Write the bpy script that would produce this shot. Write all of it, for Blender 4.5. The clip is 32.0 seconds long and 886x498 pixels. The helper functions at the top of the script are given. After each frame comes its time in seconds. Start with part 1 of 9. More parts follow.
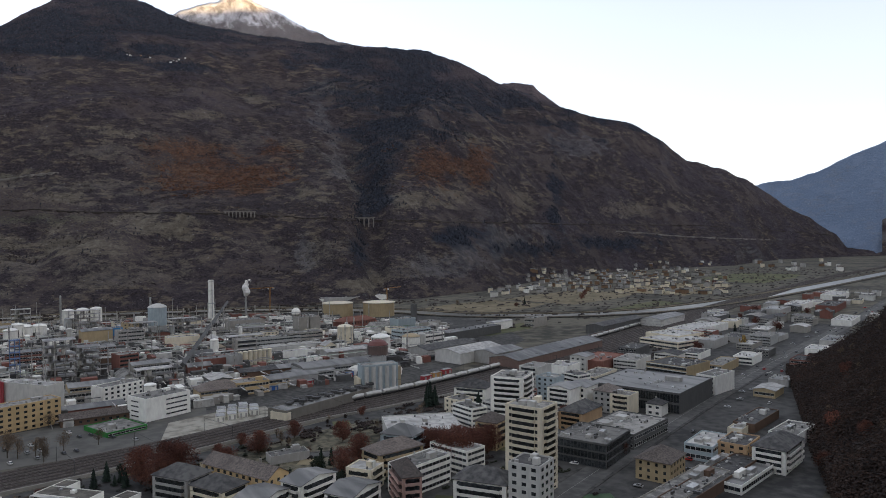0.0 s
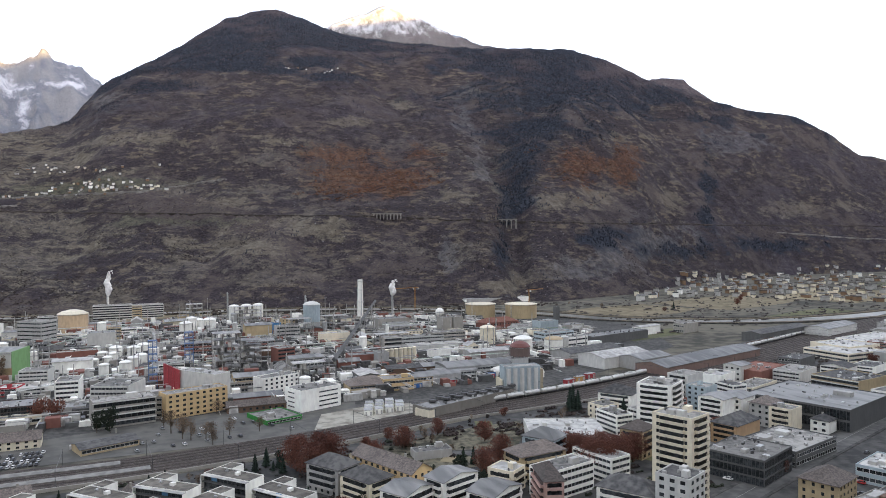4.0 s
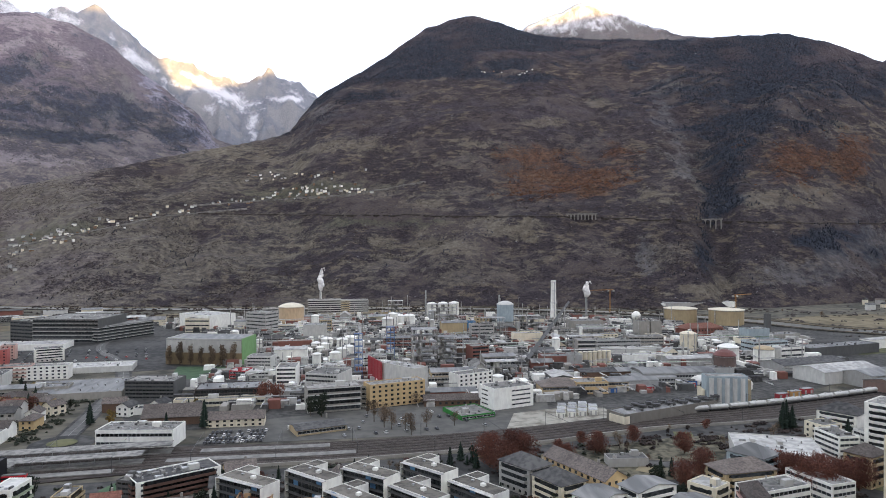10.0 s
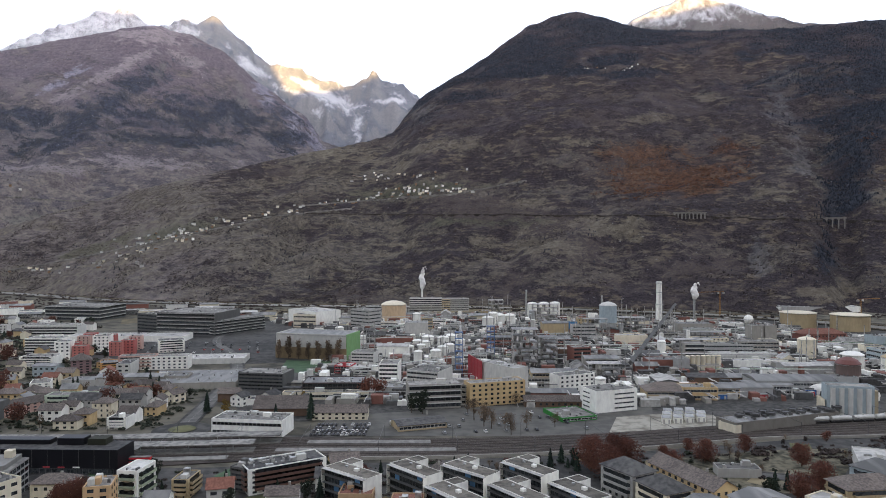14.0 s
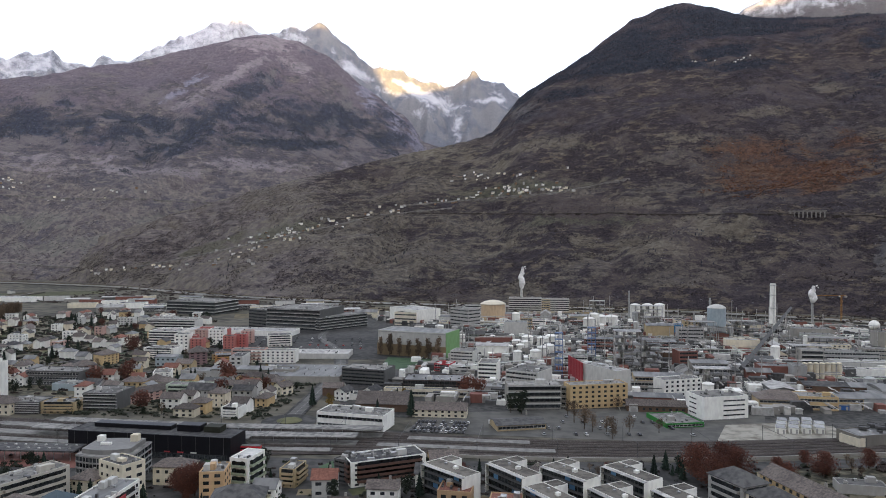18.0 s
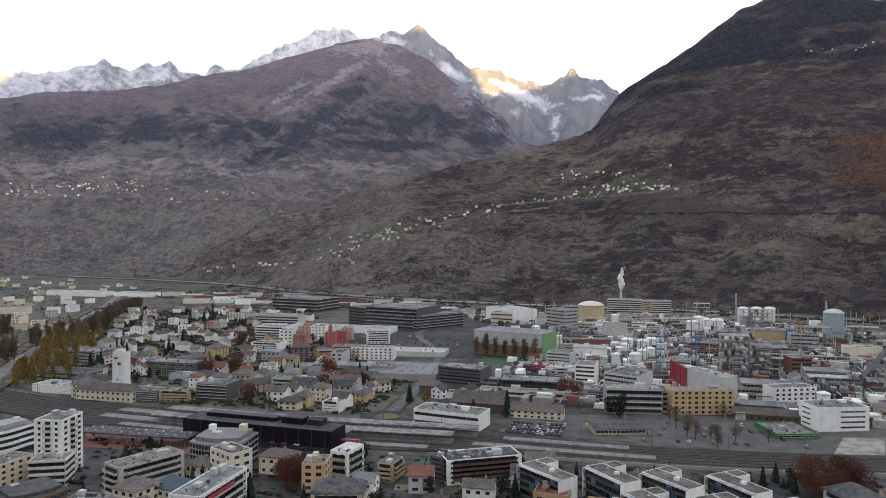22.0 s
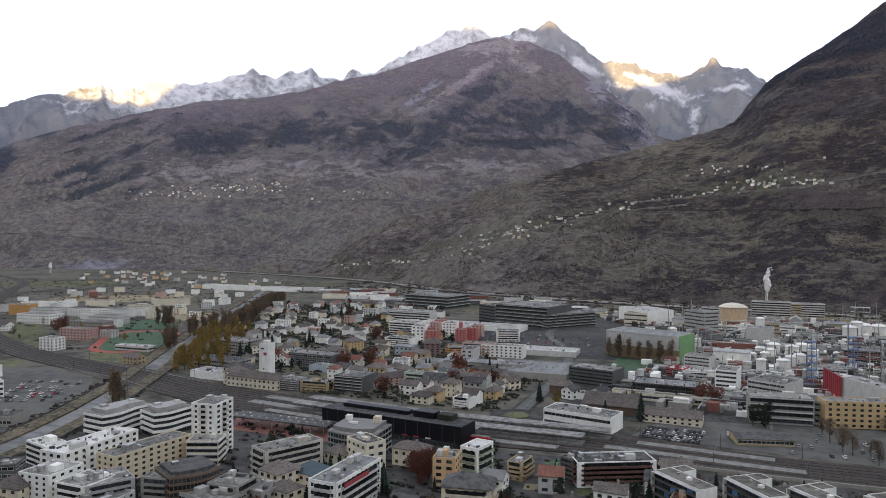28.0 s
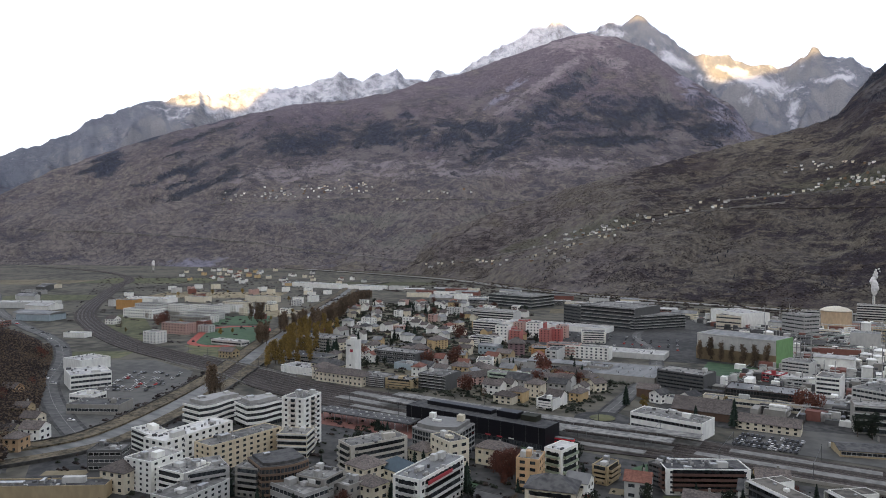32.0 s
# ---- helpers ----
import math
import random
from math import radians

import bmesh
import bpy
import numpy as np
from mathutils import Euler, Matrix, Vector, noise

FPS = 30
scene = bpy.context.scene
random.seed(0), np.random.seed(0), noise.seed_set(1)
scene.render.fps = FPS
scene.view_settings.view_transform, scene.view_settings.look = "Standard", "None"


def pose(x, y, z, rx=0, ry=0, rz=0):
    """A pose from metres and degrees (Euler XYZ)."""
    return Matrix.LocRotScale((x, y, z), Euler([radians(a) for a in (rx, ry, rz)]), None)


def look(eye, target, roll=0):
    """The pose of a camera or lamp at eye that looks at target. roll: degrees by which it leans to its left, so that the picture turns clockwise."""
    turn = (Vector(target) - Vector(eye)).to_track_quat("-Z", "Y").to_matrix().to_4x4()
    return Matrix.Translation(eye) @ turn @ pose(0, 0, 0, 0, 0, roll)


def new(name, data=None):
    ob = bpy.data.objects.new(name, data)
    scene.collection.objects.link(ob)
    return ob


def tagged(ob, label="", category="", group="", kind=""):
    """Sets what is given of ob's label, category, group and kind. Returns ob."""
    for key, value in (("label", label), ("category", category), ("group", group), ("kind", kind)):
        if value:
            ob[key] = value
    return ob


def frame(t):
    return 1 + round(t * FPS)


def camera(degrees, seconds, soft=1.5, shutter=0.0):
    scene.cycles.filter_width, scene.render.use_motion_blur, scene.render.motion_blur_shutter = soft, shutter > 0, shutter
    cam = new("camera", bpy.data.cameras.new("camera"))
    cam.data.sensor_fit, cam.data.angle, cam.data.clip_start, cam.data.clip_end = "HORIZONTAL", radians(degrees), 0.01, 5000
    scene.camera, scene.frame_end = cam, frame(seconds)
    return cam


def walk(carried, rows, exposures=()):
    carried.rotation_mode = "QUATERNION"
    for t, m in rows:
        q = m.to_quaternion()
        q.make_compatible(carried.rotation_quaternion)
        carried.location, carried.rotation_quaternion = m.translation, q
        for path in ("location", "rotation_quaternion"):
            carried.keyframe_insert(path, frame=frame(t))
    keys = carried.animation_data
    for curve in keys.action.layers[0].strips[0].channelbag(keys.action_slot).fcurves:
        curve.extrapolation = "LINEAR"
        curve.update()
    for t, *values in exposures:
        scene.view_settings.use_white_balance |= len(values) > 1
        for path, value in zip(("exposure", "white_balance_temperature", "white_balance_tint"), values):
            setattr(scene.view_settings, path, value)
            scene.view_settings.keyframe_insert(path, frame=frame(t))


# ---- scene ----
EXPO = 3.15
cam = camera(63.83, 32.0, 0.95)
EYE = (0.0, 0.0, 112.0)
# seconds, heading, tilt, roll: a drone hovers and pans to the west
PATH = [
    (0, -36.31, -1.07, 0.40), (0.5, -35.35, -1.06, 0.40), (1, -34.34, -1.04, 0.40), (1.5, -32.91, -1.02, 0.41),
    (2, -31.13, -0.99, 0.41), (2.5, -29.57, -0.96, 0.41), (3, -28.00, -0.93, 0.40), (3.5, -26.45, -0.89, 0.38),
    (5.5, -20.13, -0.86, 0.36), (6, -18.64, -0.83, 0.34), (7, -15.83, -0.79, 0.30), (8, -13.42, -0.77, 0.27),
    (9, -11.35, -0.76, 0.23), (10, -9.38, -0.75, 0.18), (11, -7.33, -0.75, 0.14), (12, -5.28, -0.76, 0.10),
    (13, -3.33, -0.78, 0.07), (14, -1.29, -0.79, 0.04), (14.5, -0.29, -0.80, 0.02), (16.5, 3.73, -0.81, -0.00),
    (17, 4.74, -0.82, -0.02), (18, 6.71, -0.84, -0.05), (19, 8.68, -0.85, -0.08), (20, 10.70, -0.85, -0.11),
    (21, 12.64, -0.85, -0.12), (22, 14.46, -0.87, -0.13), (23, 16.22, -0.91, -0.15), (24, 17.98, -0.95, -0.15),
    (25, 19.72, -0.99, -0.16), (25.5, 20.59, -1.01, -0.16), (27.5, 24.05, -1.03, -0.16), (28, 24.92, -1.05, -0.16),
    (29, 26.64, -1.08, -0.17), (30, 28.33, -1.10, -0.18), (31, 30.01, -1.11, -0.18), (32, 31.66, -1.12, -0.17),
]
walk(cam, [(t, pose(*EYE, 90 + p, r, yaw)) for t, yaw, p, r in PATH],
     [(t, EXPO + e, 5900, 16) for t, e in ((0, -1.1), (1.5, -0.95), (3.5, -0.28), (5.5, -0.07), (9, -0.17), (13, -0.46), (19, -0.56), (25, -0.63), (32, -0.72))])

# ---- light: the sun stands low behind the camera, the valley lies in the shade of the southern range ----
SUN_AZ, SUN_EL = -165.0, 1.3
world = bpy.data.worlds.new("sky")
scene.world = world
world.use_nodes = True
wn = world.node_tree
sky = wn.nodes.new("ShaderNodeTexSky")
sky.sky_type = "NISHITA"
sky.sun_disc = False
sky.sun_elevation = radians(5.0)
sky.sun_rotation = radians(-SUN_AZ)
sky.air_density, sky.dust_density, sky.ozone_density = 0.8, 1.0, 0.6
pale = wn.nodes.new("ShaderNodeHueSaturation")
pale.inputs["Saturation"].default_value = 0.4
wn.links.new(sky.outputs[0], pale.inputs["Color"])
veil = wn.nodes.new("ShaderNodeMix")  # even pale tone added to level the sky's brightness
veil.data_type = "RGBA"
veil.inputs[0].default_value = 0.38
veil.inputs[7].default_value = (1.2, 1.2, 1.26, 1)
wn.links.new(pale.outputs[0], veil.inputs[6])
wn.links.new(veil.outputs[2], wn.nodes["Background"].inputs[0])
wn.nodes["Background"].inputs[1].default_value = 0.15
sun_data = bpy.data.lights.new("sun", "SUN")
sun_data.energy, sun_data.angle, sun_data.color = 3.2, radians(0.5), (1.0, 0.62, 0.2)
sun = new("sun", sun_data)
sun_dir = Vector((-math.sin(radians(SUN_AZ)) * math.cos(radians(SUN_EL)), math.cos(radians(SUN_AZ)) * math.cos(radians(SUN_EL)), math.sin(radians(SUN_EL))))
sun.matrix_world = look((0, 0, 900), Vector((0, 0, 900)) - sun_dir)

# ---- materials ----
def mat(name, dark, light, size=1.0, rough=0.8, metal=0.0, bump=0.0, rnd=0.0, stain=0.25, spec=0.3, stretch=(1, 1, 1)):
    """A surface between two tones: fine grain of that size, wide stains, and a shift of its own for each object."""
    dark, light = ((min(0.9, c[0] * 1.05), c[1], c[2] * 0.9) for c in (dark, light))
    m = bpy.data.materials.new(name)
    m.use_nodes = True
    t = m.node_tree
    b = t.nodes["Principled BSDF"]
    geo = t.nodes.new("ShaderNodeNewGeometry")
    mp = t.nodes.new("ShaderNodeMapping")
    mp.inputs["Scale"].default_value = stretch
    t.links.new(geo.outputs["Position"], mp.inputs[0])
    n1 = t.nodes.new("ShaderNodeTexNoise")
    n1.inputs["Scale"].default_value, n1.inputs["Detail"].default_value = 1.0 / size, 5
    n2 = t.nodes.new("ShaderNodeTexNoise")
    n2.inputs["Scale"].default_value, n2.inputs["Detail"].default_value = 0.13 / size, 3
    t.links.new(mp.outputs[0], n1.inputs["Vector"])
    t.links.new(mp.outputs[0], n2.inputs["Vector"])
    add = t.nodes.new("ShaderNodeMath")
    add.operation = "MULTIPLY_ADD"
    add.inputs[1].default_value = stain * 2
    t.links.new(n2.outputs[0], add.inputs[0])
    t.links.new(n1.outputs[0], add.inputs[2])
    ramp = t.nodes.new("ShaderNodeValToRGB")
    ramp.color_ramp.elements[0].position, ramp.color_ramp.elements[1].position = 0.35 + stain, 0.65 + stain
    ramp.color_ramp.elements[0].color, ramp.color_ramp.elements[1].color = (*dark, 1), (*light, 1)
    t.links.new(add.outputs[0], ramp.inputs[0])
    out = ramp.outputs[0]
    if rnd:
        info = t.nodes.new("ShaderNodeObjectInfo")
        ran = t.nodes.new("ShaderNodeMapRange")
        ran.inputs["To Min"].default_value, ran.inputs["To Max"].default_value = 1 - rnd, 1 + rnd
        t.links.new(info.outputs["Random"], ran.inputs[0])
        hsv = t.nodes.new("ShaderNodeHueSaturation")
        t.links.new(ran.outputs[0], hsv.inputs["Value"])
        t.links.new(out, hsv.inputs["Color"])
        out = hsv.outputs[0]
    t.links.new(out, b.inputs["Base Color"])
    b.inputs["Roughness"].default_value, b.inputs["Metallic"].default_value = rough, metal
    b.inputs["Specular IOR Level"].default_value = spec
    if bump:
        bp = t.nodes.new("ShaderNodeBump")
        bp.inputs["Strength"].default_value, bp.inputs["Distance"].default_value = bump, size * 0.3
        t.links.new(n1.outputs[0], bp.inputs["Height"])
        t.links.new(bp.outputs[0], b.inputs["Normal"])
    return m


def tone(c, k):
    return tuple(min(1.0, v * k) for v in c)


MATS = {}


def paint(c, rough=0.8, metal=0.0, spec=0.3):
    """Weathered plaster or paint of one colour."""
    key = (c, rough, metal)
    if key not in MATS:
        MATS[key] = mat("plaster", tone(c, 0.87), tone(c, 1.04), 2.2, rough, metal, 0.05, 0.06, 0.3, spec, (1, 1, 0.45))
    return MATS[key]


WHITE, CREAM, YELLOW, OCHRE, ORANGE = (0.84, 0.84, 0.81), (0.7, 0.65, 0.52), (0.56, 0.42, 0.23), (0.46, 0.32, 0.19), (0.48, 0.27, 0.1)
PINK, RED, BRICK, BROWN, TIMBER = (0.5, 0.34, 0.3), (0.36, 0.05, 0.06), (0.21, 0.095, 0.075), (0.13, 0.085, 0.06), (0.2, 0.13, 0.08)
GREY, DGREY, BLACK, CONC, STEEL = (0.38, 0.38, 0.37), (0.11, 0.112, 0.112), (0.012, 0.012, 0.016), (0.31, 0.3, 0.275), (0.4, 0.415, 0.415)
BLUEG, GREEN, TAN, PALE = (0.36, 0.43, 0.47), (0.035, 0.2, 0.04), (0.42, 0.34, 0.21), (0.55, 0.555, 0.54)

M_GRAVEL = mat("roof_gravel", (0.12, 0.12, 0.115), (0.26, 0.257, 0.245), 3.0, 0.95, 0, 0.1, 0.3, 0.4)
M_ROOFDARK = mat("roof_bitumen", (0.046, 0.046, 0.048), (0.11, 0.109, 0.106), 2.5, 0.85, 0, 0.1, 0.2, 0.3)
M_ROOFPALE = mat("roof_membrane", (0.27, 0.27, 0.265), (0.5, 0.5, 0.485), 4.0, 0.7, 0, 0.04, 0.15, 0.35)
M_ROOFWHITE = mat("roof_white_membrane", (0.52, 0.52, 0.51), (0.72, 0.72, 0.7), 4.0, 0.7, 0, 0.03, 0.08, 0.3)
M_TILE = mat("roof_tile", (0.078, 0.068, 0.063), (0.165, 0.142, 0.128), 0.9, 0.85, 0, 0.3, 0.35, 0.2)
M_TILERED = mat("roof_tile_red", (0.15, 0.068, 0.05), (0.25, 0.115, 0.082), 0.8, 0.85, 0, 0.3, 0.2, 0.2)
M_BROWNGRAVEL = mat("roof_brown_gravel", (0.07, 0.065, 0.057), (0.15, 0.14, 0.122), 3.0, 0.95, 0, 0.1, 0.2, 0.4)
M_METALROOF = mat("roof_metal", (0.105, 0.107, 0.106), (0.24, 0.242, 0.237), 5.0, 0.55, 0.1, 0.03, 0.2, 0.35, 0.4, (1, 0.2, 1))
M_GLASS = mat("window_glass", (0.012, 0.015, 0.018), (0.05, 0.056, 0.062), 1.5, 0.12, 0, 0, 0.6, 0.2, 0.4)
M_FRAME = mat("window_frame", (0.5, 0.5, 0.49), (0.66, 0.66, 0.65), 1.0, 0.6)
M_FRAMEDARK = mat("window_frame_dark", (0.06, 0.06, 0.062), (0.1, 0.1, 0.1), 1.0, 0.5)
M_METAL = mat("galvanised_metal", (0.28, 0.29, 0.3), (0.47, 0.48, 0.49), 1.5, 0.4, 0.6, 0, 0.2)
M_PIPE = mat("pipe_metal", (0.2, 0.2, 0.2), (0.5, 0.5, 0.49), 3.0, 0.45, 0.5, 0, 0.5)
M_ASPHALT = mat("asphalt", (0.03, 0.03, 0.029), (0.08, 0.079, 0.075), 6.0, 0.9, 0, 0.05, 0.1, 0.35)
M_ROAD = mat("road_asphalt", (0.075, 0.075, 0.073), (0.14, 0.139, 0.134), 5.0, 0.9, 0, 0.05, 0.1, 0.35)
M_EVERGREEN = mat("evergreen_leaves", (0.008, 0.013, 0.008), (0.03, 0.04, 0.024), 1.2, 0.9, 0, 0, 0.3, 0.2)
M_PAVE = mat("pavement", (0.03, 0.03, 0.028), (0.09, 0.088, 0.082), 4.0, 0.9, 0, 0.05, 0.1, 0.35)
M_YARD = mat("pale_yard", (0.08, 0.08, 0.075), (0.125, 0.123, 0.114), 9.0, 0.95, 0, 0.0, 0, 0.4)
M_GARDEN = mat("garden_soil", (0.035, 0.034, 0.022), (0.15, 0.138, 0.098), 4.0, 0.95, 0, 0.2, 0, 0.4)
M_PAINTLINE = mat("road_paint", (0.2, 0.2, 0.19), (0.36, 0.36, 0.34), 1.0, 0.8)
M_BALLAST = mat("ballast", (0.032, 0.027, 0.025), (0.074, 0.064, 0.057), 2.0, 0.95, 0, 0.2, 0.1, 0.3, 0.2, (0.25, 1, 1))
M_RAIL = mat("rail_steel", (0.1, 0.085, 0.075), (0.18, 0.16, 0.15), 1.0, 0.6, 0.2)
M_PLATFORM = mat("platform", (0.15, 0.148, 0.14), (0.25, 0.248, 0.235), 3.0, 0.9, 0, 0.03)
M_GRASS = mat("meadow", (0.055, 0.062, 0.03), (0.12, 0.12, 0.06), 9.0, 0.95, 0, 0.2, 0.25, 0.35)
M_FIELD = mat("dry_field", (0.13, 0.11, 0.065), (0.25, 0.215, 0.14), 14.0, 0.95, 0, 0.2, 0.25, 0.4)
M_BANK = mat("river_bank", (0.04, 0.035, 0.022), (0.17, 0.142, 0.095), 2.2, 0.95, 0, 0.2, 0, 0.35)
M_TURF = mat("sports_turf", (0.045, 0.085, 0.045), (0.075, 0.125, 0.065), 6.0, 0.9)
M_TARTAN = mat("running_track", (0.28, 0.06, 0.045), (0.36, 0.1, 0.075), 3.0, 0.9)
M_WATER = mat("river_water", (0.1, 0.102, 0.095), (0.26, 0.255, 0.235), 7.0, 0.3, 0, 0.04, 0, 0.4, 0.45, (0.3, 1, 1))
M_STREAM = mat("shallow_stream", (0.06, 0.062, 0.056), (0.17, 0.168, 0.155), 6.0, 0.5, 0, 0.05, 0, 0.4, 0.2, (0.3, 1, 1))
M_BARK = mat("bark", (0.05, 0.04, 0.032), (0.12, 0.1, 0.08), 0.6, 0.95, 0, 0.3)
M_RUST = mat("autumn_leaves_russet", (0.07, 0.03, 0.022), (0.165, 0.068, 0.046), 1.4, 0.9, 0, 0, 0.2, 0.2)
M_GOLD = mat("autumn_leaves_gold", (0.12, 0.085, 0.024), (0.29, 0.2, 0.055), 1.3, 0.9, 0, 0, 0.25, 0.2)
M_TWIG = mat("bare_twigs", (0.075, 0.056, 0.038), (0.18, 0.132, 0.09), 1.3, 0.95, 0, 0, 0.3, 0.2)
M_FIR = mat("fir_needles", (0.006, 0.012, 0.009), (0.022, 0.036, 0.024), 1.2, 0.9, 0, 0, 0.3, 0.2)
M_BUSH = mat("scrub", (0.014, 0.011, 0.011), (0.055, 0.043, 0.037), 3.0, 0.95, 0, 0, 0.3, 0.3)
M_LARCH = mat("larch_rust", (0.055, 0.026, 0.015), (0.14, 0.066, 0.032), 4.0, 0.95, 0, 0, 0.2, 0.3)
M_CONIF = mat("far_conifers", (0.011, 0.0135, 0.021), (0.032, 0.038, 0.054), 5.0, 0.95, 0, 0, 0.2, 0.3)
# the same conifers, paled and cooled with painted haze
M_FARCONIF = mat("hazed_western_firs", (0.026, 0.031, 0.042), (0.055, 0.062, 0.076), 5.0, 0.95, 0, 0, 0.2, 0.3)
M_BARE = mat("leafless_wood", (0.03, 0.0245, 0.031), (0.075, 0.061, 0.073), 4.0, 0.95, 0, 0, 0.2, 0.3)
# scrub lightened by haze put into its colour
M_FARBUSH = mat("hazed_far_scrub", (0.05, 0.044, 0.045), (0.1, 0.088, 0.087), 3.0, 0.95, 0, 0, 0.3, 0.3)
M_CAR = mat("car_paint", (0.05, 0.05, 0.055), (0.07, 0.07, 0.075), 2.0, 0.3, 0.2, 0, 0.3, 0.1, 0.5)
M_CARW = mat("car_paint_white", (0.6, 0.6, 0.6), (0.7, 0.7, 0.7), 2.0, 0.3, 0, 0, 0.15, 0.1, 0.5)
M_CARS = mat("car_paint_silver", (0.3, 0.31, 0.32), (0.36, 0.37, 0.38), 2.0, 0.3, 0.5, 0, 0.2, 0.1, 0.5)
M_CARR = mat("car_paint_red", (0.4, 0.02, 0.02), (0.5, 0.04, 0.03), 2.0, 0.3, 0, 0, 0.2, 0.1, 0.5)
M_TYRE = mat("tyre_rubber", (0.015, 0.015, 0.015), (0.03, 0.03, 0.03), 0.5, 0.9)
M_STEAM = mat("steam", (0.72, 0.72, 0.73), (0.85, 0.85, 0.86), 4.0, 1.0, 0, 0.4, 0, 0.2, 0.0)


def hill_mat(name, tones, rock, rock_slope, snow=None, size=60.0, cover=(), flecks=1.0):
    """Mountainside: scrub, dry grass in terraces and loose stones, rock where it is steep; cover lists what grows or
    lies in the slope's zones, and any haze tint.
    """
    m = bpy.data.materials.new(name)
    m.use_nodes = True
    t = m.node_tree
    b = t.nodes["Principled BSDF"]
    b.inputs["Roughness"].default_value, b.inputs["Specular IOR Level"].default_value = 0.95, 0.1
    geo = t.nodes.new("ShaderNodeNewGeometry")

    def nz(scale, detail, rough=0.6, squash=(1, 1, 1)):
        mp = t.nodes.new("ShaderNodeMapping")
        mp.inputs["Scale"].default_value = squash
        t.links.new(geo.outputs["Position"], mp.inputs[0])
        n = t.nodes.new("ShaderNodeTexNoise")
        n.inputs["Scale"].default_value, n.inputs["Detail"].default_value, n.inputs["Roughness"].default_value = scale, detail, rough
        t.links.new(mp.outputs[0], n.inputs["Vector"])
        return n.outputs[0]

    def step(v, lo, hi):
        r = t.nodes.new("ShaderNodeMapRange")
        r.inputs[1].default_value, r.inputs[2].default_value = lo, hi
        t.links.new(v, r.inputs[0])
        return r.outputs[0]

    def mix(f, a, c):
        x = t.nodes.new("ShaderNodeMix")
        x.data_type = "RGBA"
        t.links.new(f, x.inputs[0])
        for k, v in ((6, a), (7, c)):
            if isinstance(v, tuple):
                x.inputs[k].default_value = (*v, 1)
            else:
                t.links.new(v, x.inputs[k])
        return x.outputs[2]

    def maths(op, a, c):
        x = t.nodes.new("ShaderNodeMath")
        x.operation = op
        for k, v in ((0, a), (1, c)):
            if isinstance(v, (int, float)):
                x.inputs[k].default_value = v
            else:
                t.links.new(v, x.inputs[k])
        return x.outputs[0]

    fine = nz(1.0 / (size * 0.1), 6, 0.75, (1, 1, 1.4))
    patch = nz(1.0 / (size * 1.5), 7, 0.68, (1, 1, 1.6))
    crag = nz(1.0 / (size * 0.8), 9, 0.78, (1, 1, 0.8))
    mid = nz(1.0 / (size * 0.7), 8, 0.7, (1, 1, 2.4))
    terr = nz(1.0 / (size * 0.5), 6, 0.75, (0.7, 0.7, 3.4))
    wide = nz(1.0 / (size * 4), 5, 0.62, (1, 1, 1.6))
    speck = nz(1.0 / (size * 0.13), 3, 0.6, (1, 1, 1.2))
    sepp = t.nodes.new("ShaderNodeSeparateXYZ")
    t.links.new(geo.outputs["Position"], sepp.inputs[0])
    sep = t.nodes.new("ShaderNodeSeparateXYZ")
    t.links.new(geo.outputs["Normal"], sep.inputs[0])
    low = mix(step(fine, 0.36, 0.62), tones[0], tones[1])
    col = mix(step(maths("ADD", mid, maths("MULTIPLY", maths("SUBTRACT", terr, 0.5), 0.7)), 0.47, 0.62), low, mix(step(fine, 0.3, 0.7), tone(tones[2], 0.6), tones[2]))
    col = mix(step(patch, 0.55, 0.49), low, col)
    col = mix(step(maths("ADD", wide, maths("MULTIPLY", maths("SUBTRACT", mid, 0.5), 0.5)), 0.52, 0.6), col, mix(step(fine, 0.4, 0.62), tones[1], tones[3]))
    rocks = mix(step(fine, 0.35, 0.65), tone(rock, 0.5), rock)
    col = mix(step(crag, 0.61, 0.67), col, rocks)
    for zone, dark, light, tall, dense in cover:
        at = t.nodes.new("ShaderNodeAttribute")
        at.attribute_name = zone
        f = maths("ADD", at.outputs["Fac"], maths("MULTIPLY", maths("SUBTRACT", fine, 0.5), 1.5))
        f = maths("ADD", f, maths("MULTIPLY", maths("SUBTRACT", mid, 0.5), 1.6))
        f = maths("ADD", f, maths("MULTIPLY", maths("SUBTRACT", terr, 0.5), 0.9))
        col = mix(maths("MULTIPLY", step(f, 0.4, 0.85), dense), col, mix(step(nz(1.0 / tall, 5, 0.72, (1, 1, 0.7)), 0.36, 0.62), dark, light))
    col = mix(step(speck, 0.68, 0.72), col, tone(rock, 1.5 * flecks))
    col = mix(step(speck, 0.33, 0.29), col, tone(tones[0], 0.8))
    steep = maths("ADD", sep.outputs[2], maths("MULTIPLY", mid, 0.25))
    col = mix(step(steep, rock_slope, rock_slope - 0.12), col, rocks)
    if snow:
        at = t.nodes.new("ShaderNodeAttribute")
        at.attribute_name = "snow"
        f = maths("ADD", at.outputs["Fac"], maths("MULTIPLY", maths("SUBTRACT", fine, 0.5), 1.1))
        f = maths("ADD", f, maths("MULTIPLY", maths("SUBTRACT", crag, 0.5), 1.5))
        f = maths("ADD", f, maths("MULTIPLY", maths("SUBTRACT", sep.outputs[2], 0.72), 0.8))
        col = mix(step(f, 0.36, 0.86), col, snow)
    t.links.new(col, b.inputs["Base Color"])
    bp = t.nodes.new("ShaderNodeBump")
    bp.inputs["Strength"].default_value, bp.inputs["Distance"].default_value = 0.8, size * 0.07
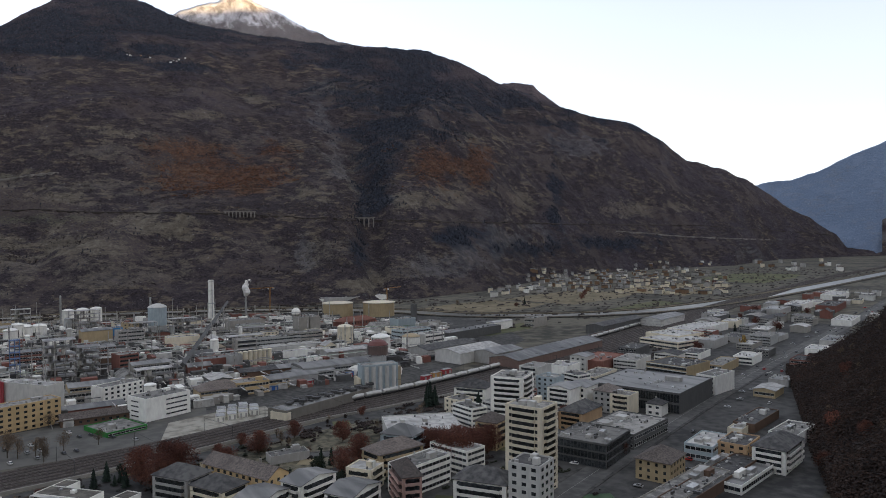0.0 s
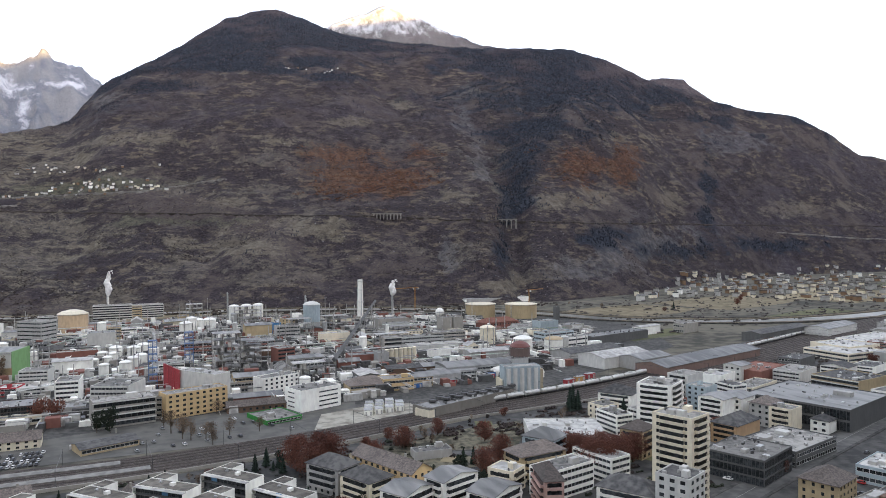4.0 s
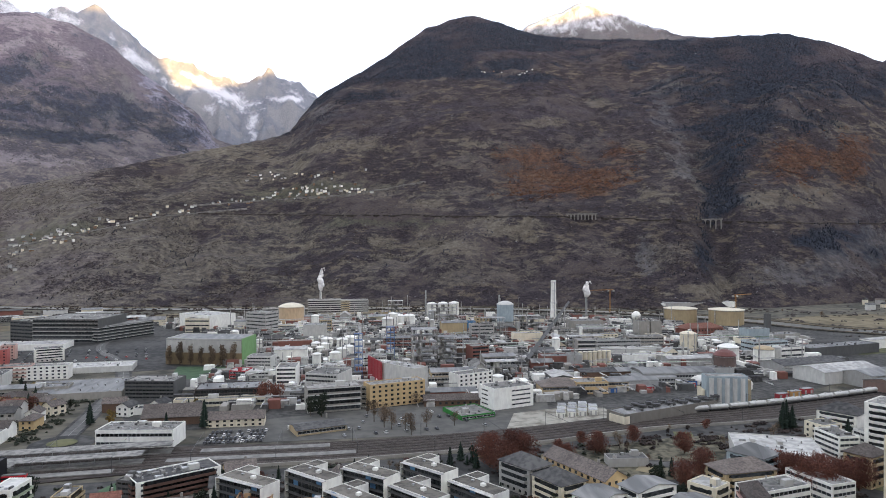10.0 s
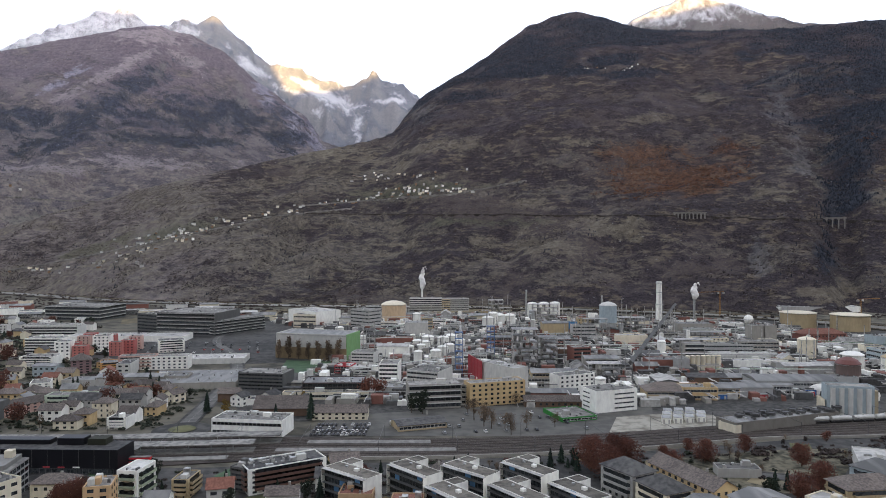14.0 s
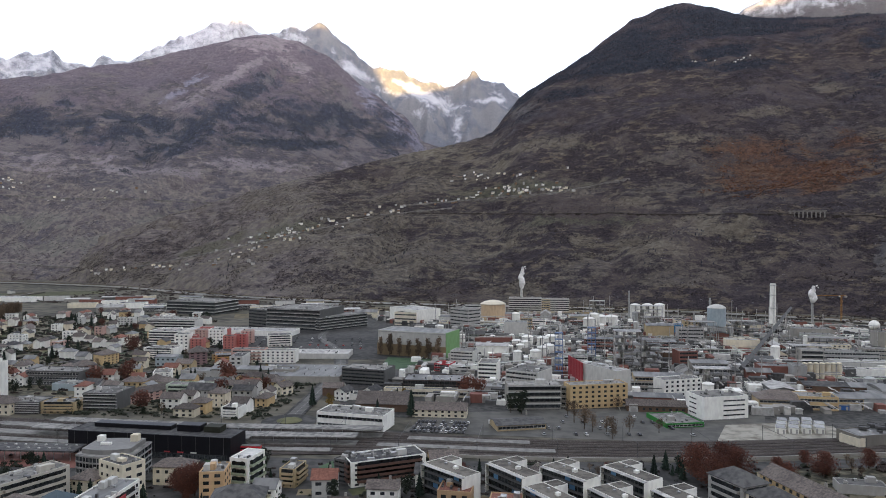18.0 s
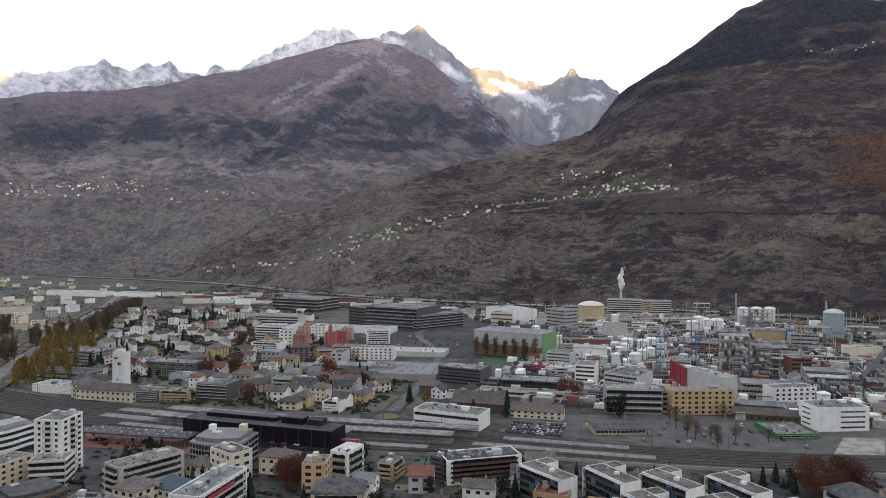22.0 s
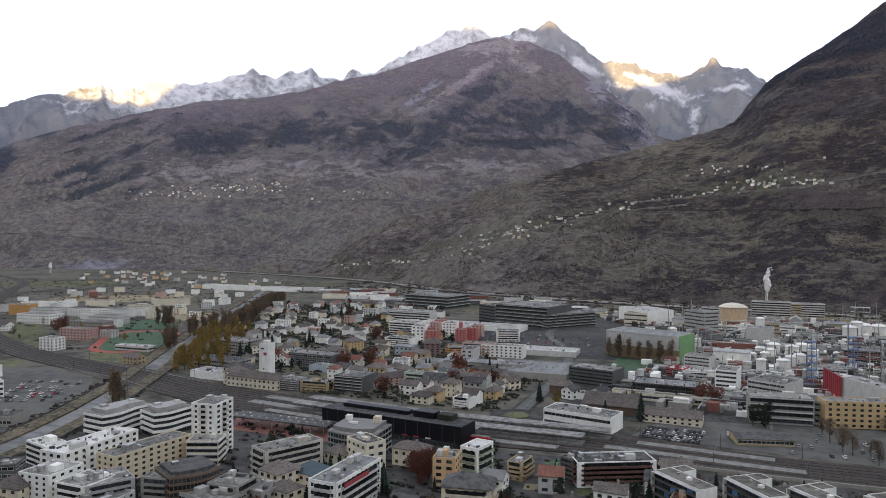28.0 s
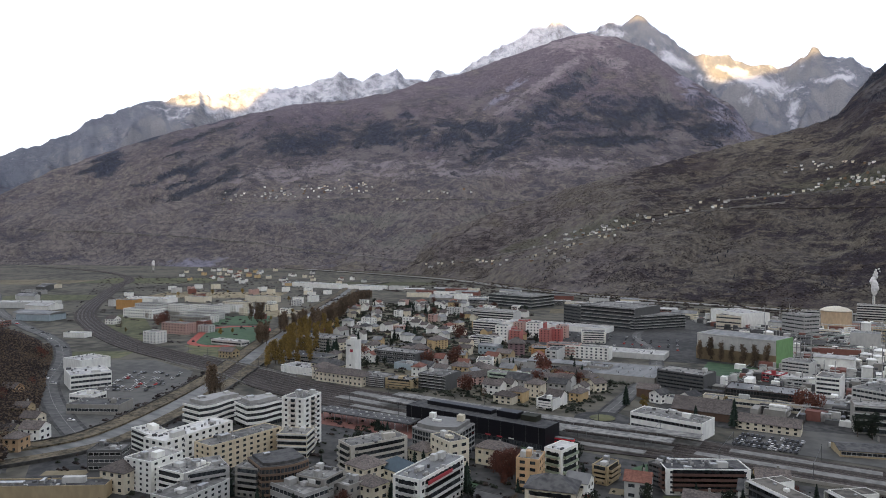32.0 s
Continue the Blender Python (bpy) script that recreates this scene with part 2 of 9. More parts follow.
    t.links.new(maths("ADD", fine, mid), bp.inputs["Height"])
    t.links.new(bp.outputs[0], b.inputs["Normal"])
    return m


SCRUB = ((0.0165, 0.0138, 0.0155), (0.06, 0.048, 0.0485), (0.158, 0.126, 0.088), (0.096, 0.077, 0.06))
# first entry pales the far western terraces in their colour, as haze would
WOOD_N = [("hazed_terrace", (0.095, 0.08, 0.079), (0.235, 0.2, 0.168), 16.0, 0.85), ("terrace", (0.052, 0.045, 0.04), (0.2, 0.173, 0.122), 13.0, 0.75), ("leafless", (0.026, 0.0225, 0.029), (0.084, 0.07, 0.079), 7.0, 0.75), ("grass", (0.12, 0.1, 0.066), (0.215, 0.185, 0.13), 13.0, 0.5), ("meadow", (0.058, 0.066, 0.036), (0.132, 0.136, 0.082), 12.0, 0.4),
          ("rock", (0.055, 0.052, 0.052), (0.19, 0.183, 0.176), 12.0, 0.4), ("larch", (0.05, 0.026, 0.016), (0.16, 0.078, 0.038), 8.0, 0.62), ("fir", (0.0105, 0.0135, 0.0195), (0.037, 0.043, 0.056), 8.0, 0.88)]
# western tones carry haze: paler and bluer than the northern ones above
WOOD_W_HAZED = [("terrace", (0.088, 0.075, 0.074), (0.245, 0.21, 0.174), 18.0, 0.8), ("leafless", (0.078, 0.067, 0.082), (0.165, 0.138, 0.156), 12.0, 0.75), ("grass", (0.201, 0.173, 0.176), (0.349, 0.302, 0.306), 20.0, 0.5), ("meadow", (0.121, 0.128, 0.099), (0.228, 0.216, 0.176), 14.0, 0.4),
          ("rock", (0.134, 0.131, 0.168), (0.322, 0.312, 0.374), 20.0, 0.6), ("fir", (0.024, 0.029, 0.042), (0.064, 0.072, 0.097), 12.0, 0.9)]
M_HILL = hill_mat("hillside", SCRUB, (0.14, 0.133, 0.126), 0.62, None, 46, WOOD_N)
# haze is put into these base tones, lighter and cooler than the northern hill
M_HILL2 = hill_mat("hazed_high_slope", ((0.044, 0.041, 0.049), (0.125, 0.112, 0.117), (0.23, 0.2, 0.165), (0.175, 0.153, 0.138)), (0.2, 0.19, 0.185), 0.66, None, 60, WOOD_W_HAZED)
# rock and woods here are bluish and pale from haze in the colour
M_SNOW = hill_mat("hazed_snow_mountain", ((0.09, 0.098, 0.118), (0.165, 0.173, 0.195), (0.22, 0.225, 0.24), (0.135, 0.143, 0.163)), (0.25, 0.252, 0.262), 0.62, (0.45, 0.455, 0.48), 60, [("leafless", (0.1, 0.088, 0.1), (0.165, 0.145, 0.15), 16.0, 0.8), ("fir", (0.05, 0.058, 0.075), (0.09, 0.1, 0.12), 14.0, 0.8)], 1.2)
M_SNOWR = hill_mat("snow_peak", ((0.06, 0.055, 0.06), (0.115, 0.104, 0.106), (0.15, 0.132, 0.12), (0.09, 0.08, 0.08)), (0.15, 0.145, 0.145), 0.62, (0.42, 0.425, 0.445), 50, [("leafless", (0.04, 0.033, 0.036), (0.09, 0.072, 0.073), 10.0, 0.8)])
# blue-grey stands for haze over the far woods, painted as base colour
M_FAR = hill_mat("haze_blue_forest", ((0.14, 0.185, 0.255), (0.185, 0.23, 0.305), (0.225, 0.265, 0.33), (0.195, 0.24, 0.315)), (0.2, 0.21, 0.23), 0.5, (0.5, 0.52, 0.56), 90)
M_SOUTH = hill_mat("southern_slope", SCRUB, (0.17, 0.16, 0.15), 0.8)

# ---- helpers for meshes ----
def np_mesh(name, verts, faces, material, smooth=False):
    me = bpy.data.meshes.new(name)
    me.from_pydata(verts, [], faces)
    me.materials.append(material)
    if smooth:
        me.polygons.foreach_set("use_smooth", np.ones(len(me.polygons), dtype=bool))
    me.update()
    return me


LAT = np.random.RandomState(7).rand(256, 256)


def vnoise(x, y):
    xi, yi = np.floor(x).astype(int), np.floor(y).astype(int)
    fx, fy = x - xi, y - yi
    fx, fy = fx * fx * (3 - 2 * fx), fy * fy * (3 - 2 * fy)
    a, b = LAT[xi % 256, yi % 256], LAT[(xi + 1) % 256, yi % 256]
    c, d = LAT[xi % 256, (yi + 1) % 256], LAT[(xi + 1) % 256, (yi + 1) % 256]
    return (a * (1 - fx) + b * fx) * (1 - fy) + (c * (1 - fx) + d * fx) * fy


def fbm(x, y, octaves=5, ridged=False):
    out, amp, tot = 0.0, 1.0, 0.0
    for o in range(octaves):
        v = vnoise(x * 2 ** o + 17.3 * o, y * 2 ** o + 9.1 * o)
        out = out + amp * ((1 - abs(2 * v - 1)) if ridged else v)
        tot += amp
        amp *= 0.5
    return out / tot


def polar(az, r, z=0.0):
    """Heading in degrees (to the left of y), distance from the camera's foot."""
    a = math.radians(az)
    return Vector((-math.sin(a) * r, math.cos(a) * r, z))


class Slope:
    """A mountainside that rises from a foot line to a crest line, both given by heading and distance."""

    def __init__(self, name, label, foot, crest, span, steps, power, relief, cell, material, jag=0.12, carve=(), rough=0.03, zones=None):
        az = np.linspace(span[0], span[1], steps[0])
        s = np.linspace(0, 1.2, steps[1])
        fa, fr = np.array(foot).T
        ca, cr, ce = np.array(crest).T
        rf, rc, el = np.interp(az, fa, fr), np.interp(az, ca, cr), np.interp(az, ca, ce)
        tooth = rc * np.radians(jag) * (fbm(az * 1.7, az * 0 + 3.3, 5) - 0.42) * 2
        zc = 112 + rc * np.tan(np.radians(el))
        A, S = np.meshgrid(az, s, indexing="ij")
        r = rf[:, None] + (rc - rf)[:, None] * S
        x, y = -np.sin(np.radians(A)) * r, np.cos(np.radians(A)) * r
        up = np.where(S <= 1, np.clip(S, 0, 1) ** power, 1 - (S - 1) * 1.6)
        z = zc[:, None] * up + tooth[:, None] * np.clip((S - 0.86) / 0.14, 0, 1)
        win = np.clip(S / 0.12, 0, 1) * np.clip((1.0 - S) / 0.16, rough, 1)
        n = fbm(x / cell, y / cell, 6, True) - 0.62
        n2 = fbm(x / cell * 4 + 50, y / cell * 4, 5) - 0.5
        z = z + (n * relief + n2 * relief * 0.3) * win
        for (a0, s0), (a1, s1), deep, wide in carve:
            along = np.clip((S - s0) / (s1 - s0), 0, 1)
            mid = a0 + (a1 - a0) * along + 0.5 * np.sin(S * 14)
            z = z - deep * np.exp(-((A - mid) / wide) ** 2) * ((S > s0 - 0.02) & (S < s1 + 0.1)) * np.clip((S - s0 + 0.02) / 0.08, 0, 1) * np.clip((s1 + 0.1 - S) / 0.15, 0, 1)
        z[:, 0] = -3
        self.az, self.s, self.x, self.y, self.z = az, s, x, y, z
        self.el = np.degrees(np.arctan2(z - 112, np.hypot(x, y)))
        self.zone = zones(A, self.el, S, fbm(x / 120, y / 120 + z / 90, 4), fbm(x / 34, y / 34 + z / 25, 4)) if zones else {}
        na, ns = steps
        v = np.stack([x.ravel(), y.ravel(), z.ravel()], 1)
        i = (np.arange(na - 1)[:, None] * ns + np.arange(ns - 1)[None, :]).ravel()
        f = np.stack([i, i + 1, i + ns + 1, i + ns], 1)
        me = np_mesh(name, v.tolist(), f.tolist(), material, True)
        for key, val in self.zone.items():
            me.attributes.new(key, "FLOAT", "POINT").data.foreach_set("value", val.ravel().astype(np.float32))
        self.ob = tagged(new(name, me), label, "mountain", kind="structure")

    def at(self, az, s):
        """The place on the slope at a heading and a share of the way up."""
        i = min(max((az - self.az[0]) / (self.az[1] - self.az[0]), 0), len(self.az) - 1.001)
        j = min(max(s / (self.s[1] - self.s[0]), 0), len(self.s) - 1.001)
        a, b, u, w = int(i), int(j), i % 1, j % 1
        return Vector([float((g[a, b] * (1 - u) + g[a + 1, b] * u) * (1 - w) + (g[a, b + 1] * (1 - u) + g[a + 1, b + 1] * u) * w) for g in (self.x, self.y, self.z)])

    def seen(self, az, el):
        """The place on the slope that stands at that heading and elevation from the camera."""
        i = int(round(min(max((az - self.az[0]) / (self.az[1] - self.az[0]), 0), len(self.az) - 1)))
        j = int(np.argmax(self.el[i] >= el)) or len(self.s) - 1
        return self.at(az, self.s[j])


def spots(A, E, n, f, places, frayed=1.3):
    """Patches of growth on a slope: heading, elevation, half width, half height, lean; frayed at the rim by two noises."""
    out = np.zeros_like(A) - 9
    for a, e, ra, re, lean in places:
        out = np.maximum(out, 1.15 - 0.65 * np.hypot((A - a) / ra, (E - e - lean * (A - a)) / re))
    return np.clip(np.where(out > -1, out + (n - 0.5) * frayed + (f - 0.5) * frayed, 0), 0, 1)


def north_zones(A, E, S, n, f):
    rim = np.interp(A, (-60, -50, -46, -41, -35, -29, -26, -20, -13, -8, -3, 0, 3, 6), (5.6, 8.0, 8.6, 9.6, 10.4, 11.6, 12.9, 13.2, 13.1, 12.6, 11.4, 10.2, 9.0, 8.2))
    high = np.clip(0.5 + (E - rim) * 0.5 + (n - 0.5) * 2.2 + (f - 0.5), 0, 1)
    gully = spots(A, E, n, f, ((-34.5, 10.8, 8, 1.7, 0), (-33.2, 8.6, 4.2, 1.6, 0), (-31.6, 6.3, 1.7, 2.2, 0), (-30.8, 3.4, 1.1, 1.8, 0), (-29.6, 0, 0.8, 2.0, 0), (-45.3, 3.4, 0.5, 3, 0),
                              (-37.2, 0.0, 2.0, 0.7, 0), (-43.5, -1.2, 3, 0.5, 0), (-50, -0.6, 4, 0.5, 0)))
    brown = np.clip(0.02 + 0.55 * np.exp(-((E - 9.8) / 2.4) ** 2) * (A > -31) + 0.42 * np.clip((-A - 38) / 8, 0, 1) + (n - 0.5) * 1.6 + (f - 0.5) * 0.8, 0, 1)
    open_land = np.clip(0.3 + 0.35 * np.clip((A + 8) / 16, 0, 1) - np.clip((E - 7.5) / 3, 0, 1) * 0.5 - 0.25 * np.clip((-A - 30) / 10, 0, 1) + (n - 0.5) * 1.6 + (f - 0.5) * 0.8, 0, 1)
    # the second zone grows with heading: haze pallor painted toward the west
    return {"terrace": open_land, "hazed_terrace": np.clip((A - 6) / 16, 0, 0.9) + (n - 0.5) * 0.8 * (A > 4), "leafless": np.maximum(brown, high * 0.75), "fir": np.maximum(gully, high * np.clip(0.75 + (n - 0.5) * 2.5, 0, 1)),
            "larch": spots(A, E, n, f, ((-19.3, 4.8, 4.6, 1.7, 0.03), (-16.8, 6.4, 2.6, 0.8, 0), (-23, 6.6, 1.6, 0.7, 0), (-35.4, 5.8, 2.2, 1.9, 0), (-39.2, 5.7, 1.2, 1.6, 0)), 1.0),
            "grass": spots(A, E, n, f, ((-26, 3.4, 2.2, 0.8, 0), (-35.5, 3.3, 2.6, 0.8, 0), (-21.8, 10.5, 1.4, 0.35, 0.1), (-53, 2.1, 2.8, 0.5, -0.05), (-42.6, 2.6, 0.8, 1.3, 0), (-39.6, 7.7, 1.8, 0.6, 0), (-17.6, 9.2, 2, 0.3, 0), (-15.3, 0.8, 3.6, 0.7, 0),
                                       (-8, -0.4, 3.4, 0.7, 0), (-3.4, 7.2, 3.4, 0.6, 0), (5, 6.4, 4, 0.5, 0.15), (-7, 2.7, 2.6, 0.5, 0), (-11, 7.6, 2, 0.4, 0), (0.5, -0.8, 2.2, 0.5, 0), (-29, -3.8, 2.5, 0.4, 0)), 1.6),
            "meadow": spots(A, E, n, f, ((1.4, 3.9, 4.4, 0.5, -0.1), (7, 3.0, 2.4, 0.3, -0.12), (19.5, 0.6, 3.6, 0.5, -0.2), (25, -0.7, 3.2, 0.45, -0.3), (-4, 1.4, 4, 0.4, 0)), 1.2),
            "rock": spots(A, E, n, f, ((-27.6, 11.5, 2.4, 0.9, 0), (-26.6, 9.6, 0.9, 1.6, 0), (-27.8, 6.2, 0.7, 1.6, 0.6), (-38.4, -2.3, 2.6, 1.2, 0), (-42.2, -0.6, 2.4, 1.0, 0), (0.6, 10.2, 1.2, 0.9, 0), (-40.4, -3.6, 0.7, 0.3, 0), (-25.2, -1.2, 0.5, 1.8, 0.4), (-47, 7, 2, 1, 0)), 1.8)}


def west_zones(A, E, S, n, f):
    lean = np.clip((A - 38) / 14, 0, 1)
    streak = fbm(A * 0.35, (E + 0.42 * A) * 1.5, 4)
    fir = spots(A, E, n, f, ((16.6, 9.3, 5.6, 1.15, 0), (24.7, 9.2, 4.4, 0.9, -0.67), (28.6, 8.1, 4, 1.1, 0), (36, 8.0, 5, 1.0, -0.05), (42.5, 7.2, 4, 0.8, -0.1), (11.5, 8.0, 1.6, 0.9, 0.3), (19.5, 7.4, 5, 0.5, 0)), 1.5)
    fir = np.maximum(fir, np.clip((streak - 0.56) * 7 + 0.5, 0, 1) * lean * np.clip((E - 1.5) / 2, 0, 1))
    return {"terrace": np.clip(0.75 - np.clip((E - 4.5) / 3, 0, 1) * 0.7 + (n - 0.5) * 1.6 + (f - 0.5) * 0.8, 0, 1), "fir": fir, "leafless": np.clip(0.35 + (E - 6.5) * 0.1 + (n - 0.5) * 1.8 + (f - 0.5) * 0.8, 0, 1),
            "grass": spots(A, E, n, f, ((20.8, 14.9, 2.4, 0.6, 0), (22.3, 12.8, 2.6, 0.35, -0.6), (26, 10.6, 2.2, 0.25, -0.67), (24, 11.6, 2.4, 0.25, -0.67), (18.3, 13.2, 1.4, 0.5, 0.4), (44, 4.8, 5, 0.5, -0.1), (30, 5.0, 6, 0.4, -0.05), (36, 5.6, 4, 0.4, 0), (22, 5.8, 5, 0.4, 0)), 1.6),
            "meadow": spots(A, E, n, f, ((26, 1.6, 4, 0.5, -0.1), (33, -0.4, 4, 0.5, 0), (39, 1.2, 4, 0.5, 0), (15, 3.6, 4, 0.5, 0)), 1.6),
            "rock": spots(A, E, n, f, ((10.6, 9.4, 0.8, 2.4, 1.0), (12.8, 11.6, 0.7, 1.6, 1.0), (8.8, 7.6, 0.8, 1.2, 1.0), (27, 11, 1.6, 0.3, -0.67), (53, -2.6, 3, 0.4, -0.1)), 1.6)}


def snow_zones(A, E, S, n, f):
    dust = np.interp(A, (0, 3, 8, 13, 15.4, 16.6, 18, 21, 24, 31, 38, 43, 47, 52, 55, 58), (0.36, 0.42, 0.42, 0.44, 0.56, 0.3, 0.6, 0.85, 0.95, 0.8, 0.75, 0.8, 0.9, 0.6, 0.2, 0.0)) * np.clip((S - 0.66) / 0.22, 0, 1) + (f - 0.5) * 0.7
    field = spots(A, E, n, f, ((7.4, 10.9, 2.2, 0.75, 0.35), (8.6, 9.9, 1.2, 0.6, 0.4), (9.4, 12.0, 1.4, 0.4, 0.3), (10.9, 11.5, 1.6, 0.35, 0.3), (13.6, 13.0, 2.2, 0.45, 0.55), (3.0, 11.0, 1.6, 0.3, 0), (18.4, 15.4, 1.3, 0.5, 0.1), (5.5, 9.0, 0.5, 1.2, 0.6)), 0.9)
    return {"snow": np.clip(np.maximum(dust, field), 0, 1), "leafless": np.clip((0.82 - S) * 4 + (n - 0.5) * 1.5, 0, 1) * np.clip((A - 28) / 8, 0, 1), "fir": np.clip((0.7 - S) * 3 + (n - 0.5) * 3, 0, 1) * np.clip((A - 40) / 8, 0, 1)}


def peak_zones(A, E, S, n, f):
    top = np.interp(A, (-46, -36, -27, -20.5, -15, -12), (0.1, 0.25, 0.5, 0.85, 0.85, 0.6))
    return {"snow": np.clip(top * np.clip((E - 14.6) / 1.6, 0, 1) + (f - 0.5) * 0.6, 0, 1), "leafless": np.clip((15.4 - E) * 0.6 + (n - 0.5), 0, 1)}


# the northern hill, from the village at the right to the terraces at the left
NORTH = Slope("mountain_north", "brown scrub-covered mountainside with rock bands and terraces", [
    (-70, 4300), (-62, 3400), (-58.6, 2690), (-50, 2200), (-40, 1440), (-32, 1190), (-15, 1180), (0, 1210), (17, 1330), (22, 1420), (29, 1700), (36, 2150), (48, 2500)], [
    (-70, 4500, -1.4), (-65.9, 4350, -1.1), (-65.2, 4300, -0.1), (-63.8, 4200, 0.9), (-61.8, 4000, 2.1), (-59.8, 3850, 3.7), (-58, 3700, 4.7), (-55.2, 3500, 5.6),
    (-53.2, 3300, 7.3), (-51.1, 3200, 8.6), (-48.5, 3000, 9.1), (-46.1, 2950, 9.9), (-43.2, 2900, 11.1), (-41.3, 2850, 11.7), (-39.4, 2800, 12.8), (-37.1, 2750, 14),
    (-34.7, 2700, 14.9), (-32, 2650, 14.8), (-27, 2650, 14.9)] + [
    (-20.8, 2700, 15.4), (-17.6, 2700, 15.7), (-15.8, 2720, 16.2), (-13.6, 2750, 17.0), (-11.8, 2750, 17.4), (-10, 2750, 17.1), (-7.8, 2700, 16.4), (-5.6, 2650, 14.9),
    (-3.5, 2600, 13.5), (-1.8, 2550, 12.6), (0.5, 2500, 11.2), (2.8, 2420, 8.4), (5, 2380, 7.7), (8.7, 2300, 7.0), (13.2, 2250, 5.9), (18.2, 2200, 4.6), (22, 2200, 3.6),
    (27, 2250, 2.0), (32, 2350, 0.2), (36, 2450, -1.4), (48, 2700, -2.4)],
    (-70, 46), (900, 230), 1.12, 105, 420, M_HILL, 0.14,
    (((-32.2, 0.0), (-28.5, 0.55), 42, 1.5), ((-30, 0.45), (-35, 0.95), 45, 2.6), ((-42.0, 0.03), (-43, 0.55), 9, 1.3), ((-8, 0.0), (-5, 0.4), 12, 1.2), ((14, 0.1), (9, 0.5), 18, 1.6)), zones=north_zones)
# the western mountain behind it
WEST = Slope("mountain_west", "purple-brown wooded mountain paled by a haze tint, with dark fir belts and a bare top", [
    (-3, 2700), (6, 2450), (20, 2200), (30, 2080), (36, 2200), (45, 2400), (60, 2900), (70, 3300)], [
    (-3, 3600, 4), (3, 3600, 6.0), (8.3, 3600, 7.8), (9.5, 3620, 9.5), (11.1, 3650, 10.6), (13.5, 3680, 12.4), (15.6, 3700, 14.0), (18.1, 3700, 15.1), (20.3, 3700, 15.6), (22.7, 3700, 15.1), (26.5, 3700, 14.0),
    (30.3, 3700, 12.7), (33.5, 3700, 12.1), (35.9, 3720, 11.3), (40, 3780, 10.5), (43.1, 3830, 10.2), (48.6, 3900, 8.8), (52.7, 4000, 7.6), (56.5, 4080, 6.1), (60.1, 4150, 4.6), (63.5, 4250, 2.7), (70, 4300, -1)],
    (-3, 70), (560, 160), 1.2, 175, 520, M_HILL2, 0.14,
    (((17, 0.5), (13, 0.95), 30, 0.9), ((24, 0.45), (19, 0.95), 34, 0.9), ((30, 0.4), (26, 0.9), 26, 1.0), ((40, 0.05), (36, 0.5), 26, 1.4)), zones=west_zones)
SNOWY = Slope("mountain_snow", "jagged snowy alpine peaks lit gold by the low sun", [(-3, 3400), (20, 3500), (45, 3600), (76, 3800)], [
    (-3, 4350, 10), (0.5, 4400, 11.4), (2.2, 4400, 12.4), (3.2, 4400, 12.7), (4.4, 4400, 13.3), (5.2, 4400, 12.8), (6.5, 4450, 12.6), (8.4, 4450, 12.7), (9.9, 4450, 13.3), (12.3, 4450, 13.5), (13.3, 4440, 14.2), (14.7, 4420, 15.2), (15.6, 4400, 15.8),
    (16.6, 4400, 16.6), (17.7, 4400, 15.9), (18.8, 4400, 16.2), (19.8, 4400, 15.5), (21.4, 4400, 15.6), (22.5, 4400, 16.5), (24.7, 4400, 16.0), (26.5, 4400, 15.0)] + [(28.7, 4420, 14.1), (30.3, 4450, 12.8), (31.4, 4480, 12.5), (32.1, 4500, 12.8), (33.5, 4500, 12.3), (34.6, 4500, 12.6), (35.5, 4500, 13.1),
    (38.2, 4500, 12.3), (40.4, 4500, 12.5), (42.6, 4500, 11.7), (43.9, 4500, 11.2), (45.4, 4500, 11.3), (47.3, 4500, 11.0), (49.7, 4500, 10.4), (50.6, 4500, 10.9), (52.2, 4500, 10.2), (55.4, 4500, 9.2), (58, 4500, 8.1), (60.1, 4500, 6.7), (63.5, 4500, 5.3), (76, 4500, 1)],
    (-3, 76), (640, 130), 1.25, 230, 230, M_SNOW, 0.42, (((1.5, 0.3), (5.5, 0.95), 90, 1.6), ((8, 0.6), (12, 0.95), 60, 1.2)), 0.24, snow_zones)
PEAK = Slope("mountain_peak", "snow-dusted summit behind the dark ridge", [(-50, 3300), (-10, 3300)], [
    (-50, 4000, 7), (-45.4, 4000, 10.3), (-43.5, 4000, 11.7), (-41.9, 4000, 12.05), (-40.5, 4000, 11.7), (-36, 4000, 12.5), (-31, 4050, 14.3), (-26.7, 4100, 15.6), (-24.2, 4100, 16.6), (-21.7, 4100, 17.7), (-20.6, 4100, 18.1),
    (-19, 4100, 17.5), (-16.2, 4100, 16.6), (-13, 4100, 14), (-10, 4100, 12)], (-50, -10), (300, 90), 1.2, 110, 240, M_SNOWR, 0.2, zones=peak_zones)
EAST = Slope("mountain_east", "distant wooded mountain across the valley, tinted haze blue-grey", [(-82, 4300), (-52, 4500)], [
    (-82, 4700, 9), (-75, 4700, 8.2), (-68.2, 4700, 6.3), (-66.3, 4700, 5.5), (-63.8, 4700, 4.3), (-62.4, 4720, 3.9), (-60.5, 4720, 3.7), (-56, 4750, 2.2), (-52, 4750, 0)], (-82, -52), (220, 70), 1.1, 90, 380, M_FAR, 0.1)
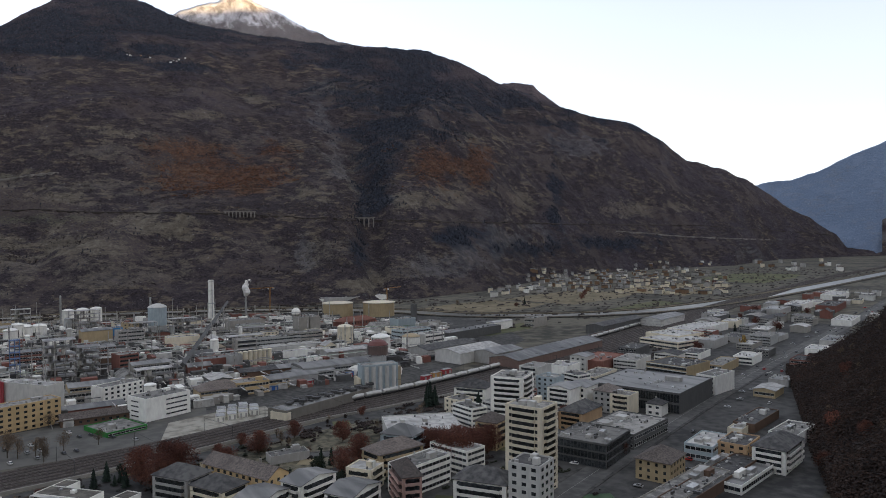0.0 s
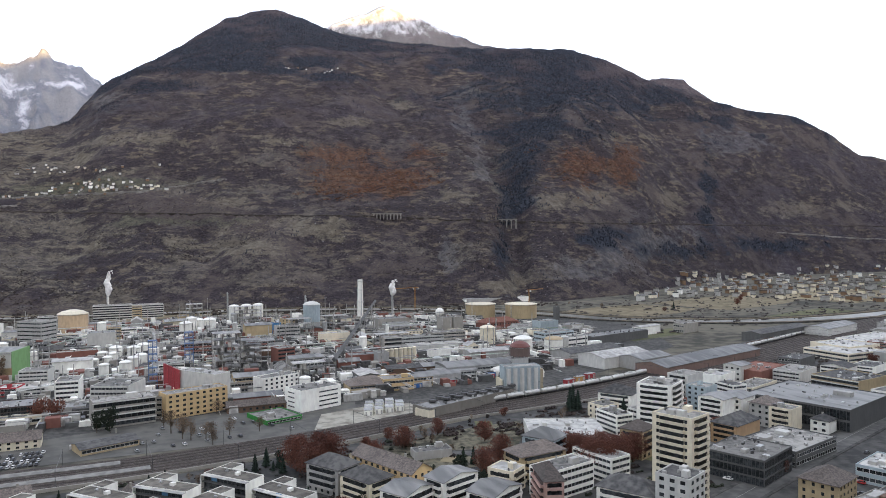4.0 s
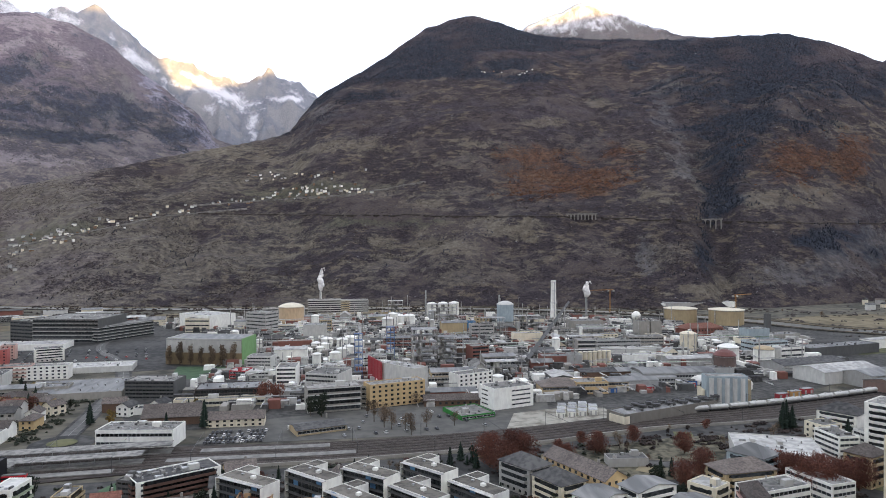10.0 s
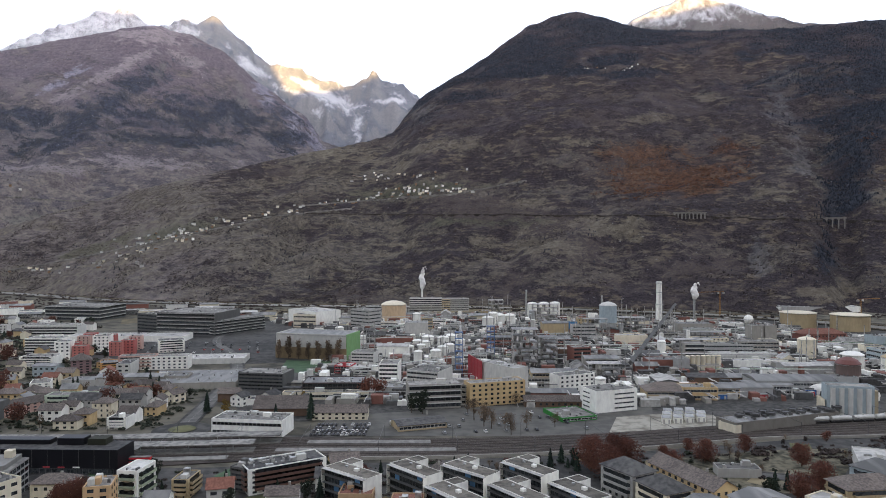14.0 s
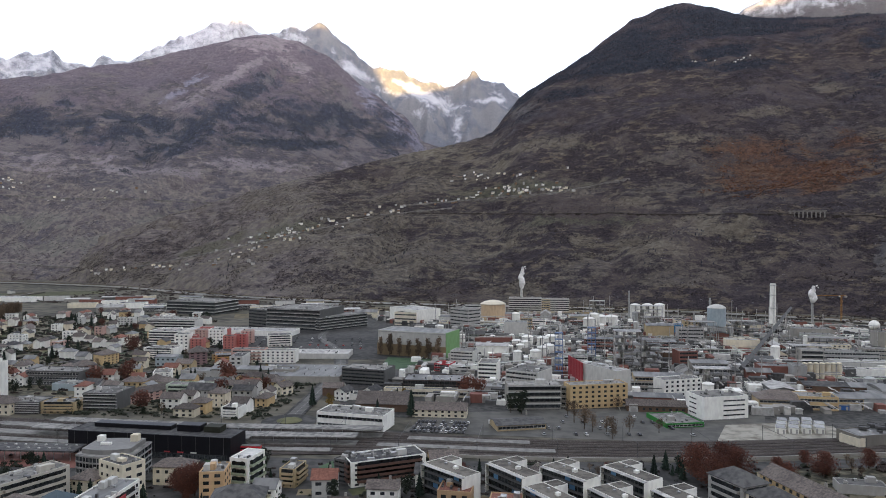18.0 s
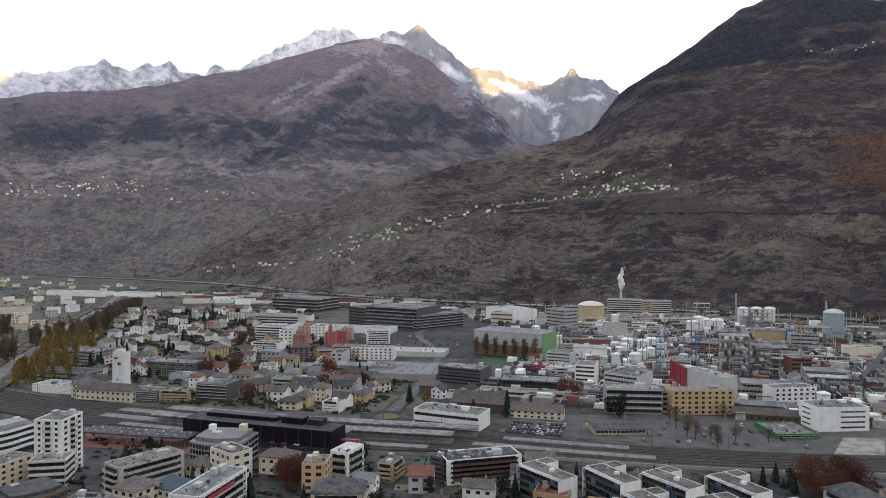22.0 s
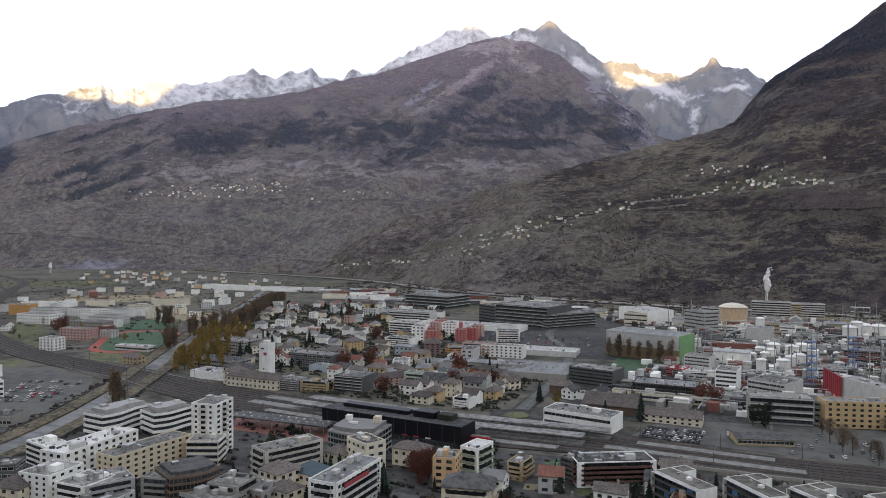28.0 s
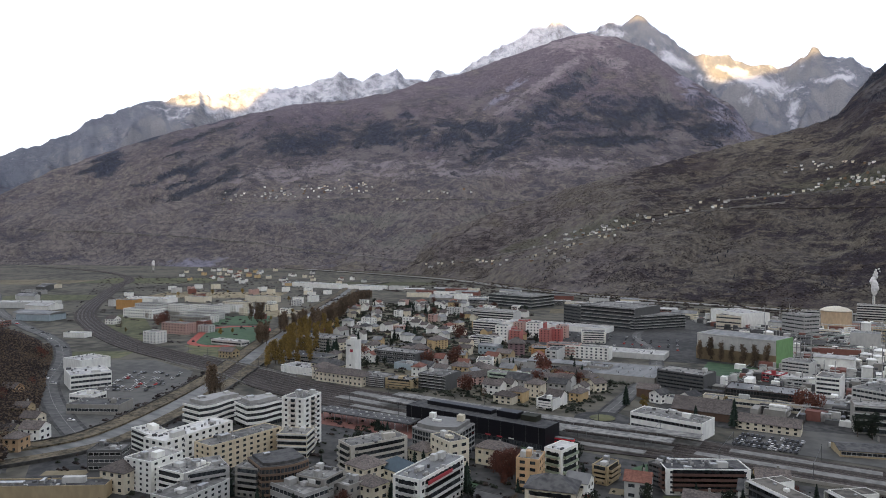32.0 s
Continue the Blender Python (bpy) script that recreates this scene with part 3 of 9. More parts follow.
# southern range behind the camera, unseen; its crest is shaped to shade the valley
SOUTH = Slope("mountain_south", "unseen shaded southern range that closes the valley and blocks the sun", [(84, 3600), (110, 2200), (180, 900), (240, 1900), (262, 3300), (284, 4000), (292, 4300)], [
    # dips near 133-142 and 202-213 let the sun reach the peaks
    (84, 4500, 10), (100, 3900, 16), (120, 3300, 18), (133, 3050, 16.0), (142, 2950, 16.4), (147, 2900, 23), (160, 2700, 26), (176, 2500, 30), (196, 2500, 30), (199.5, 2550, 26), (202, 2580, 21.9), (208, 2620, 22.4), (213, 2660, 23.4), (217, 2740, 24.9), (222, 2870, 24.2), (228, 3000, 22.8), (233, 3200, 22.5), (240, 3600, 21.3), (247, 4000, 17.5), (255, 4400, 12), (270, 4700, 8), (284, 4850, 7), (292, 4880, 6)], (84, 292), (240, 50), 1.1, 90, 500, M_SOUTH, 0.2)

# ---- building kit ----
CACHE = {}


def box_mesh(w, d, h, material, name="box"):
    """A box on its base, centred in plan, with a small chamfer round the top."""
    key = ("box", round(w, 2), round(d, 2), round(h, 2), material.name)
    if key not in CACHE:
        c = min(w, d, h) * 0.06
        v = []
        for z, k in ((0, 0), (h - c, 0), (h, c)):
            v += [(-w / 2 + k, -d / 2 + k, z), (w / 2 - k, -d / 2 + k, z), (w / 2 - k, d / 2 - k, z), (-w / 2 + k, d / 2 - k, z)]
        f = [(3, 2, 1, 0), (8, 9, 10, 11)]
        for a in (0, 4):
            f += [(a + i, a + (i + 1) % 4, a + 4 + (i + 1) % 4, a + 4 + i) for i in range(4)]
        CACHE[key] = np_mesh(name, v, f, material)
    return CACHE[key]


def tray_mesh(w, d, h, material, lip=0.6, thick=0.35):
    """Outer walls with a parapet that stands above the roof deck."""
    v, f = [], []
    for z, k in ((0, 0), (h, 0), (h, thick), (h - lip, thick)):
        v += [(-w / 2 + k, -d / 2 + k, z), (w / 2 - k, -d / 2 + k, z), (w / 2 - k, d / 2 - k, z), (-w / 2 + k, d / 2 - k, z)]
    for a in (0, 4, 8):
        f += [(a + i, a + (i + 1) % 4, a + 4 + (i + 1) % 4, a + 4 + i) for i in range(4)]
    f.append((12, 13, 14, 15))
    return np_mesh("wall", v, f, material)


def tube_mesh(r, h, material, n=20, dome=0.0, r2=None):
    """An upright round body, with a shallow domed or conical lid."""
    key = ("tube", round(r, 2), round(h, 2), material.name, n, dome, r2)
    if key not in CACHE:
        r2 = r if r2 is None else r2
        rings = [(r, 0), (r2, h)] + ([(r2 * 1.03, h), (r2 * 0.7, h + dome * 0.6), (r2 * 0.25, h + dome * 0.95)] if dome else [(r2 * 0.9, h), (r2 * 0.88, h - r2 * 0.15)])
        v = [(q * math.cos(6.2832 * i / n), q * math.sin(6.2832 * i / n), z) for q, z in rings for i in range(n)]
        f = [(a * n + i, a * n + (i + 1) % n, (a + 1) * n + (i + 1) % n, (a + 1) * n + i) for a in range(len(rings) - 1) for i in range(n)]
        f.append(tuple((len(rings) - 1) * n + i for i in range(n)))
        CACHE[key] = np_mesh("tube", v, f, material)
    return CACHE[key]


def bar_mesh(a, b, r, material, n=6):
    """A straight round bar between two places."""
    a, b = Vector(a), Vector(b)
    q = (b - a).to_track_quat("Z", "Y").to_matrix()
    v = [tuple(e + q @ Vector((r * math.cos(6.2832 * i / n), r * math.sin(6.2832 * i / n), 0))) for e in (a, b) for i in range(n)]
    f = [(i, (i + 1) % n, n + (i + 1) % n, n + i) for i in range(n)] + [tuple(range(n))[::-1], tuple(range(n, 2 * n))]
    return np_mesh("bar", v, f, material)


def join_boxes(name, boxes, material):
    """One mesh out of axis-aligned boxes (x0, y0, z0, x1, y1, z1)."""
    v, f = [], []
    for x0, y0, z0, x1, y1, z1 in boxes:
        k = len(v)
        v += [(x0, y0, z0), (x1, y0, z0), (x1, y1, z0), (x0, y1, z0), (x0, y0, z1), (x1, y0, z1), (x1, y1, z1), (x0, y1, z1)]
        f += [tuple(k + i for i in q) for q in ((3, 2, 1, 0), (4, 5, 6, 7), (0, 1, 5, 4), (1, 2, 6, 5), (2, 3, 7, 6), (3, 0, 4, 7))]
    return np_mesh(name, v, f, material)


def piece(name, mesh, parent, at=None, label=""):
    ob = new(name, mesh)
    ob.parent = parent
    if at is not None:
        ob.matrix_local = at if isinstance(at, Matrix) else Matrix.Translation(at)
    if label:
        ob["label"] = label
    return ob


def thing(name, x, y, rot=0.0, z=0.0, label="", category="", group="", kind=""):
    ob = new(name)
    ob.empty_display_size = 0.5
    ob.matrix_world = pose(x, y, z, 0, 0, rot)
    return tagged(ob, label, category, group, kind)


def window_mesh(w, h, frame_mat, glass=None):
    """A framed window: one bevelled surround with the pane set back in it."""
    key = ("win", round(w, 2), round(h, 2), frame_mat.name, glass)
    if key not in CACHE:
        t = 0.1
        v = []
        for y, k, q in ((0.05, 0, 0), (-0.08, 0, 0.1), (-0.08, t, 0), (-0.02, t, 0)):
            v += [(-w / 2 + k - q, y, k - q), (w / 2 - k + q, y, k - q), (w / 2 - k, y, h - k), (-w / 2 + k, y, h - k)]
        f = [(a + i, a + (i + 1) % 4, a + 4 + (i + 1) % 4, a + 4 + i) for a in (0, 4, 8) for i in range(4)] + [(12, 13, 14, 15)]
        me = np_mesh("window", v, f, frame_mat)
        me.materials.append(glass or M_GLASS)
        me.polygons[12].material_index = 1
        CACHE[key] = me
    return CACHE[key]


def band_mesh(w, h, frame_mat, pitch=2.4, gap=0.07):
    """A strip of glazing: panes set back in one frame with mullions."""
    key = ("band", round(w, 1), round(h, 2), frame_mat.name, pitch, gap)
    if key not in CACHE:
        n = max(2, round(w / pitch))
        v, f = [(-w / 2, -0.07, -0.08), (w / 2, -0.07, -0.08), (w / 2, -0.07, h + 0.08), (-w / 2, -0.07, h + 0.08)], []
        lo, hi = [], []
        for i in range(n):
            a, b, k = -w / 2 + w * i / n + gap, -w / 2 + w * (i + 1) / n - gap, len(v)
            v += [(a, -0.07, 0.05), (b, -0.07, 0.05), (b, -0.07, h - 0.05), (a, -0.07, h - 0.05), (a, -0.015, 0.05), (b, -0.015, 0.05), (b, -0.015, h - 0.05), (a, -0.015, h - 0.05)]
            f += [(k + j, k + (j + 1) % 4, k + 4 + (j + 1) % 4, k + 4 + j) for j in range(4)] + [(k + 4, k + 5, k + 6, k + 7)]
            lo += [k, k + 1]
            hi += [k + 3, k + 2]
            if i:
                f.append((k - 7, k, k + 3, k - 6))
        f += [(0, 1, *lo[::-1]), (2, 3, *hi), (0, lo[0], hi[0], 3), (1, 2, hi[-1], lo[-1])]
        me = np_mesh("window_band", v, f, frame_mat)
        me.materials.append(M_GLASS)
        for p in me.polygons:
            c = p.center
            if abs(c.y + 0.015) < 0.004:
                p.material_index = 1
        CACHE[key] = me
    return CACHE[key]


def balcony_mesh(w, deep, panel, solid=True):
    """A slab with a parapet on three sides."""
    key = ("balc", round(w, 1), round(deep, 1), panel.name, solid)
    if key not in CACHE:
        b = [(-w / 2, -deep, -0.2, w / 2, 0, 0)]
        if solid:
            b += [(-w / 2, -deep, 0, w / 2, -deep + 0.12, 1.0), (-w / 2, -deep + 0.12, 0, -w / 2 + 0.12, 0, 1.0), (w / 2 - 0.12, -deep + 0.12, 0, w / 2, 0, 1.0)]
        else:
            b += [(-w / 2, -deep, 0.93, w / 2, -deep + 0.06, 1.0)] + [(-w / 2 + w * i / 12 - 0.03, -deep, 0, -w / 2 + w * i / 12 + 0.03, -deep + 0.06, 0.93) for i in range(13)]
        b.append((-w / 2 + 0.3, -0.09, 0.0, w / 2 - 0.3, -0.03, 2.15))
        me = join_boxes("balcony", b, panel)
        me.materials.append(M_GLASS)
        for p in list(me.polygons)[-6:]:
            p.material_index = 1
        CACHE[key] = me
    return CACHE[key]


def faces_of(w, d):
    """Pose of the middle of each side: front, right, left, back; x runs along it, y goes in."""
    return {"f": (pose(0, -d / 2, 0), w), "r": (pose(w / 2, 0, 0, 0, 0, 90), d), "l": (pose(-w / 2, 0, 0, 0, 0, -90), d), "b": (pose(0, d / 2, 0, 0, 0, 180), w)}


NAMES = {WHITE: "white", CREAM: "cream", YELLOW: "yellow", OCHRE: "ochre", ORANGE: "orange", PINK: "pink", RED: "red", BRICK: "brick-red", BROWN: "brown", TIMBER: "timber-clad", GREY: "grey",
         DGREY: "dark grey", BLACK: "black", CONC: "concrete-grey", STEEL: "steel-grey", BLUEG: "pale blue", GREEN: "green", TAN: "tan", PALE: "pale grey"}
LEVELS = {1: "one-storey", 2: "two-storey", 3: "three-storey", 4: "four-storey", 5: "five-storey", 6: "six-storey"}
rng = random.Random(11)


def gable(e, w, d, h, rise, wall, roof_mat, over=0.6):
    """Walls with pointed ends and two pitched roof slabs; the ridge runs along x."""
    v = [(-w / 2, -d / 2, 0), (w / 2, -d / 2, 0), (w / 2, d / 2, 0), (-w / 2, d / 2, 0), (-w / 2, -d / 2, h), (w / 2, -d / 2, h), (w / 2, d / 2, h), (-w / 2, d / 2, h), (-w / 2, 0, h + rise), (w / 2, 0, h + rise)]
    piece("wall", np_mesh("wall", v, [(0, 1, 5, 4), (2, 3, 7, 6), (1, 2, 6, 9, 5), (3, 0, 4, 8, 7), (4, 5, 9, 8), (6, 7, 8, 9)], wall), e)
    k, t, W, D = rise / (d / 2), 0.22, w / 2 + over, d / 2 + over
    lo, hi = h - k * over + 0.03, h + rise + 0.03
    v = [(x, y, z + u) for x in (-W, W) for u in (0, t) for y, z in ((-D, lo), (0, hi), (D, lo))]
    f = [(0, 1, 7, 6), (1, 2, 8, 7), (3, 9, 10, 4), (4, 10, 11, 5), (0, 6, 9, 3), (2, 5, 11, 8), (0, 3, 4, 1), (1, 4, 5, 2), (6, 7, 10, 9), (7, 8, 11, 10)]
    piece("roof", np_mesh("roof", v, f, roof_mat), e)


def hip(e, w, d, h, rise, roof_mat, over=0.7):
    W, D, q = w / 2 + over, d / 2 + over, max(0.5, w / 2 - d / 2)
    v = [(-W, -D, h - 0.2), (W, -D, h - 0.2), (W, D, h - 0.2), (-W, D, h - 0.2), (-W, -D, h), (W, -D, h), (W, D, h), (-W, D, h), (-q, 0, h + rise), (q, 0, h + rise)]
    f = [(3, 2, 1, 0), (0, 1, 5, 4), (1, 2, 6, 5), (2, 3, 7, 6), (3, 0, 4, 7), (4, 5, 9, 8), (5, 6, 9), (6, 7, 8, 9), (7, 4, 8)]
    piece("roof", np_mesh("roof", v, f, roof_mat), e)


def barrel(e, w, d, h, rise, roof_mat, n=10):
    v, f = [], []
    for x in (-w / 2 - 0.3, w / 2 + 0.3):
        for i in range(n + 1):
            a = math.pi * i / n
            v.append((x, -math.cos(a) * (d / 2 + 0.3), h + math.sin(a) * rise))
    f = [(i, n + 1 + i, n + 2 + i, i + 1) for i in range(n)] + [tuple(range(n + 1)), tuple(range(2 * n + 1, n, -1))]
    piece("roof", np_mesh("roof", v, f, roof_mat, False), e)


def building(x, y, rot, w, d, h, wall=WHITE, st=0, win="band", roof="flat", rm=None, bal=0, units=2, sides="frl", name="building", label="", category="building", dark=False, bay=3.9, group="", balmat=None, fill=0.62, metal=False):
    """A house or hall, its front towards -y before it is turned."""
    st = st or max(1, round(h / 3.1))
    far = math.hypot(x, y)
    units = min(units, 3 if far < 330 else 2 if far < 450 else 1 if far < 620 else 0)
    if name in ("apartment_block", "villa", "apartment_house") and win == "band" and x < -100:
        win, bay = "punch", 3.3
    win = "none" if far > 1180 else win
    bay = max(bay, 4.2) if far > 330 else bay
    rm = rm or {"flat": M_GRAVEL, "gable": M_TILE, "hip": M_TILE, "barrel": M_METALROOF}[roof]
    what = name.replace("_", " ")
    kind_of = {"flat": "flat roof", "gable": "pitched roof", "hip": "hipped roof", "barrel": "curved roof"}[roof]
    if not label:
        label = "%s %s %s with a %s" % (NAMES.get(wall, "grey"), LEVELS.get(st, "many-storey"), what, kind_of)
    e = thing(name, x, y, rot, 0, label, category, group)
    wm = paint(wall, 0.55 if metal else 0.8, 0.3 if metal else 0.0)
    fm = M_FRAMEDARK if dark else M_FRAME
    if roof == "flat":
        piece("wall", tray_mesh(w, d, h, wm), e)
        piece("roof", box_mesh(w - 0.72, d - 0.72, 0.12, rm), e, (0, 0, h - 0.598))
        for i in range(units):
            a, b, c = rng.uniform(1.5, max(1.6, w * 0.18)), rng.uniform(1.5, max(1.6, d * 0.25)), rng.uniform(0.8, 2.4)
            px, py = rng.uniform(-0.38, 0.38) * (w - a), rng.uniform(-0.38, 0.38) * (d - b)
            piece("roof_unit", box_mesh(round(a, 0) + 0.5, round(b, 0) + 0.5, round(c, 0) + 0.6, rng.choice((M_METAL, paint(PALE), paint(GREY), wm))), e, (px, py, h - 0.478))
    elif roof == "gable":
        gable(e, w, d, h, min(d * 0.3, 6.5) if rm in (M_TILE, M_TILERED) or d < 14 else d * 0.1, wm, rm)
        if h < 14 and far < 520 and rm != M_METALROOF and rm != M_ROOFPALE:
            piece("chimney", box_mesh(0.9, 0.8, 2.6, paint(CONC)), e, (w * 0.2, d * 0.12, h + min(d * 0.3, 6.5) * 0.76 - 0.6))
    elif roof == "hip":
        piece("wall", box_mesh(w, d, h, wm), e)
        hip(e, w, d, h + 0.2, min(d * 0.3, 5), rm)
        piece("chimney", box_mesh(0.9, 0.8, 2.4, paint(CONC)), e, (w * 0.12, d * 0.1, h + 1.2))
    else:
        piece("wall", box_mesh(w, d, h, wm), e)
        barrel(e, w, d, h + 0.01, min(d * 0.09, 3), rm)
    fh = h / st if roof != "flat" else (h - 0.5) / st
    for s in "frlb" if win != "none" else "":
        m, length = faces_of(w, d)[s]
        if (Vector((0, 0, 0)) - e.matrix_world @ m.translation).dot(e.matrix_world.to_3x3() @ m.to_3x3() @ Vector((0, -1, 0))) < (0 if far < 420 else far * 0.55):
            continue
        if win == "band":
            bh = min(1.7, fh * 0.46)
            for k in range(st):
                piece("window_band", band_mesh(length - 1.2, bh, fm), e, m @ Matrix.Translation((0, -0.03, k * fh + fh * 0.34)))
        elif win == "stripe":
            for k in range(st):
                piece("window_band", band_mesh(length - 0.5, fh * 0.52, M_FRAMEDARK, 3.6), e, m @ Matrix.Translation((0, -0.03, k * fh + fh * 0.3)))
                piece("facade_strip", join_boxes("facade_strip", [(-length / 2 - 0.4, -0.4, -0.1, length / 2 + 0.4, 0.05, 0.22 if wall == DGREY else 0.5)], paint(PALE)), e, m @ Matrix.Translation((0, 0, (k + 1) * fh - 0.42)))
        elif win == "glass":
            for k in range(st):
                piece("glazing", band_mesh(length - 0.6, fh * 0.8, M_FRAMEDARK, 1.8), e, m @ Matrix.Translation((0, -0.03, k * fh + fh * 0.1)))
        elif win == "punch":
            n = max(1, int((length - 1.0) / bay))
            ww, wh = min(1.7, bay * 0.5), min(1.55, fh * 0.52)
            mesh = window_mesh(ww, wh, fm)
            out = bal if s == "f" else 0
            for k in range(st):
                if far > 265:
                    piece("window_band", band_mesh(length - 1.0, wh, wm, bay, (bay - ww) / 2), e, m @ Matrix.Translation((0, 0, k * fh + fh * 0.3)))
                    continue
                for i in range(n):
                    u = (i + 0.5) / n * (length - 1.0) - (length - 1.0) / 2
                    if rng.random() < 0.95:
                        piece("window", mesh, e, m @ Matrix.Translation((u, -0.03, k * fh + fh * 0.3)))
        if bal and s in "frl" and win in ("punch", "band"):
            q = bal if s == "f" else max(1, round(bal * length / w))
            bw = length / q * fill
            for k in range(1, st):
                if far > 265 and q > 1:
                    piece("balcony", balcony_mesh(length * (0.5 + 0.5 * fill), 1.5, balmat or paint(tone(wall, 0.92)), dark is False), e, m @ Matrix.Translation((0, 0, k * fh + 0.12)))
                    continue
                for i in range(q):
                    u = (i + 0.5) / q * length - length / 2
                    piece("balcony", balcony_mesh(bw, 1.5, balmat or paint(tone(wall, 0.92)), dark is False), e, m @ Matrix.Translation((u, 0, k * fh + 0.12)))
    return e


# ---- trees ----
def crown_mesh(name, material, height, width, lobes, clumps, base, seed, clump=0.8, tall=False):
    """A ragged crown of many small leaf clumps gathered in lobes."""
    r = random.Random(seed)
    v, f = [], []
    centres = []
    for i in range(lobes):
        a, q = r.uniform(0, 6.283), math.sqrt(r.random()) * width * 0.3
        z = base + (height - base) * (0.16 + 0.68 * (i + r.random()) / lobes)
        k = math.sin(math.pi * min(1, max(0.12, (z - base) / (height - base)))) if not tall else 0.8
        centres.append((math.cos(a) * q * k, math.sin(a) * q * k, z, width * r.uniform(0.2, 0.34) * max(0.5, k)))
    for i in range(clumps):
        cx, cy, cz, cr = r.choice(centres)
        d = Vector((r.gauss(0, 1), r.gauss(0, 1), r.gauss(0, 1))).normalized() * cr * (0.45 + 0.6 * r.random())
        p = Vector((cx, cy, cz)) + Vector((d.x, d.y, d.z * (1.5 if tall else 1.0)))
        s = clump * r.uniform(0.5, 1.3)
        q = Euler((r.uniform(0, 3), r.uniform(0, 3), r.uniform(0, 3))).to_matrix()
        k = len(v)
        v += [tuple(p + q @ Vector(c)) for c in ((s, 0, 0), (-s * 0.6, s * 0.8, 0), (-s * 0.6, -s * 0.8, 0), (0, 0, s * 0.5), (0, 0, -s * 0.4))]
        f += [(k, k + 1, k + 3), (k + 1, k + 2, k + 3), (k + 2, k, k + 3), (k + 1, k, k + 4), (k + 2, k + 1, k + 4), (k, k + 2, k + 4)]
    return np_mesh(name, v, f, material)


def trunk_mesh(height, r0, seed, limbs=5):
    r = random.Random(seed)
    v, f = [], []

    def limb(a, b, ra, rb):
        q = (b - a).to_track_quat("Z", "Y").to_matrix()
        k = len(v)
        v.extend(tuple(p + q @ Vector((rad * math.cos(1.2566 * i), rad * math.sin(1.2566 * i), 0))) for p, rad in ((a, ra), (b, rb)) for i in range(5))
        f.extend((k + i, k + (i + 1) % 5, k + 5 + (i + 1) % 5, k + 5 + i) for i in range(5))
    top = Vector((r.uniform(-0.3, 0.3), r.uniform(-0.3, 0.3), height * 0.8))
    limb(Vector((0, 0, -0.1)), top, r0, r0 * 0.25)
    for i in range(limbs):
        a = Vector((0, 0, height * (0.25 + 0.5 * i / limbs)))
        t = r.uniform(0, 6.283)
        limb(a, a + Vector((math.cos(t), math.sin(t), 1.0)) * height * 0.22, r0 * 0.45, r0 * 0.1)
    return np_mesh("trunk", v, f, M_BARK)


def fir_mesh(height, width, seed):
    """Drooping ragged whorls of boughs up a spire."""
    r = random.Random(seed)
    v, f = [], []
    n = 11
    for k in range(n):
        z = height * (0.08 + 0.9 * k / n)
        rad = width / 2 * (1 - k / n) ** 0.85 + 0.25
        c = len(v)
        v.append((0, 0, z + height * 0.13))
        m = 14
        for i in range(m):
            q = rad * (r.uniform(0.82, 1.12) if i % 2 else r.uniform(0.5, 0.72))
            v.append((q * math.cos(6.2832 * i / m), q * math.sin(6.2832 * i / m), z + r.uniform(-0.3, 0.2)))
        f += [(c, c + 1 + i, c + 1 + (i + 1) % m) for i in range(m)]
    return np_mesh("crown", v, f, M_FIR)


TREES = {
    "russet": [(crown_mesh("crown", M_RUST, 13, 14, 26, 4200, 1.0, s, 0.27), trunk_mesh(11, 0.4, s)) for s in (1, 2, 3)],
    "farrusset": [(crown_mesh("crown", M_RUST, 13, 15, 13, 500, 1.5, s, 0.7), trunk_mesh(11, 0.4, s)) for s in (1, 2)],
    "bare": [(crown_mesh("crown", M_TWIG, 10, 8.5, 10, 520, 2.2, s, 0.24), trunk_mesh(10, 0.28, s, 9)) for s in (4, 5, 6)],
    "gold": [(crown_mesh("crown", M_GOLD, 9, 7, 7, 300, 1.2, s, 0.55), trunk_mesh(8, 0.25, s)) for s in (7, 8)],
    "poplar": [(crown_mesh("crown", M_GOLD, 23, 8.5, 18, 620, 1, s, 0.62, True), trunk_mesh(20, 0.35, s)) for s in (9, 10)],
    "brownpoplar": [(crown_mesh("crown", M_TWIG, 19, 7.5, 15, 520, 0.8, s, 0.58, True), trunk_mesh(16, 0.35, s)) for s in (12, 13)],
    "fir": [(fir_mesh(13, 6, s), trunk_mesh(9, 0.25, s, 0)) for s in (14, 15, 16)],
    "evergreen": [(crown_mesh("crown", M_EVERGREEN, 11, 8.5, 10, 420, 0.8, s, 0.5), trunk_mesh(9, 0.25, s)) for s in (21, 22)],
    "shrub": [(crown_mesh("crown", M_BUSH, 3.6, 4.2, 5, 110, 0.3, s, 0.5), trunk_mesh(2.5, 0.12, s)) for s in (17, 18)],
}
TREE_WORDS = {"russet": ("broadleaf tree with a dense russet autumn crown", "tree"), "bare": ("leafless grey-brown broadleaf tree with fine twigs", "tree"), "gold": ("small tree with golden autumn leaves", "tree"),
              "poplar": ("tall slender poplar with yellow autumn leaves", "tree"), "brownpoplar": ("slender brown-twigged poplar in a row", "tree"), "fir": ("dark green pointed fir tree", "tree"), "shrub": ("low brown garden shrub", "shrub")}
TREE_WORDS["evergreen"] = ("dense dark evergreen tree in a garden", "tree")
TREE_WORDS["farrusset"] = TREE_WORDS["russet"]


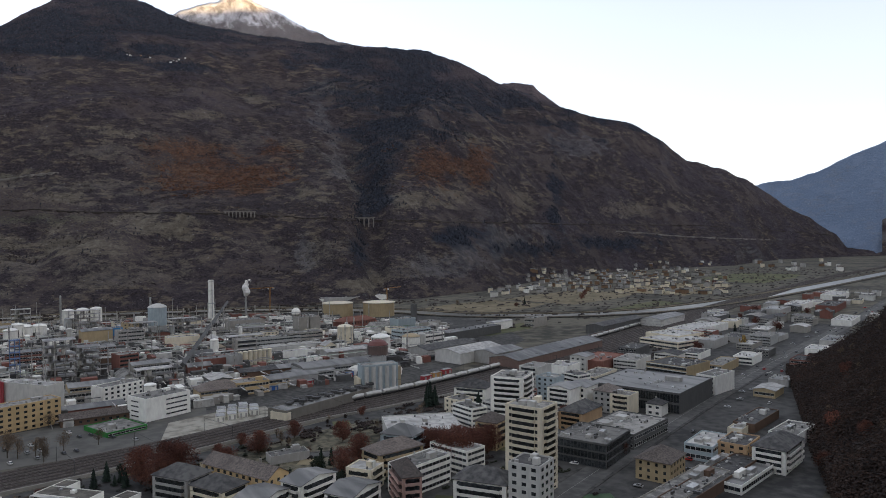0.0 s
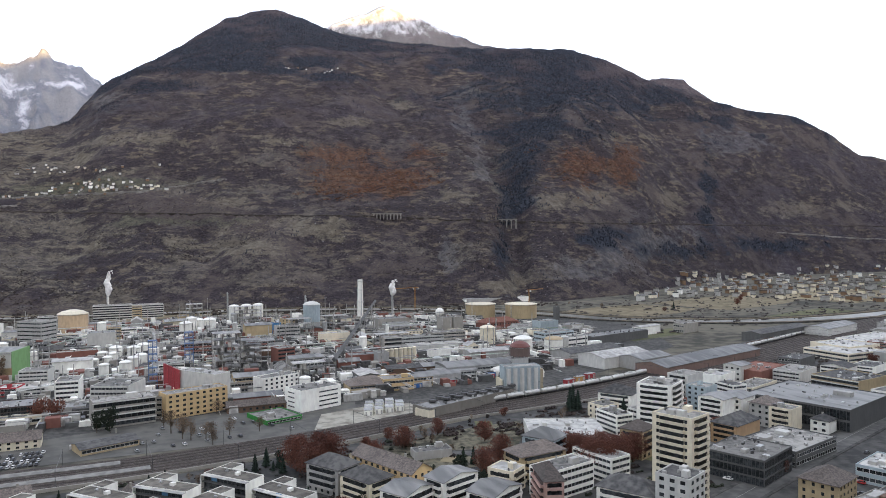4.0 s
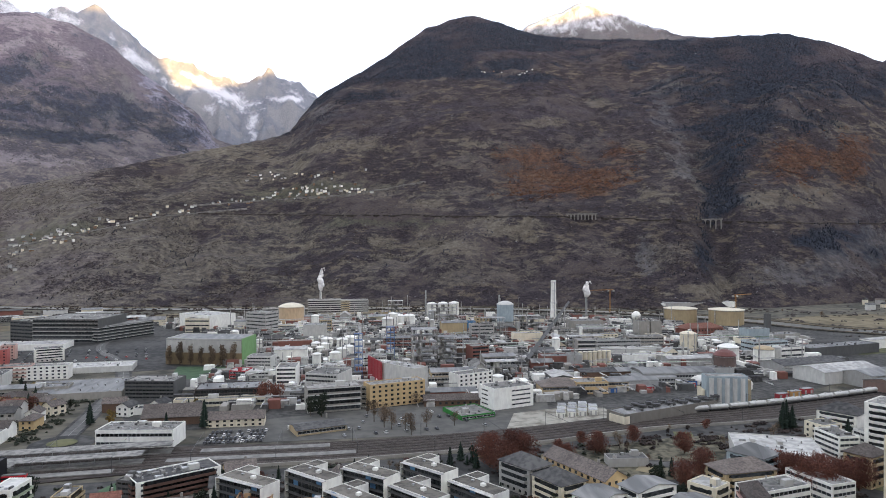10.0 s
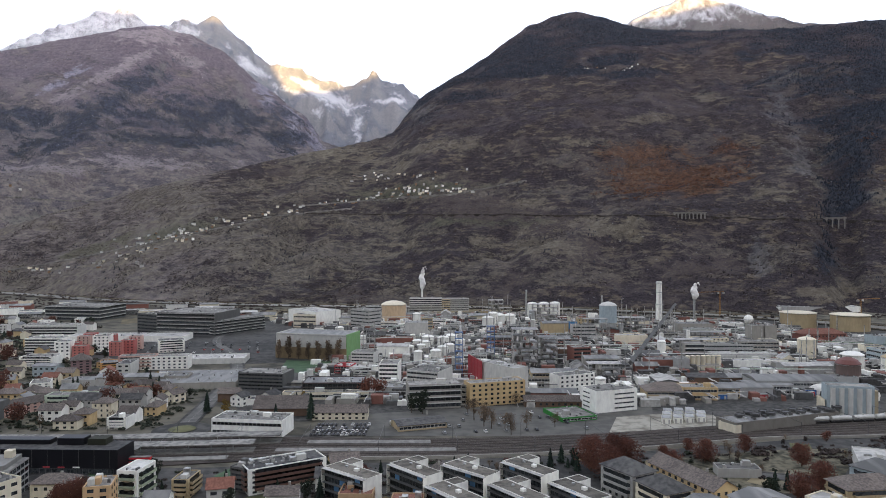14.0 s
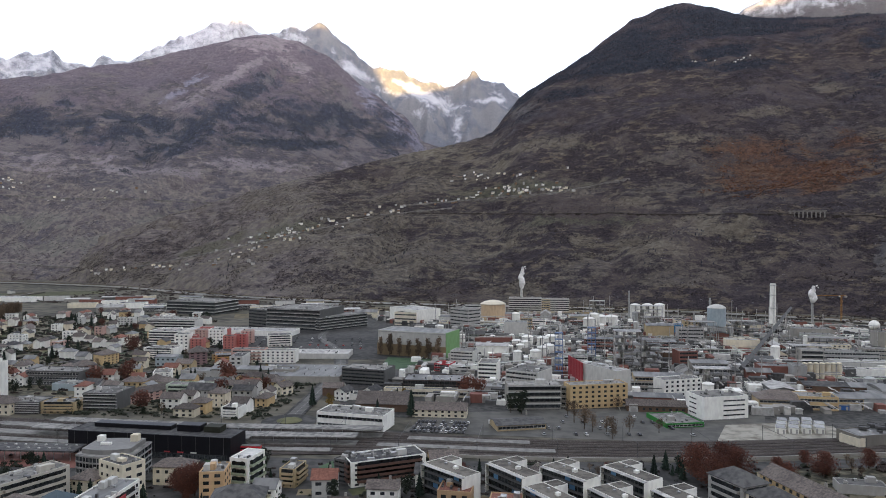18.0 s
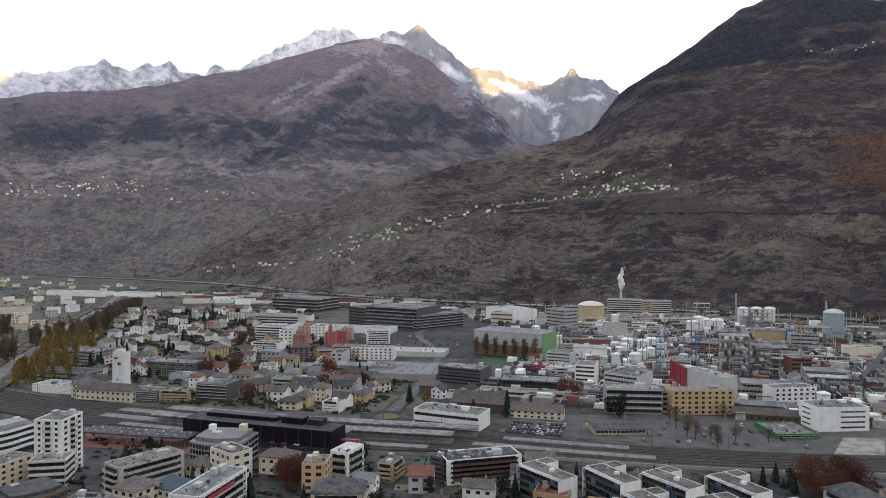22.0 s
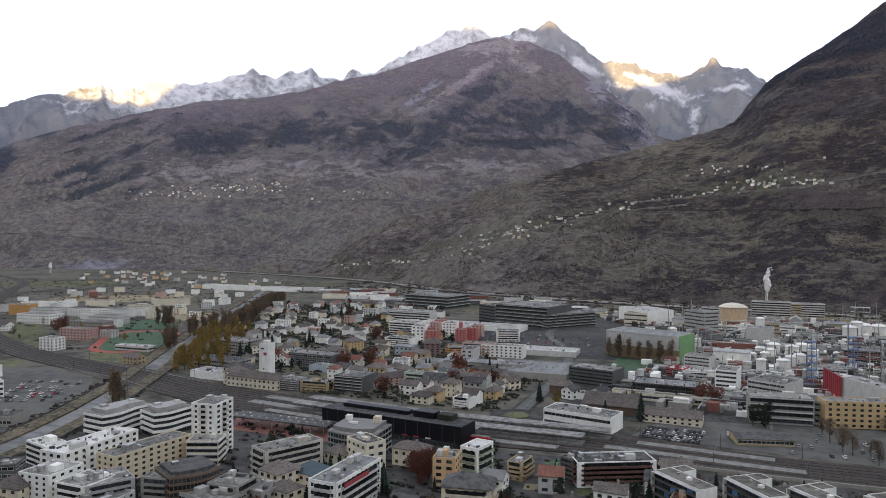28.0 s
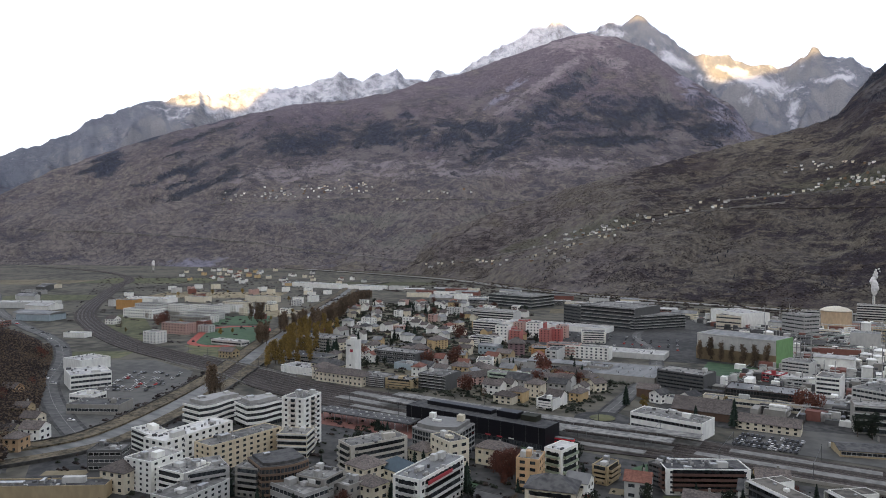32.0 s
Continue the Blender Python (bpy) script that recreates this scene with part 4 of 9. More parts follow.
def tree(kind, x, y, k=1.0, z=0.0, group=""):
    if kind == "russet" and math.hypot(x, y) > 420:
        kind = "farrusset"
    i = rng.randrange(len(TREES[kind]))
    m = pose(x, y, z, 0, 0, rng.uniform(0, 360))
    label, cat = TREE_WORDS[kind]
    e = new({"fir": "fir_tree", "shrub": "shrub", "poplar": "poplar_tree", "brownpoplar": "poplar_tree"}.get(kind, "broadleaf_tree"), TREES[kind][i][1])
    e.matrix_world = m
    tagged(e, label, cat, group)
    kk = k * rng.uniform(0.9, 1.1)
    e.scale = (kk, kk, kk * rng.uniform(0.92, 1.1))
    piece("crown", TREES[kind][i][0], e)
    return e

# ---- ground, roads, water and railway ----
def sheet(name, pts, z, material, label, category, kind="structure"):
    """A flat piece of ground with the given outline, thin but solid."""
    bm = bmesh.new()
    top = [bm.verts.new((x, y, z)) for x, y in pts]
    bm.faces.new(top)
    for i in range(len(pts)):
        a, b = pts[i], pts[(i + 1) % len(pts)]
        bm.faces.new([top[i], bm.verts.new((*a, -0.5)), bm.verts.new((*b, -0.5)), top[(i + 1) % len(pts)]])
    bmesh.ops.remove_doubles(bm, verts=bm.verts, dist=0.001)
    bmesh.ops.triangulate(bm, faces=[f for f in bm.faces if len(f.verts) > 4])
    bmesh.ops.recalc_face_normals(bm, faces=bm.faces)
    me = bpy.data.meshes.new(name)
    bm.to_mesh(me)
    me.materials.append(material)
    return tagged(new(name, me), label, category, kind=kind)


def smooth_line(pts, step=12.0):
    """A rounded line through points of any number of values."""
    p = np.array(pts, float)
    p = np.vstack([2 * p[0] - p[1], p, 2 * p[-1] - p[-2]])
    out = []
    for i in range(1, len(p) - 2):
        n = max(2, int(np.hypot(*(p[i + 1] - p[i])[:2]) / step))
        for k in range(n):
            t = k / n
            out.append(0.5 * (2 * p[i] + (p[i + 1] - p[i - 1]) * t + (2 * p[i - 1] - 5 * p[i] + 4 * p[i + 1] - p[i + 2]) * t * t + (3 * p[i] - p[i - 1] - 3 * p[i + 1] + p[i + 2]) * t ** 3))
    out.append(p[-2])
    return np.array(out)


def shifted(line, off):
    d = np.gradient(line[:, :2], axis=0)
    d /= np.hypot(d[:, 0], d[:, 1])[:, None]
    return line[:, :2] + np.stack([-d[:, 1], d[:, 0]], 1) * np.asarray(off).reshape(-1, 1)


def ribbon_mesh(name, line, width, z, material, height=0.5):
    """A strip along a line with upright edges."""
    a, b = shifted(line, np.asarray(width) / 2), shifted(line, -np.asarray(width) / 2)
    n = len(line)
    v = [(*p, z) for p in a] + [(*p, z) for p in b] + [(*p, z - height) for p in a] + [(*p, z - height) for p in b]
    f = []
    for i in range(n - 1):
        f += [(n + i, n + i + 1, i + 1, i), (i, i + 1, 2 * n + i + 1, 2 * n + i), (n + i + 1, n + i, 3 * n + i, 3 * n + i + 1)]
    return np_mesh(name, v, f, material)


M_GROUND = mat("valley_ground", (0.04, 0.039, 0.03), (0.125, 0.116, 0.09), 16.0, 0.95, 0, 0.1, 0, 0.4)
ground_bm = bmesh.new()
bmesh.ops.create_circle(ground_bm, cap_ends=True, segments=128, radius=4900)
ground_me = bpy.data.meshes.new("ground")
ground_bm.to_mesh(ground_me)
ground_me.materials.append(M_GROUND)
tagged(new("ground", ground_me), "flat valley floor of gardens, yards and dry grass", "ground", kind="structure")

sheet("pavement_works", [(-110, 440), (150, 425), (330, 460), (520, 560), (640, 780), (480, 960), (100, 1085), (-260, 1020), (-330, 800), (-200, 700), (-120, 640), (-140, 500)], 0.06, M_PAVE, "grey concrete yards of the chemical works", "pavement")
sheet("pavement_town", [(-370, 200), (-250, 120), (0, 150), (250, 130), (420, 180), (700, 300), (900, 400), (900, 560), (600, 470), (300, 412), (100, 368), (-60, 352), (-240, 345), (-340, 366), (-380, 300)], 0.05, M_ASPHALT, "dark asphalt streets and courtyards of the town", "pavement")
sheet("pavement_car_park", [(-72, 402), (-34, 404), (130, 400), (150, 470), (60, 478), (-60, 450)], 0.1, M_YARD, "asphalt car park beside the railway", "pavement")
sheet("pavement_office", [(-400, 690), (-170, 640), (-110, 650), (-130, 840), (-420, 860)], 0.1, M_ASPHALT, "asphalt car parks in front of the offices", "pavement")
sheet("pavement_west", [(-345, 205), (-420, 225), (-575, 310), (-600, 372), (-551, 403), (-478, 386), (-440, 350), (-414, 305), (-375, 240)], 0.07, M_YARD, "asphalt yards and car parks beside the river", "pavement")
sheet("yard_building_site", [(103, 402), (144, 401), (179, 415), (182, 447), (160, 454), (119, 443)], 0.13, mat("building_site_dirt", (0.16, 0.15, 0.125), (0.34, 0.33, 0.29), 6.0, 0.95, 0, 0.1, 0, 0.4), "pale dirt of a building site beside the tracks", "yard")
sheet("garden_allotments", [(128, 361), (187, 372), (225, 374), (205, 340), (177, 306), (136, 310), (129, 327)], 0.12, M_GARDEN, "brown allotment gardens below the railway", "garden")
sheet("garden_homes", [(-172, 470), (-175, 428), (-330, 436), (-430, 470), (-500, 560), (-720, 900), (-600, 1000), (-420, 930), (-400, 780), (-190, 560)], 0.035, M_GARDEN, "gardens and lanes between the houses", "garden")
sheet("meadow_hall", [(-125, 600), (-45, 590), (-20, 640), (-130, 660)], 0.12, M_TURF, "green lawn in front of the long hall", "grass")
for cx, cy, w, d, m in ((-620, 390, 60, 40, M_GRASS), (-700, 760, 160, 90, M_FIELD), (-1050, 900, 240, 130, M_FIELD), (-1500, 1100, 300, 200, M_GRASS), (-1250, 700, 180, 120, M_GRASS), (-1700, 900, 260, 160, M_FIELD), (-1000, 1300, 300, 120, M_GRASS),
                        (700, 860, 220, 130, M_FIELD), (950, 900, 260, 150, M_FIELD), (1250, 900, 320, 160, M_FIELD), (1700, 1000, 420, 180, M_GRASS), (560, 640, 120, 40, M_GRASS), (900, 700, 200, 60, M_GRASS), (-300, 1060, 300, 60, M_FIELD), (120, 1130, 300, 50, M_FIELD)):
    e = math.radians(15 if cx > 0 else 35)
    pts = [(cx + (u * w / 2) * math.cos(e) - (s * d / 2) * math.sin(e), cy + (u * w / 2) * math.sin(e) + (s * d / 2) * math.cos(e)) for u, s in ((-1, -1), (0.3, -1.1), (1, -0.9), (1.05, 0.8), (0.2, 1), (-0.9, 0.95))]
    sheet("field", pts, 0.08, m, "patch of dry autumn meadow in the valley", "field")


def road(pts, width, label, lines=True):
    line = smooth_line(pts)
    ob = tagged(new("road", ribbon_mesh("road", line, width, 0.16, M_ROAD)), label, "road", kind="structure")
    for s in (-1, 1):
        k = new("kerb", ribbon_mesh("kerb", shifted_line(line, s * (width / 2 + 0.9)), 1.8, 0.28, M_PAVE))
        k.parent = ob
    if lines:
        k = new("lane_line", ribbon_mesh("lane_line", line, 0.2, 0.175, M_PAINTLINE, 0.01))
        k.parent = ob
    return line


def shifted_line(line, off):
    return np.hstack([shifted(line, off), line[:, 2:]])


AVENUE = road([(90, 172), (225, 217), (370, 263), (566, 320), (739, 363), (1000, 430), (1500, 560), (2300, 700)], 14, "wide asphalt avenue with pavements on both sides")
NORTH_ROAD = road([(-146, 432), (-152, 520), (-161, 604), (-190, 698), (-235, 800), (-245, 960)], 9, "asphalt street that leads north from the roundabout")
WEST_ROAD = road([(-300, 203), (-346, 218), (-402, 237), (-472, 267), (-536, 301), (-596, 344), (-650, 378), (-716, 412), (-788, 438), (-883, 466), (-1100, 545), (-1400, 690)], 11, "main road that leads west beside the river")
HILL_ROAD = road([(-350, 170), (-400, 200), (-470, 238), (-564, 286), (-700, 345), (-850, 400)], 6, "narrow hillside road with a wall", False)
road([(-140, 410), (-60, 398)], 8, "short street beside the goods depot", False)
road([(-340, 560), (-250, 560), (-160, 575)], 6, "narrow street between the houses", False)
road([(-470, 500), (-400, 640), (-380, 800), (-330, 900)], 7, "residential street between apartment blocks", False)
road([(-250, 215), (-180, 262), (-120, 268), (0, 262), (120, 240), (200, 205)], 7, "town street between apartment blocks", False)
road([(140, 340), (230, 305), (330, 275)], 7, "side street that meets the avenue", False)
road([(170, 590), (250, 760), (371, 1050)], 9, "works road under the conveyor", False)
ring = tagged(new("roundabout", np_mesh("roundabout", [(-144 + 17 * math.cos(a * 0.1963), 420 + 17 * math.sin(a * 0.1963), 0.2) for a in range(32)] + [(-144 + 17 * math.cos(a * 0.1963), 420 + 17 * math.sin(a * 0.1963), -0.3) for a in range(32)],
    [tuple(range(32))] + [(i, 32 + i, 32 + (i + 1) % 32, (i + 1) % 32) for i in range(32)], M_ASPHALT)), "asphalt roundabout with a grassy island", "road", kind="structure")
piece("island", tube_mesh(7.5, 0.5, M_GRASS, 28, 0.3), ring, (-144, 420, 0.18), "dry grass island")
piece("kerb", tube_mesh(8.1, 0.32, M_PAVE, 28), ring, (-144, 420, 0.18))


def river(pts, width, label, bank, water):
    line = smooth_line([(*p, width) if len(p) < 3 else p for p in pts], 20)
    width = line[:, 2]
    ob = tagged(new("river", ribbon_mesh("river", line, width, 0.3, water)), label, "river", kind="structure")
    for s in (-1, 1):
        k = new("embankment", ribbon_mesh("embankment", shifted_line(line, s * (width / 2 + bank / 2)), bank, 1.2, M_BANK, 1.6))
        k.parent = ob
        k = new("embankment_wall", ribbon_mesh("embankment_wall", shifted_line(line, s * (width / 2 + bank + 0.4)), 0.6, 1.8, M_PAVE, 2.4))
        k.parent = ob


river([(-400, 110, 14), (-380, 165, 14), (-364, 205, 14), (-362, 234, 14), (-379, 277, 13), (-404, 326, 13), (-440, 387, 12), (-478, 446, 14), (-524, 511, 12), (-584, 605, 12), (-672, 738, 12), (-807, 958, 12), (-960, 1200, 12), (-1000, 1350, 12)], 0, "pale shallow river in a walled channel", 11, M_STREAM)
river([(2900, 1010), (1950, 820), (1400, 715), (1100, 668), (880, 655), (735, 690), (620, 780), (560, 900), (420, 1040), (150, 1150), (-250, 1210), (-600, 1330), (-1000, 1560), (-1800, 1780)], 34, "wide pale river along the foot of the mountain", 12, M_WATER)

# railway: bed, tracks, platforms, masts
RAIL = smooth_line([(-2500, 1340, 18), (-2074, 1287, 20), (-1791, 1200, 22), (-1562, 1075, 24), (-1398, 935, 24), (-1203, 778, 26), (-1037, 647, 28), (-917, 565, 28), (-814, 512, 28), (-723, 473, 30), (-628, 441, 32), (-521, 419, 34), (-443, 405, 35), (-350, 384, 48), (-191, 376, 58), (-80, 381, 42), (15, 380, 34), (105, 390, 32),
                    (185, 407, 30), (248, 412, 34), (337, 428, 44), (520, 476, 54), (640, 512, 60), (775, 556, 52), (1200, 690, 40), (2000, 905, 28), (3000, 1100, 28)])
bed = tagged(new("railway", ribbon_mesh("railway", RAIL, RAIL[:, 2], 0.5, M_BALLAST, 1.0)), "wide railway bed of brown ballast with many tracks", "railway", kind="structure")
M_SLEEPER = mat("track_bed", (0.036, 0.031, 0.028), (0.08, 0.07, 0.063), 1.5, 0.95, 0, 0.2, 0.35, 0.3)
for k in range(-7, 8):
    off = k * 4.7
    keep = np.abs(off) < RAIL[:, 2] / 2 - 1.6
    idx = np.where(keep)[0]
    for run in np.split(idx, np.where(np.diff(idx) > 1)[0] + 1):
        if len(run) > 3:
            line = shifted_line(RAIL[run], off)
            tr = new("track", ribbon_mesh("track", line, 2.5, 0.62, M_SLEEPER, 0.12))
            tr.parent = bed
            for s in (-0.75, 0.75):
                r = new("rail", ribbon_mesh("rail", shifted_line(line, s), 0.16, 0.8, M_RAIL, 0.18))
                r.parent = tr
wall_line = shifted_line(RAIL[(RAIL[:, 0] > -60) & (RAIL[:, 0] < 420)], -RAIL[(RAIL[:, 0] > -60) & (RAIL[:, 0] < 420), 2] / 2 - 1.0)
tagged(new("retaining_wall", ribbon_mesh("retaining_wall", wall_line, 0.8, 1.6, paint(CONC), 2.0)), "low concrete wall along the railway", "wall", kind="structure")


span = RAIL[(RAIL[:, 0] > -540) & (RAIL[:, 0] < -385)]
bridge = tagged(new("railway_bridge", ribbon_mesh("railway_bridge", span, span[:, 2] + 3.0, 0.49, paint(CONC), 1.6)), "concrete railway bridge over the river and the road", "bridge", kind="structure")
for q in (-1, 1):
    k = new("parapet", ribbon_mesh("parapet", shifted_line(span, q * (span[:, 2] / 2 + 1.2)), 0.5, 1.9, M_PLATFORM, 2.4))
    k.parent = bridge


def platform(x0, x1, off, width, roofed):
    seg = RAIL[(RAIL[:, 0] > x0) & (RAIL[:, 0] < x1)]
    line = shifted_line(seg, off)
    ob = tagged(new("platform", ribbon_mesh("platform", line, width, 1.15, M_PLATFORM, 1.2)), "long grey railway platform with a pale canopy", "platform", kind="structure")
    if roofed:
        k = new("canopy", ribbon_mesh("canopy", shifted_line(line, 0.0)[3:], width + 1.4, 5.2, M_GRAVEL, 0.4))
        k.parent = ob
        for i in range(4, len(line) - 1):
            p = new("post", tube_mesh(0.18, 3.7, M_METAL, 8))
            p.parent = ob
            p.location = (line[i, 0], line[i, 1], 1.1)


platform(-320, -78, 12, 8, True)
platform(-320, -86, -3.5, 8, True)
platform(-80, 12, 9, 6, False)
platform(-88, 20, -5.5, 6, False)
platform(-300, -100, -17, 6, False)
for i in range(6, len(RAIL) - 4, 3):
    x, y, w = RAIL[i]
    if not -620 < x < 760:
        continue
    d = RAIL[i + 1, :2] - RAIL[i - 1, :2]
    e = thing("catenary_mast", x, y, math.degrees(math.atan2(d[1], d[0])), 0, "galvanised portal mast over the railway tracks", "mast", "masts along the railway")
    span = min(w - 2, 40)
    for s in (-1, 1):
        piece("post", tube_mesh(0.14, 8.4, M_FRAMEDARK, 6), e, (0, s * span / 2, 0.4))
    piece("crossbeam", box_mesh(0.12, round(span), 0.16, M_FRAMEDARK), e, (0, 0, 8.3))

sheet("meadow_curve", [(-828, 535), (-907, 594), (-868, 618), (-667, 492), (-655, 462), (-751, 500)], 0.13, M_GRASS, "grass field inside the railway curve", "grass")
sheet("meadow_stadium", [(-596, 470), (-540, 452), (-500, 462), (-520, 500), (-560, 520)], 0.13, M_GRASS, "green meadow beside the sports ground", "grass")
# running track and pitches
st = thing("sports_ground", -612, 547, 132, 0, "green athletics ground with a red running track", "sports ground", kind="structure")


def oval(rx, straight, z, material, name):
    v = []
    for i in range(48):
        a = 6.2832 * i / 48
        v.append((rx * math.cos(a) + (straight / 2 if math.cos(a) > 0 else -straight / 2), rx * math.sin(a), z))
    n = len(v)
    return np_mesh(name, v + [(x, y, 0) for x, y, _ in v], [tuple(range(n))] + [(i, n + i, n + (i + 1) % n, (i + 1) % n) for i in range(n)], material)


piece("running_track", oval(40, 84, 0.2, M_TARTAN, "running_track"), st)
piece("pitch", oval(31, 84, 0.26, M_TURF, "pitch"), st)
piece("practice_pitch", join_boxes("pitch", [(-150, -38, 0, -95, 30, 0.2)], M_GRASS), st)
piece("far_pitch", join_boxes("pitch", [(95, -34, 0, 190, 34, 0.2)], M_TURF), st)

# ---- special buildings ----
SPOTS, ROOFS = [], []
_plain = building


def building(x, y, rot, w, d, h, *a, **k):
    SPOTS.append((x, y, max(w, d) * 0.5, min(w, d) * 0.5))
    h += (len(SPOTS) % 9) * 0.043
    if k.get("roof", "flat") == "flat" and not (len(a) > 3 and a[3] != "flat"):
        ROOFS.append((x, y, rot, w, d, h))
    return _plain(x, y, rot, w, d, h, *a, **k)


def terrace(x, y, rot, w, d, h):
    """A white L-shaped row with dark glazed balconies along its west side."""
    SPOTS.append((x, y, d * 0.5, w * 0.5))
    w = 9.0
    e = thing("terrace_house", x, y, rot, 0, "white L-shaped terrace row with dark glazed balconies", "apartment block", "terrace rows by the railway")
    piece("wall", tray_mesh(w, d, h, paint(WHITE), 0.35, 0.16), e)
    piece("roof", box_mesh(w - 0.34, d - 0.34, 0.12, M_BROWNGRAVEL), e, (0, 0, h - 0.347))
    piece("wing", tray_mesh(7.5, 7.0, h, paint(WHITE), 0.35, 0.16), e, (w / 2 + 3.752, d / 2 - 3.5, 0))
    piece("wing_roof", box_mesh(7.1, 6.6, 0.12, M_BROWNGRAVEL), e, (w / 2 + 3.752, d / 2 - 3.5, h - 0.347))
    piece("balcony_roof", join_boxes("balcony_roof", [(-w / 2 - 2.0, -d / 2 + 0.1, h - 0.5, -w / 2 - 0.01, d / 2 - 0.1, h - 0.32)], M_ROOFPALE), e, None, "pale glazed roof over the balconies")
    piece("roof_unit", box_mesh(1.8, 1.8, 1.2, paint(WHITE)), e, (0.4, -d * 0.08, h - 0.227))
    piece("roof_unit", box_mesh(1.0, 1.2, 0.7, M_METAL), e, (1.4, d * 0.2, h - 0.227))
    st = 4
    m, length = faces_of(w, d)["l"]
    for k in range(st):
        z = k * h / st
        piece("glazing", band_mesh(length - 0.6, h / st * 0.72, M_FRAMEDARK, 2.2), e, m @ Matrix.Translation((0, -0.03, z + 0.35)))
        piece("balcony", balcony_mesh(length - 0.6, 1.7, paint(DGREY), False), e, m @ Matrix.Translation((0, 0, z + 0.22)))
        piece("blind", box_mesh(3.0, 0.12, 2.2, paint((0.1, 0.22, 0.4))), e, m @ Matrix.Translation((rng.uniform(-0.4, 0.4) * length, -0.16, z + 0.45)))
    for q in (-1, 1):
        piece("side_wall", join_boxes("side_wall", [(-0.12, -1.9, 0, 0.12, 0, h - 0.55)], paint(WHITE)), e, m @ Matrix.Translation((q * (length / 2 - 0.12), 0, 0)))
    return e


def layered(name, x, y, rot, outline, floors, fh, slab_mat, label, deep=0.9, share=0.34, cap=None, top=None, units=(), bar_mat=None, pitch=2.6):
    """A block of glazed floors between projecting slabs, on any outline."""
    SPOTS.append((x, y, max(abs(p[0]) for p in outline), max(abs(p[1]) for p in outline)))
    e = thing(name, x, y, rot, 0, label, "building")
    n = len(outline)

    def prism(part_name, grow, z0, z1, material, note=""):
        q = [(px * (1 + grow / max(1, math.hypot(px, py))), py * (1 + grow / max(1, math.hypot(px, py)))) for px, py in outline]
        v = [(*p, z0) for p in q] + [(*p, z1) for p in q]
        f = [tuple(range(n))[::-1], tuple(range(n, 2 * n))] + [(i, (i + 1) % n, n + (i + 1) % n, n + i) for i in range(n)]
        return piece(part_name, np_mesh(part_name, v, f, material), e, None, note)

    for k in range(floors):
        prism("glazing", 0, k * fh, (k + 1) * fh - 0.01, M_GLASS)
        prism("floor_slab", deep, (k + 1) * fh - fh * share * 0.5, (k + 1) * fh + fh * share * 0.5 - 0.02, slab_mat)
        bars = []
        for i in range(n):
            (ax, ay), (bx, by) = outline[i], outline[(i + 1) % n]
            m = max(1, int(math.hypot(bx - ax, by - ay) / pitch))
            bars += [(ax + (bx - ax) * j / m - 0.1, ay + (by - ay) * j / m - 0.1, k * fh, ax + (bx - ax) * j / m + 0.1, ay + (by - ay) * j / m + 0.1, (k + 1) * fh - 0.02) for j in range(m)]
        piece("mullions", join_boxes("mullions", bars, bar_mat or M_FRAMEDARK), e)
    h = floors * fh + fh * share * 0.5
    prism("roof", deep - 0.5, h, h + 0.15, cap or M_GRAVEL)
    if top:
        prism("attic", -top[0], h + 0.16, h + top[1], top[2])
    for ux, uy, a, b, c, m in units:
        piece("roof_unit", box_mesh(a, b, c, m), e, (ux, uy, h + 0.152 + (top[1] - 0.16 if top else 0)))
    return e


def bowed(w, d, bow, waves=1.0, n=14):
    """A bar whose front swings in and out."""
    return [(-w / 2 + w * i / n, -d / 2 - bow * math.sin(math.pi * waves * i / n)) for i in range(n + 1)] + [(w / 2, d / 2), (-w / 2, d / 2)]


def station(x, y, rot, w, d, h):
    """The black station block with stepped roof boxes and a glazed foot."""
    SPOTS.append((x, y, w * 0.5, d * 0.5))
    e = thing("station_building", x, y, rot, 0, "black metal-clad station building beside the tracks", "station")
    piece("wall", tray_mesh(w, d, h, paint(BLACK, 0.45, 0.2), 0.3, 0.3), e)
    piece("roof", box_mesh(w - 0.64, d - 0.64, 0.12, M_ROOFDARK), e, (0, 0, h - 0.298))
    piece("roof_hall", box_mesh(44, 6, 2.2, paint(BLACK, 0.45, 0.2)), e, (-w * 0.16, 3.5, h - 0.176))
    piece("roof_box", box_mesh(13, 7, 3.4, paint(BLACK, 0.45, 0.2)), e, (w * 0.2, 3.0, h - 0.176))
    piece("roof_box", box_mesh(9, 7, 3.0, paint((0.03, 0.032, 0.02))), e, (w * 0.34, 3.5, h - 0.176))
    for i in range(12):
        piece("cladding_seam", box_mesh(0.14, 0.1, h - 3.4, M_FRAMEDARK), e, (-w / 2 + (i + 0.5) * w / 12, -d / 2 - 0.04, 3.2))
    piece("shopfront", band_mesh(w - 4, 2.4, M_FRAMEDARK, 3.0), e, (0, -d / 2 - 0.03, 0.4))
    for u, c in ((0.12, RED), (0.2, RED), (0.28, WHITE)):
        piece("sign", box_mesh(3.2, 0.2, 0.6, paint(c)), e, (w * u, -d / 2 - 0.22, 3.2))
    piece("track_canopy", box_mesh(w * 0.96, 7, 0.35, M_GRAVEL), e, (2, d / 2 + 4.2, 6.2))
    for i in range(9):
        piece("canopy_post", tube_mesh(0.16, 6.2, M_METAL, 8), e, (-w * 0.44 + i * w * 0.11, d / 2 + 5.4, 0))


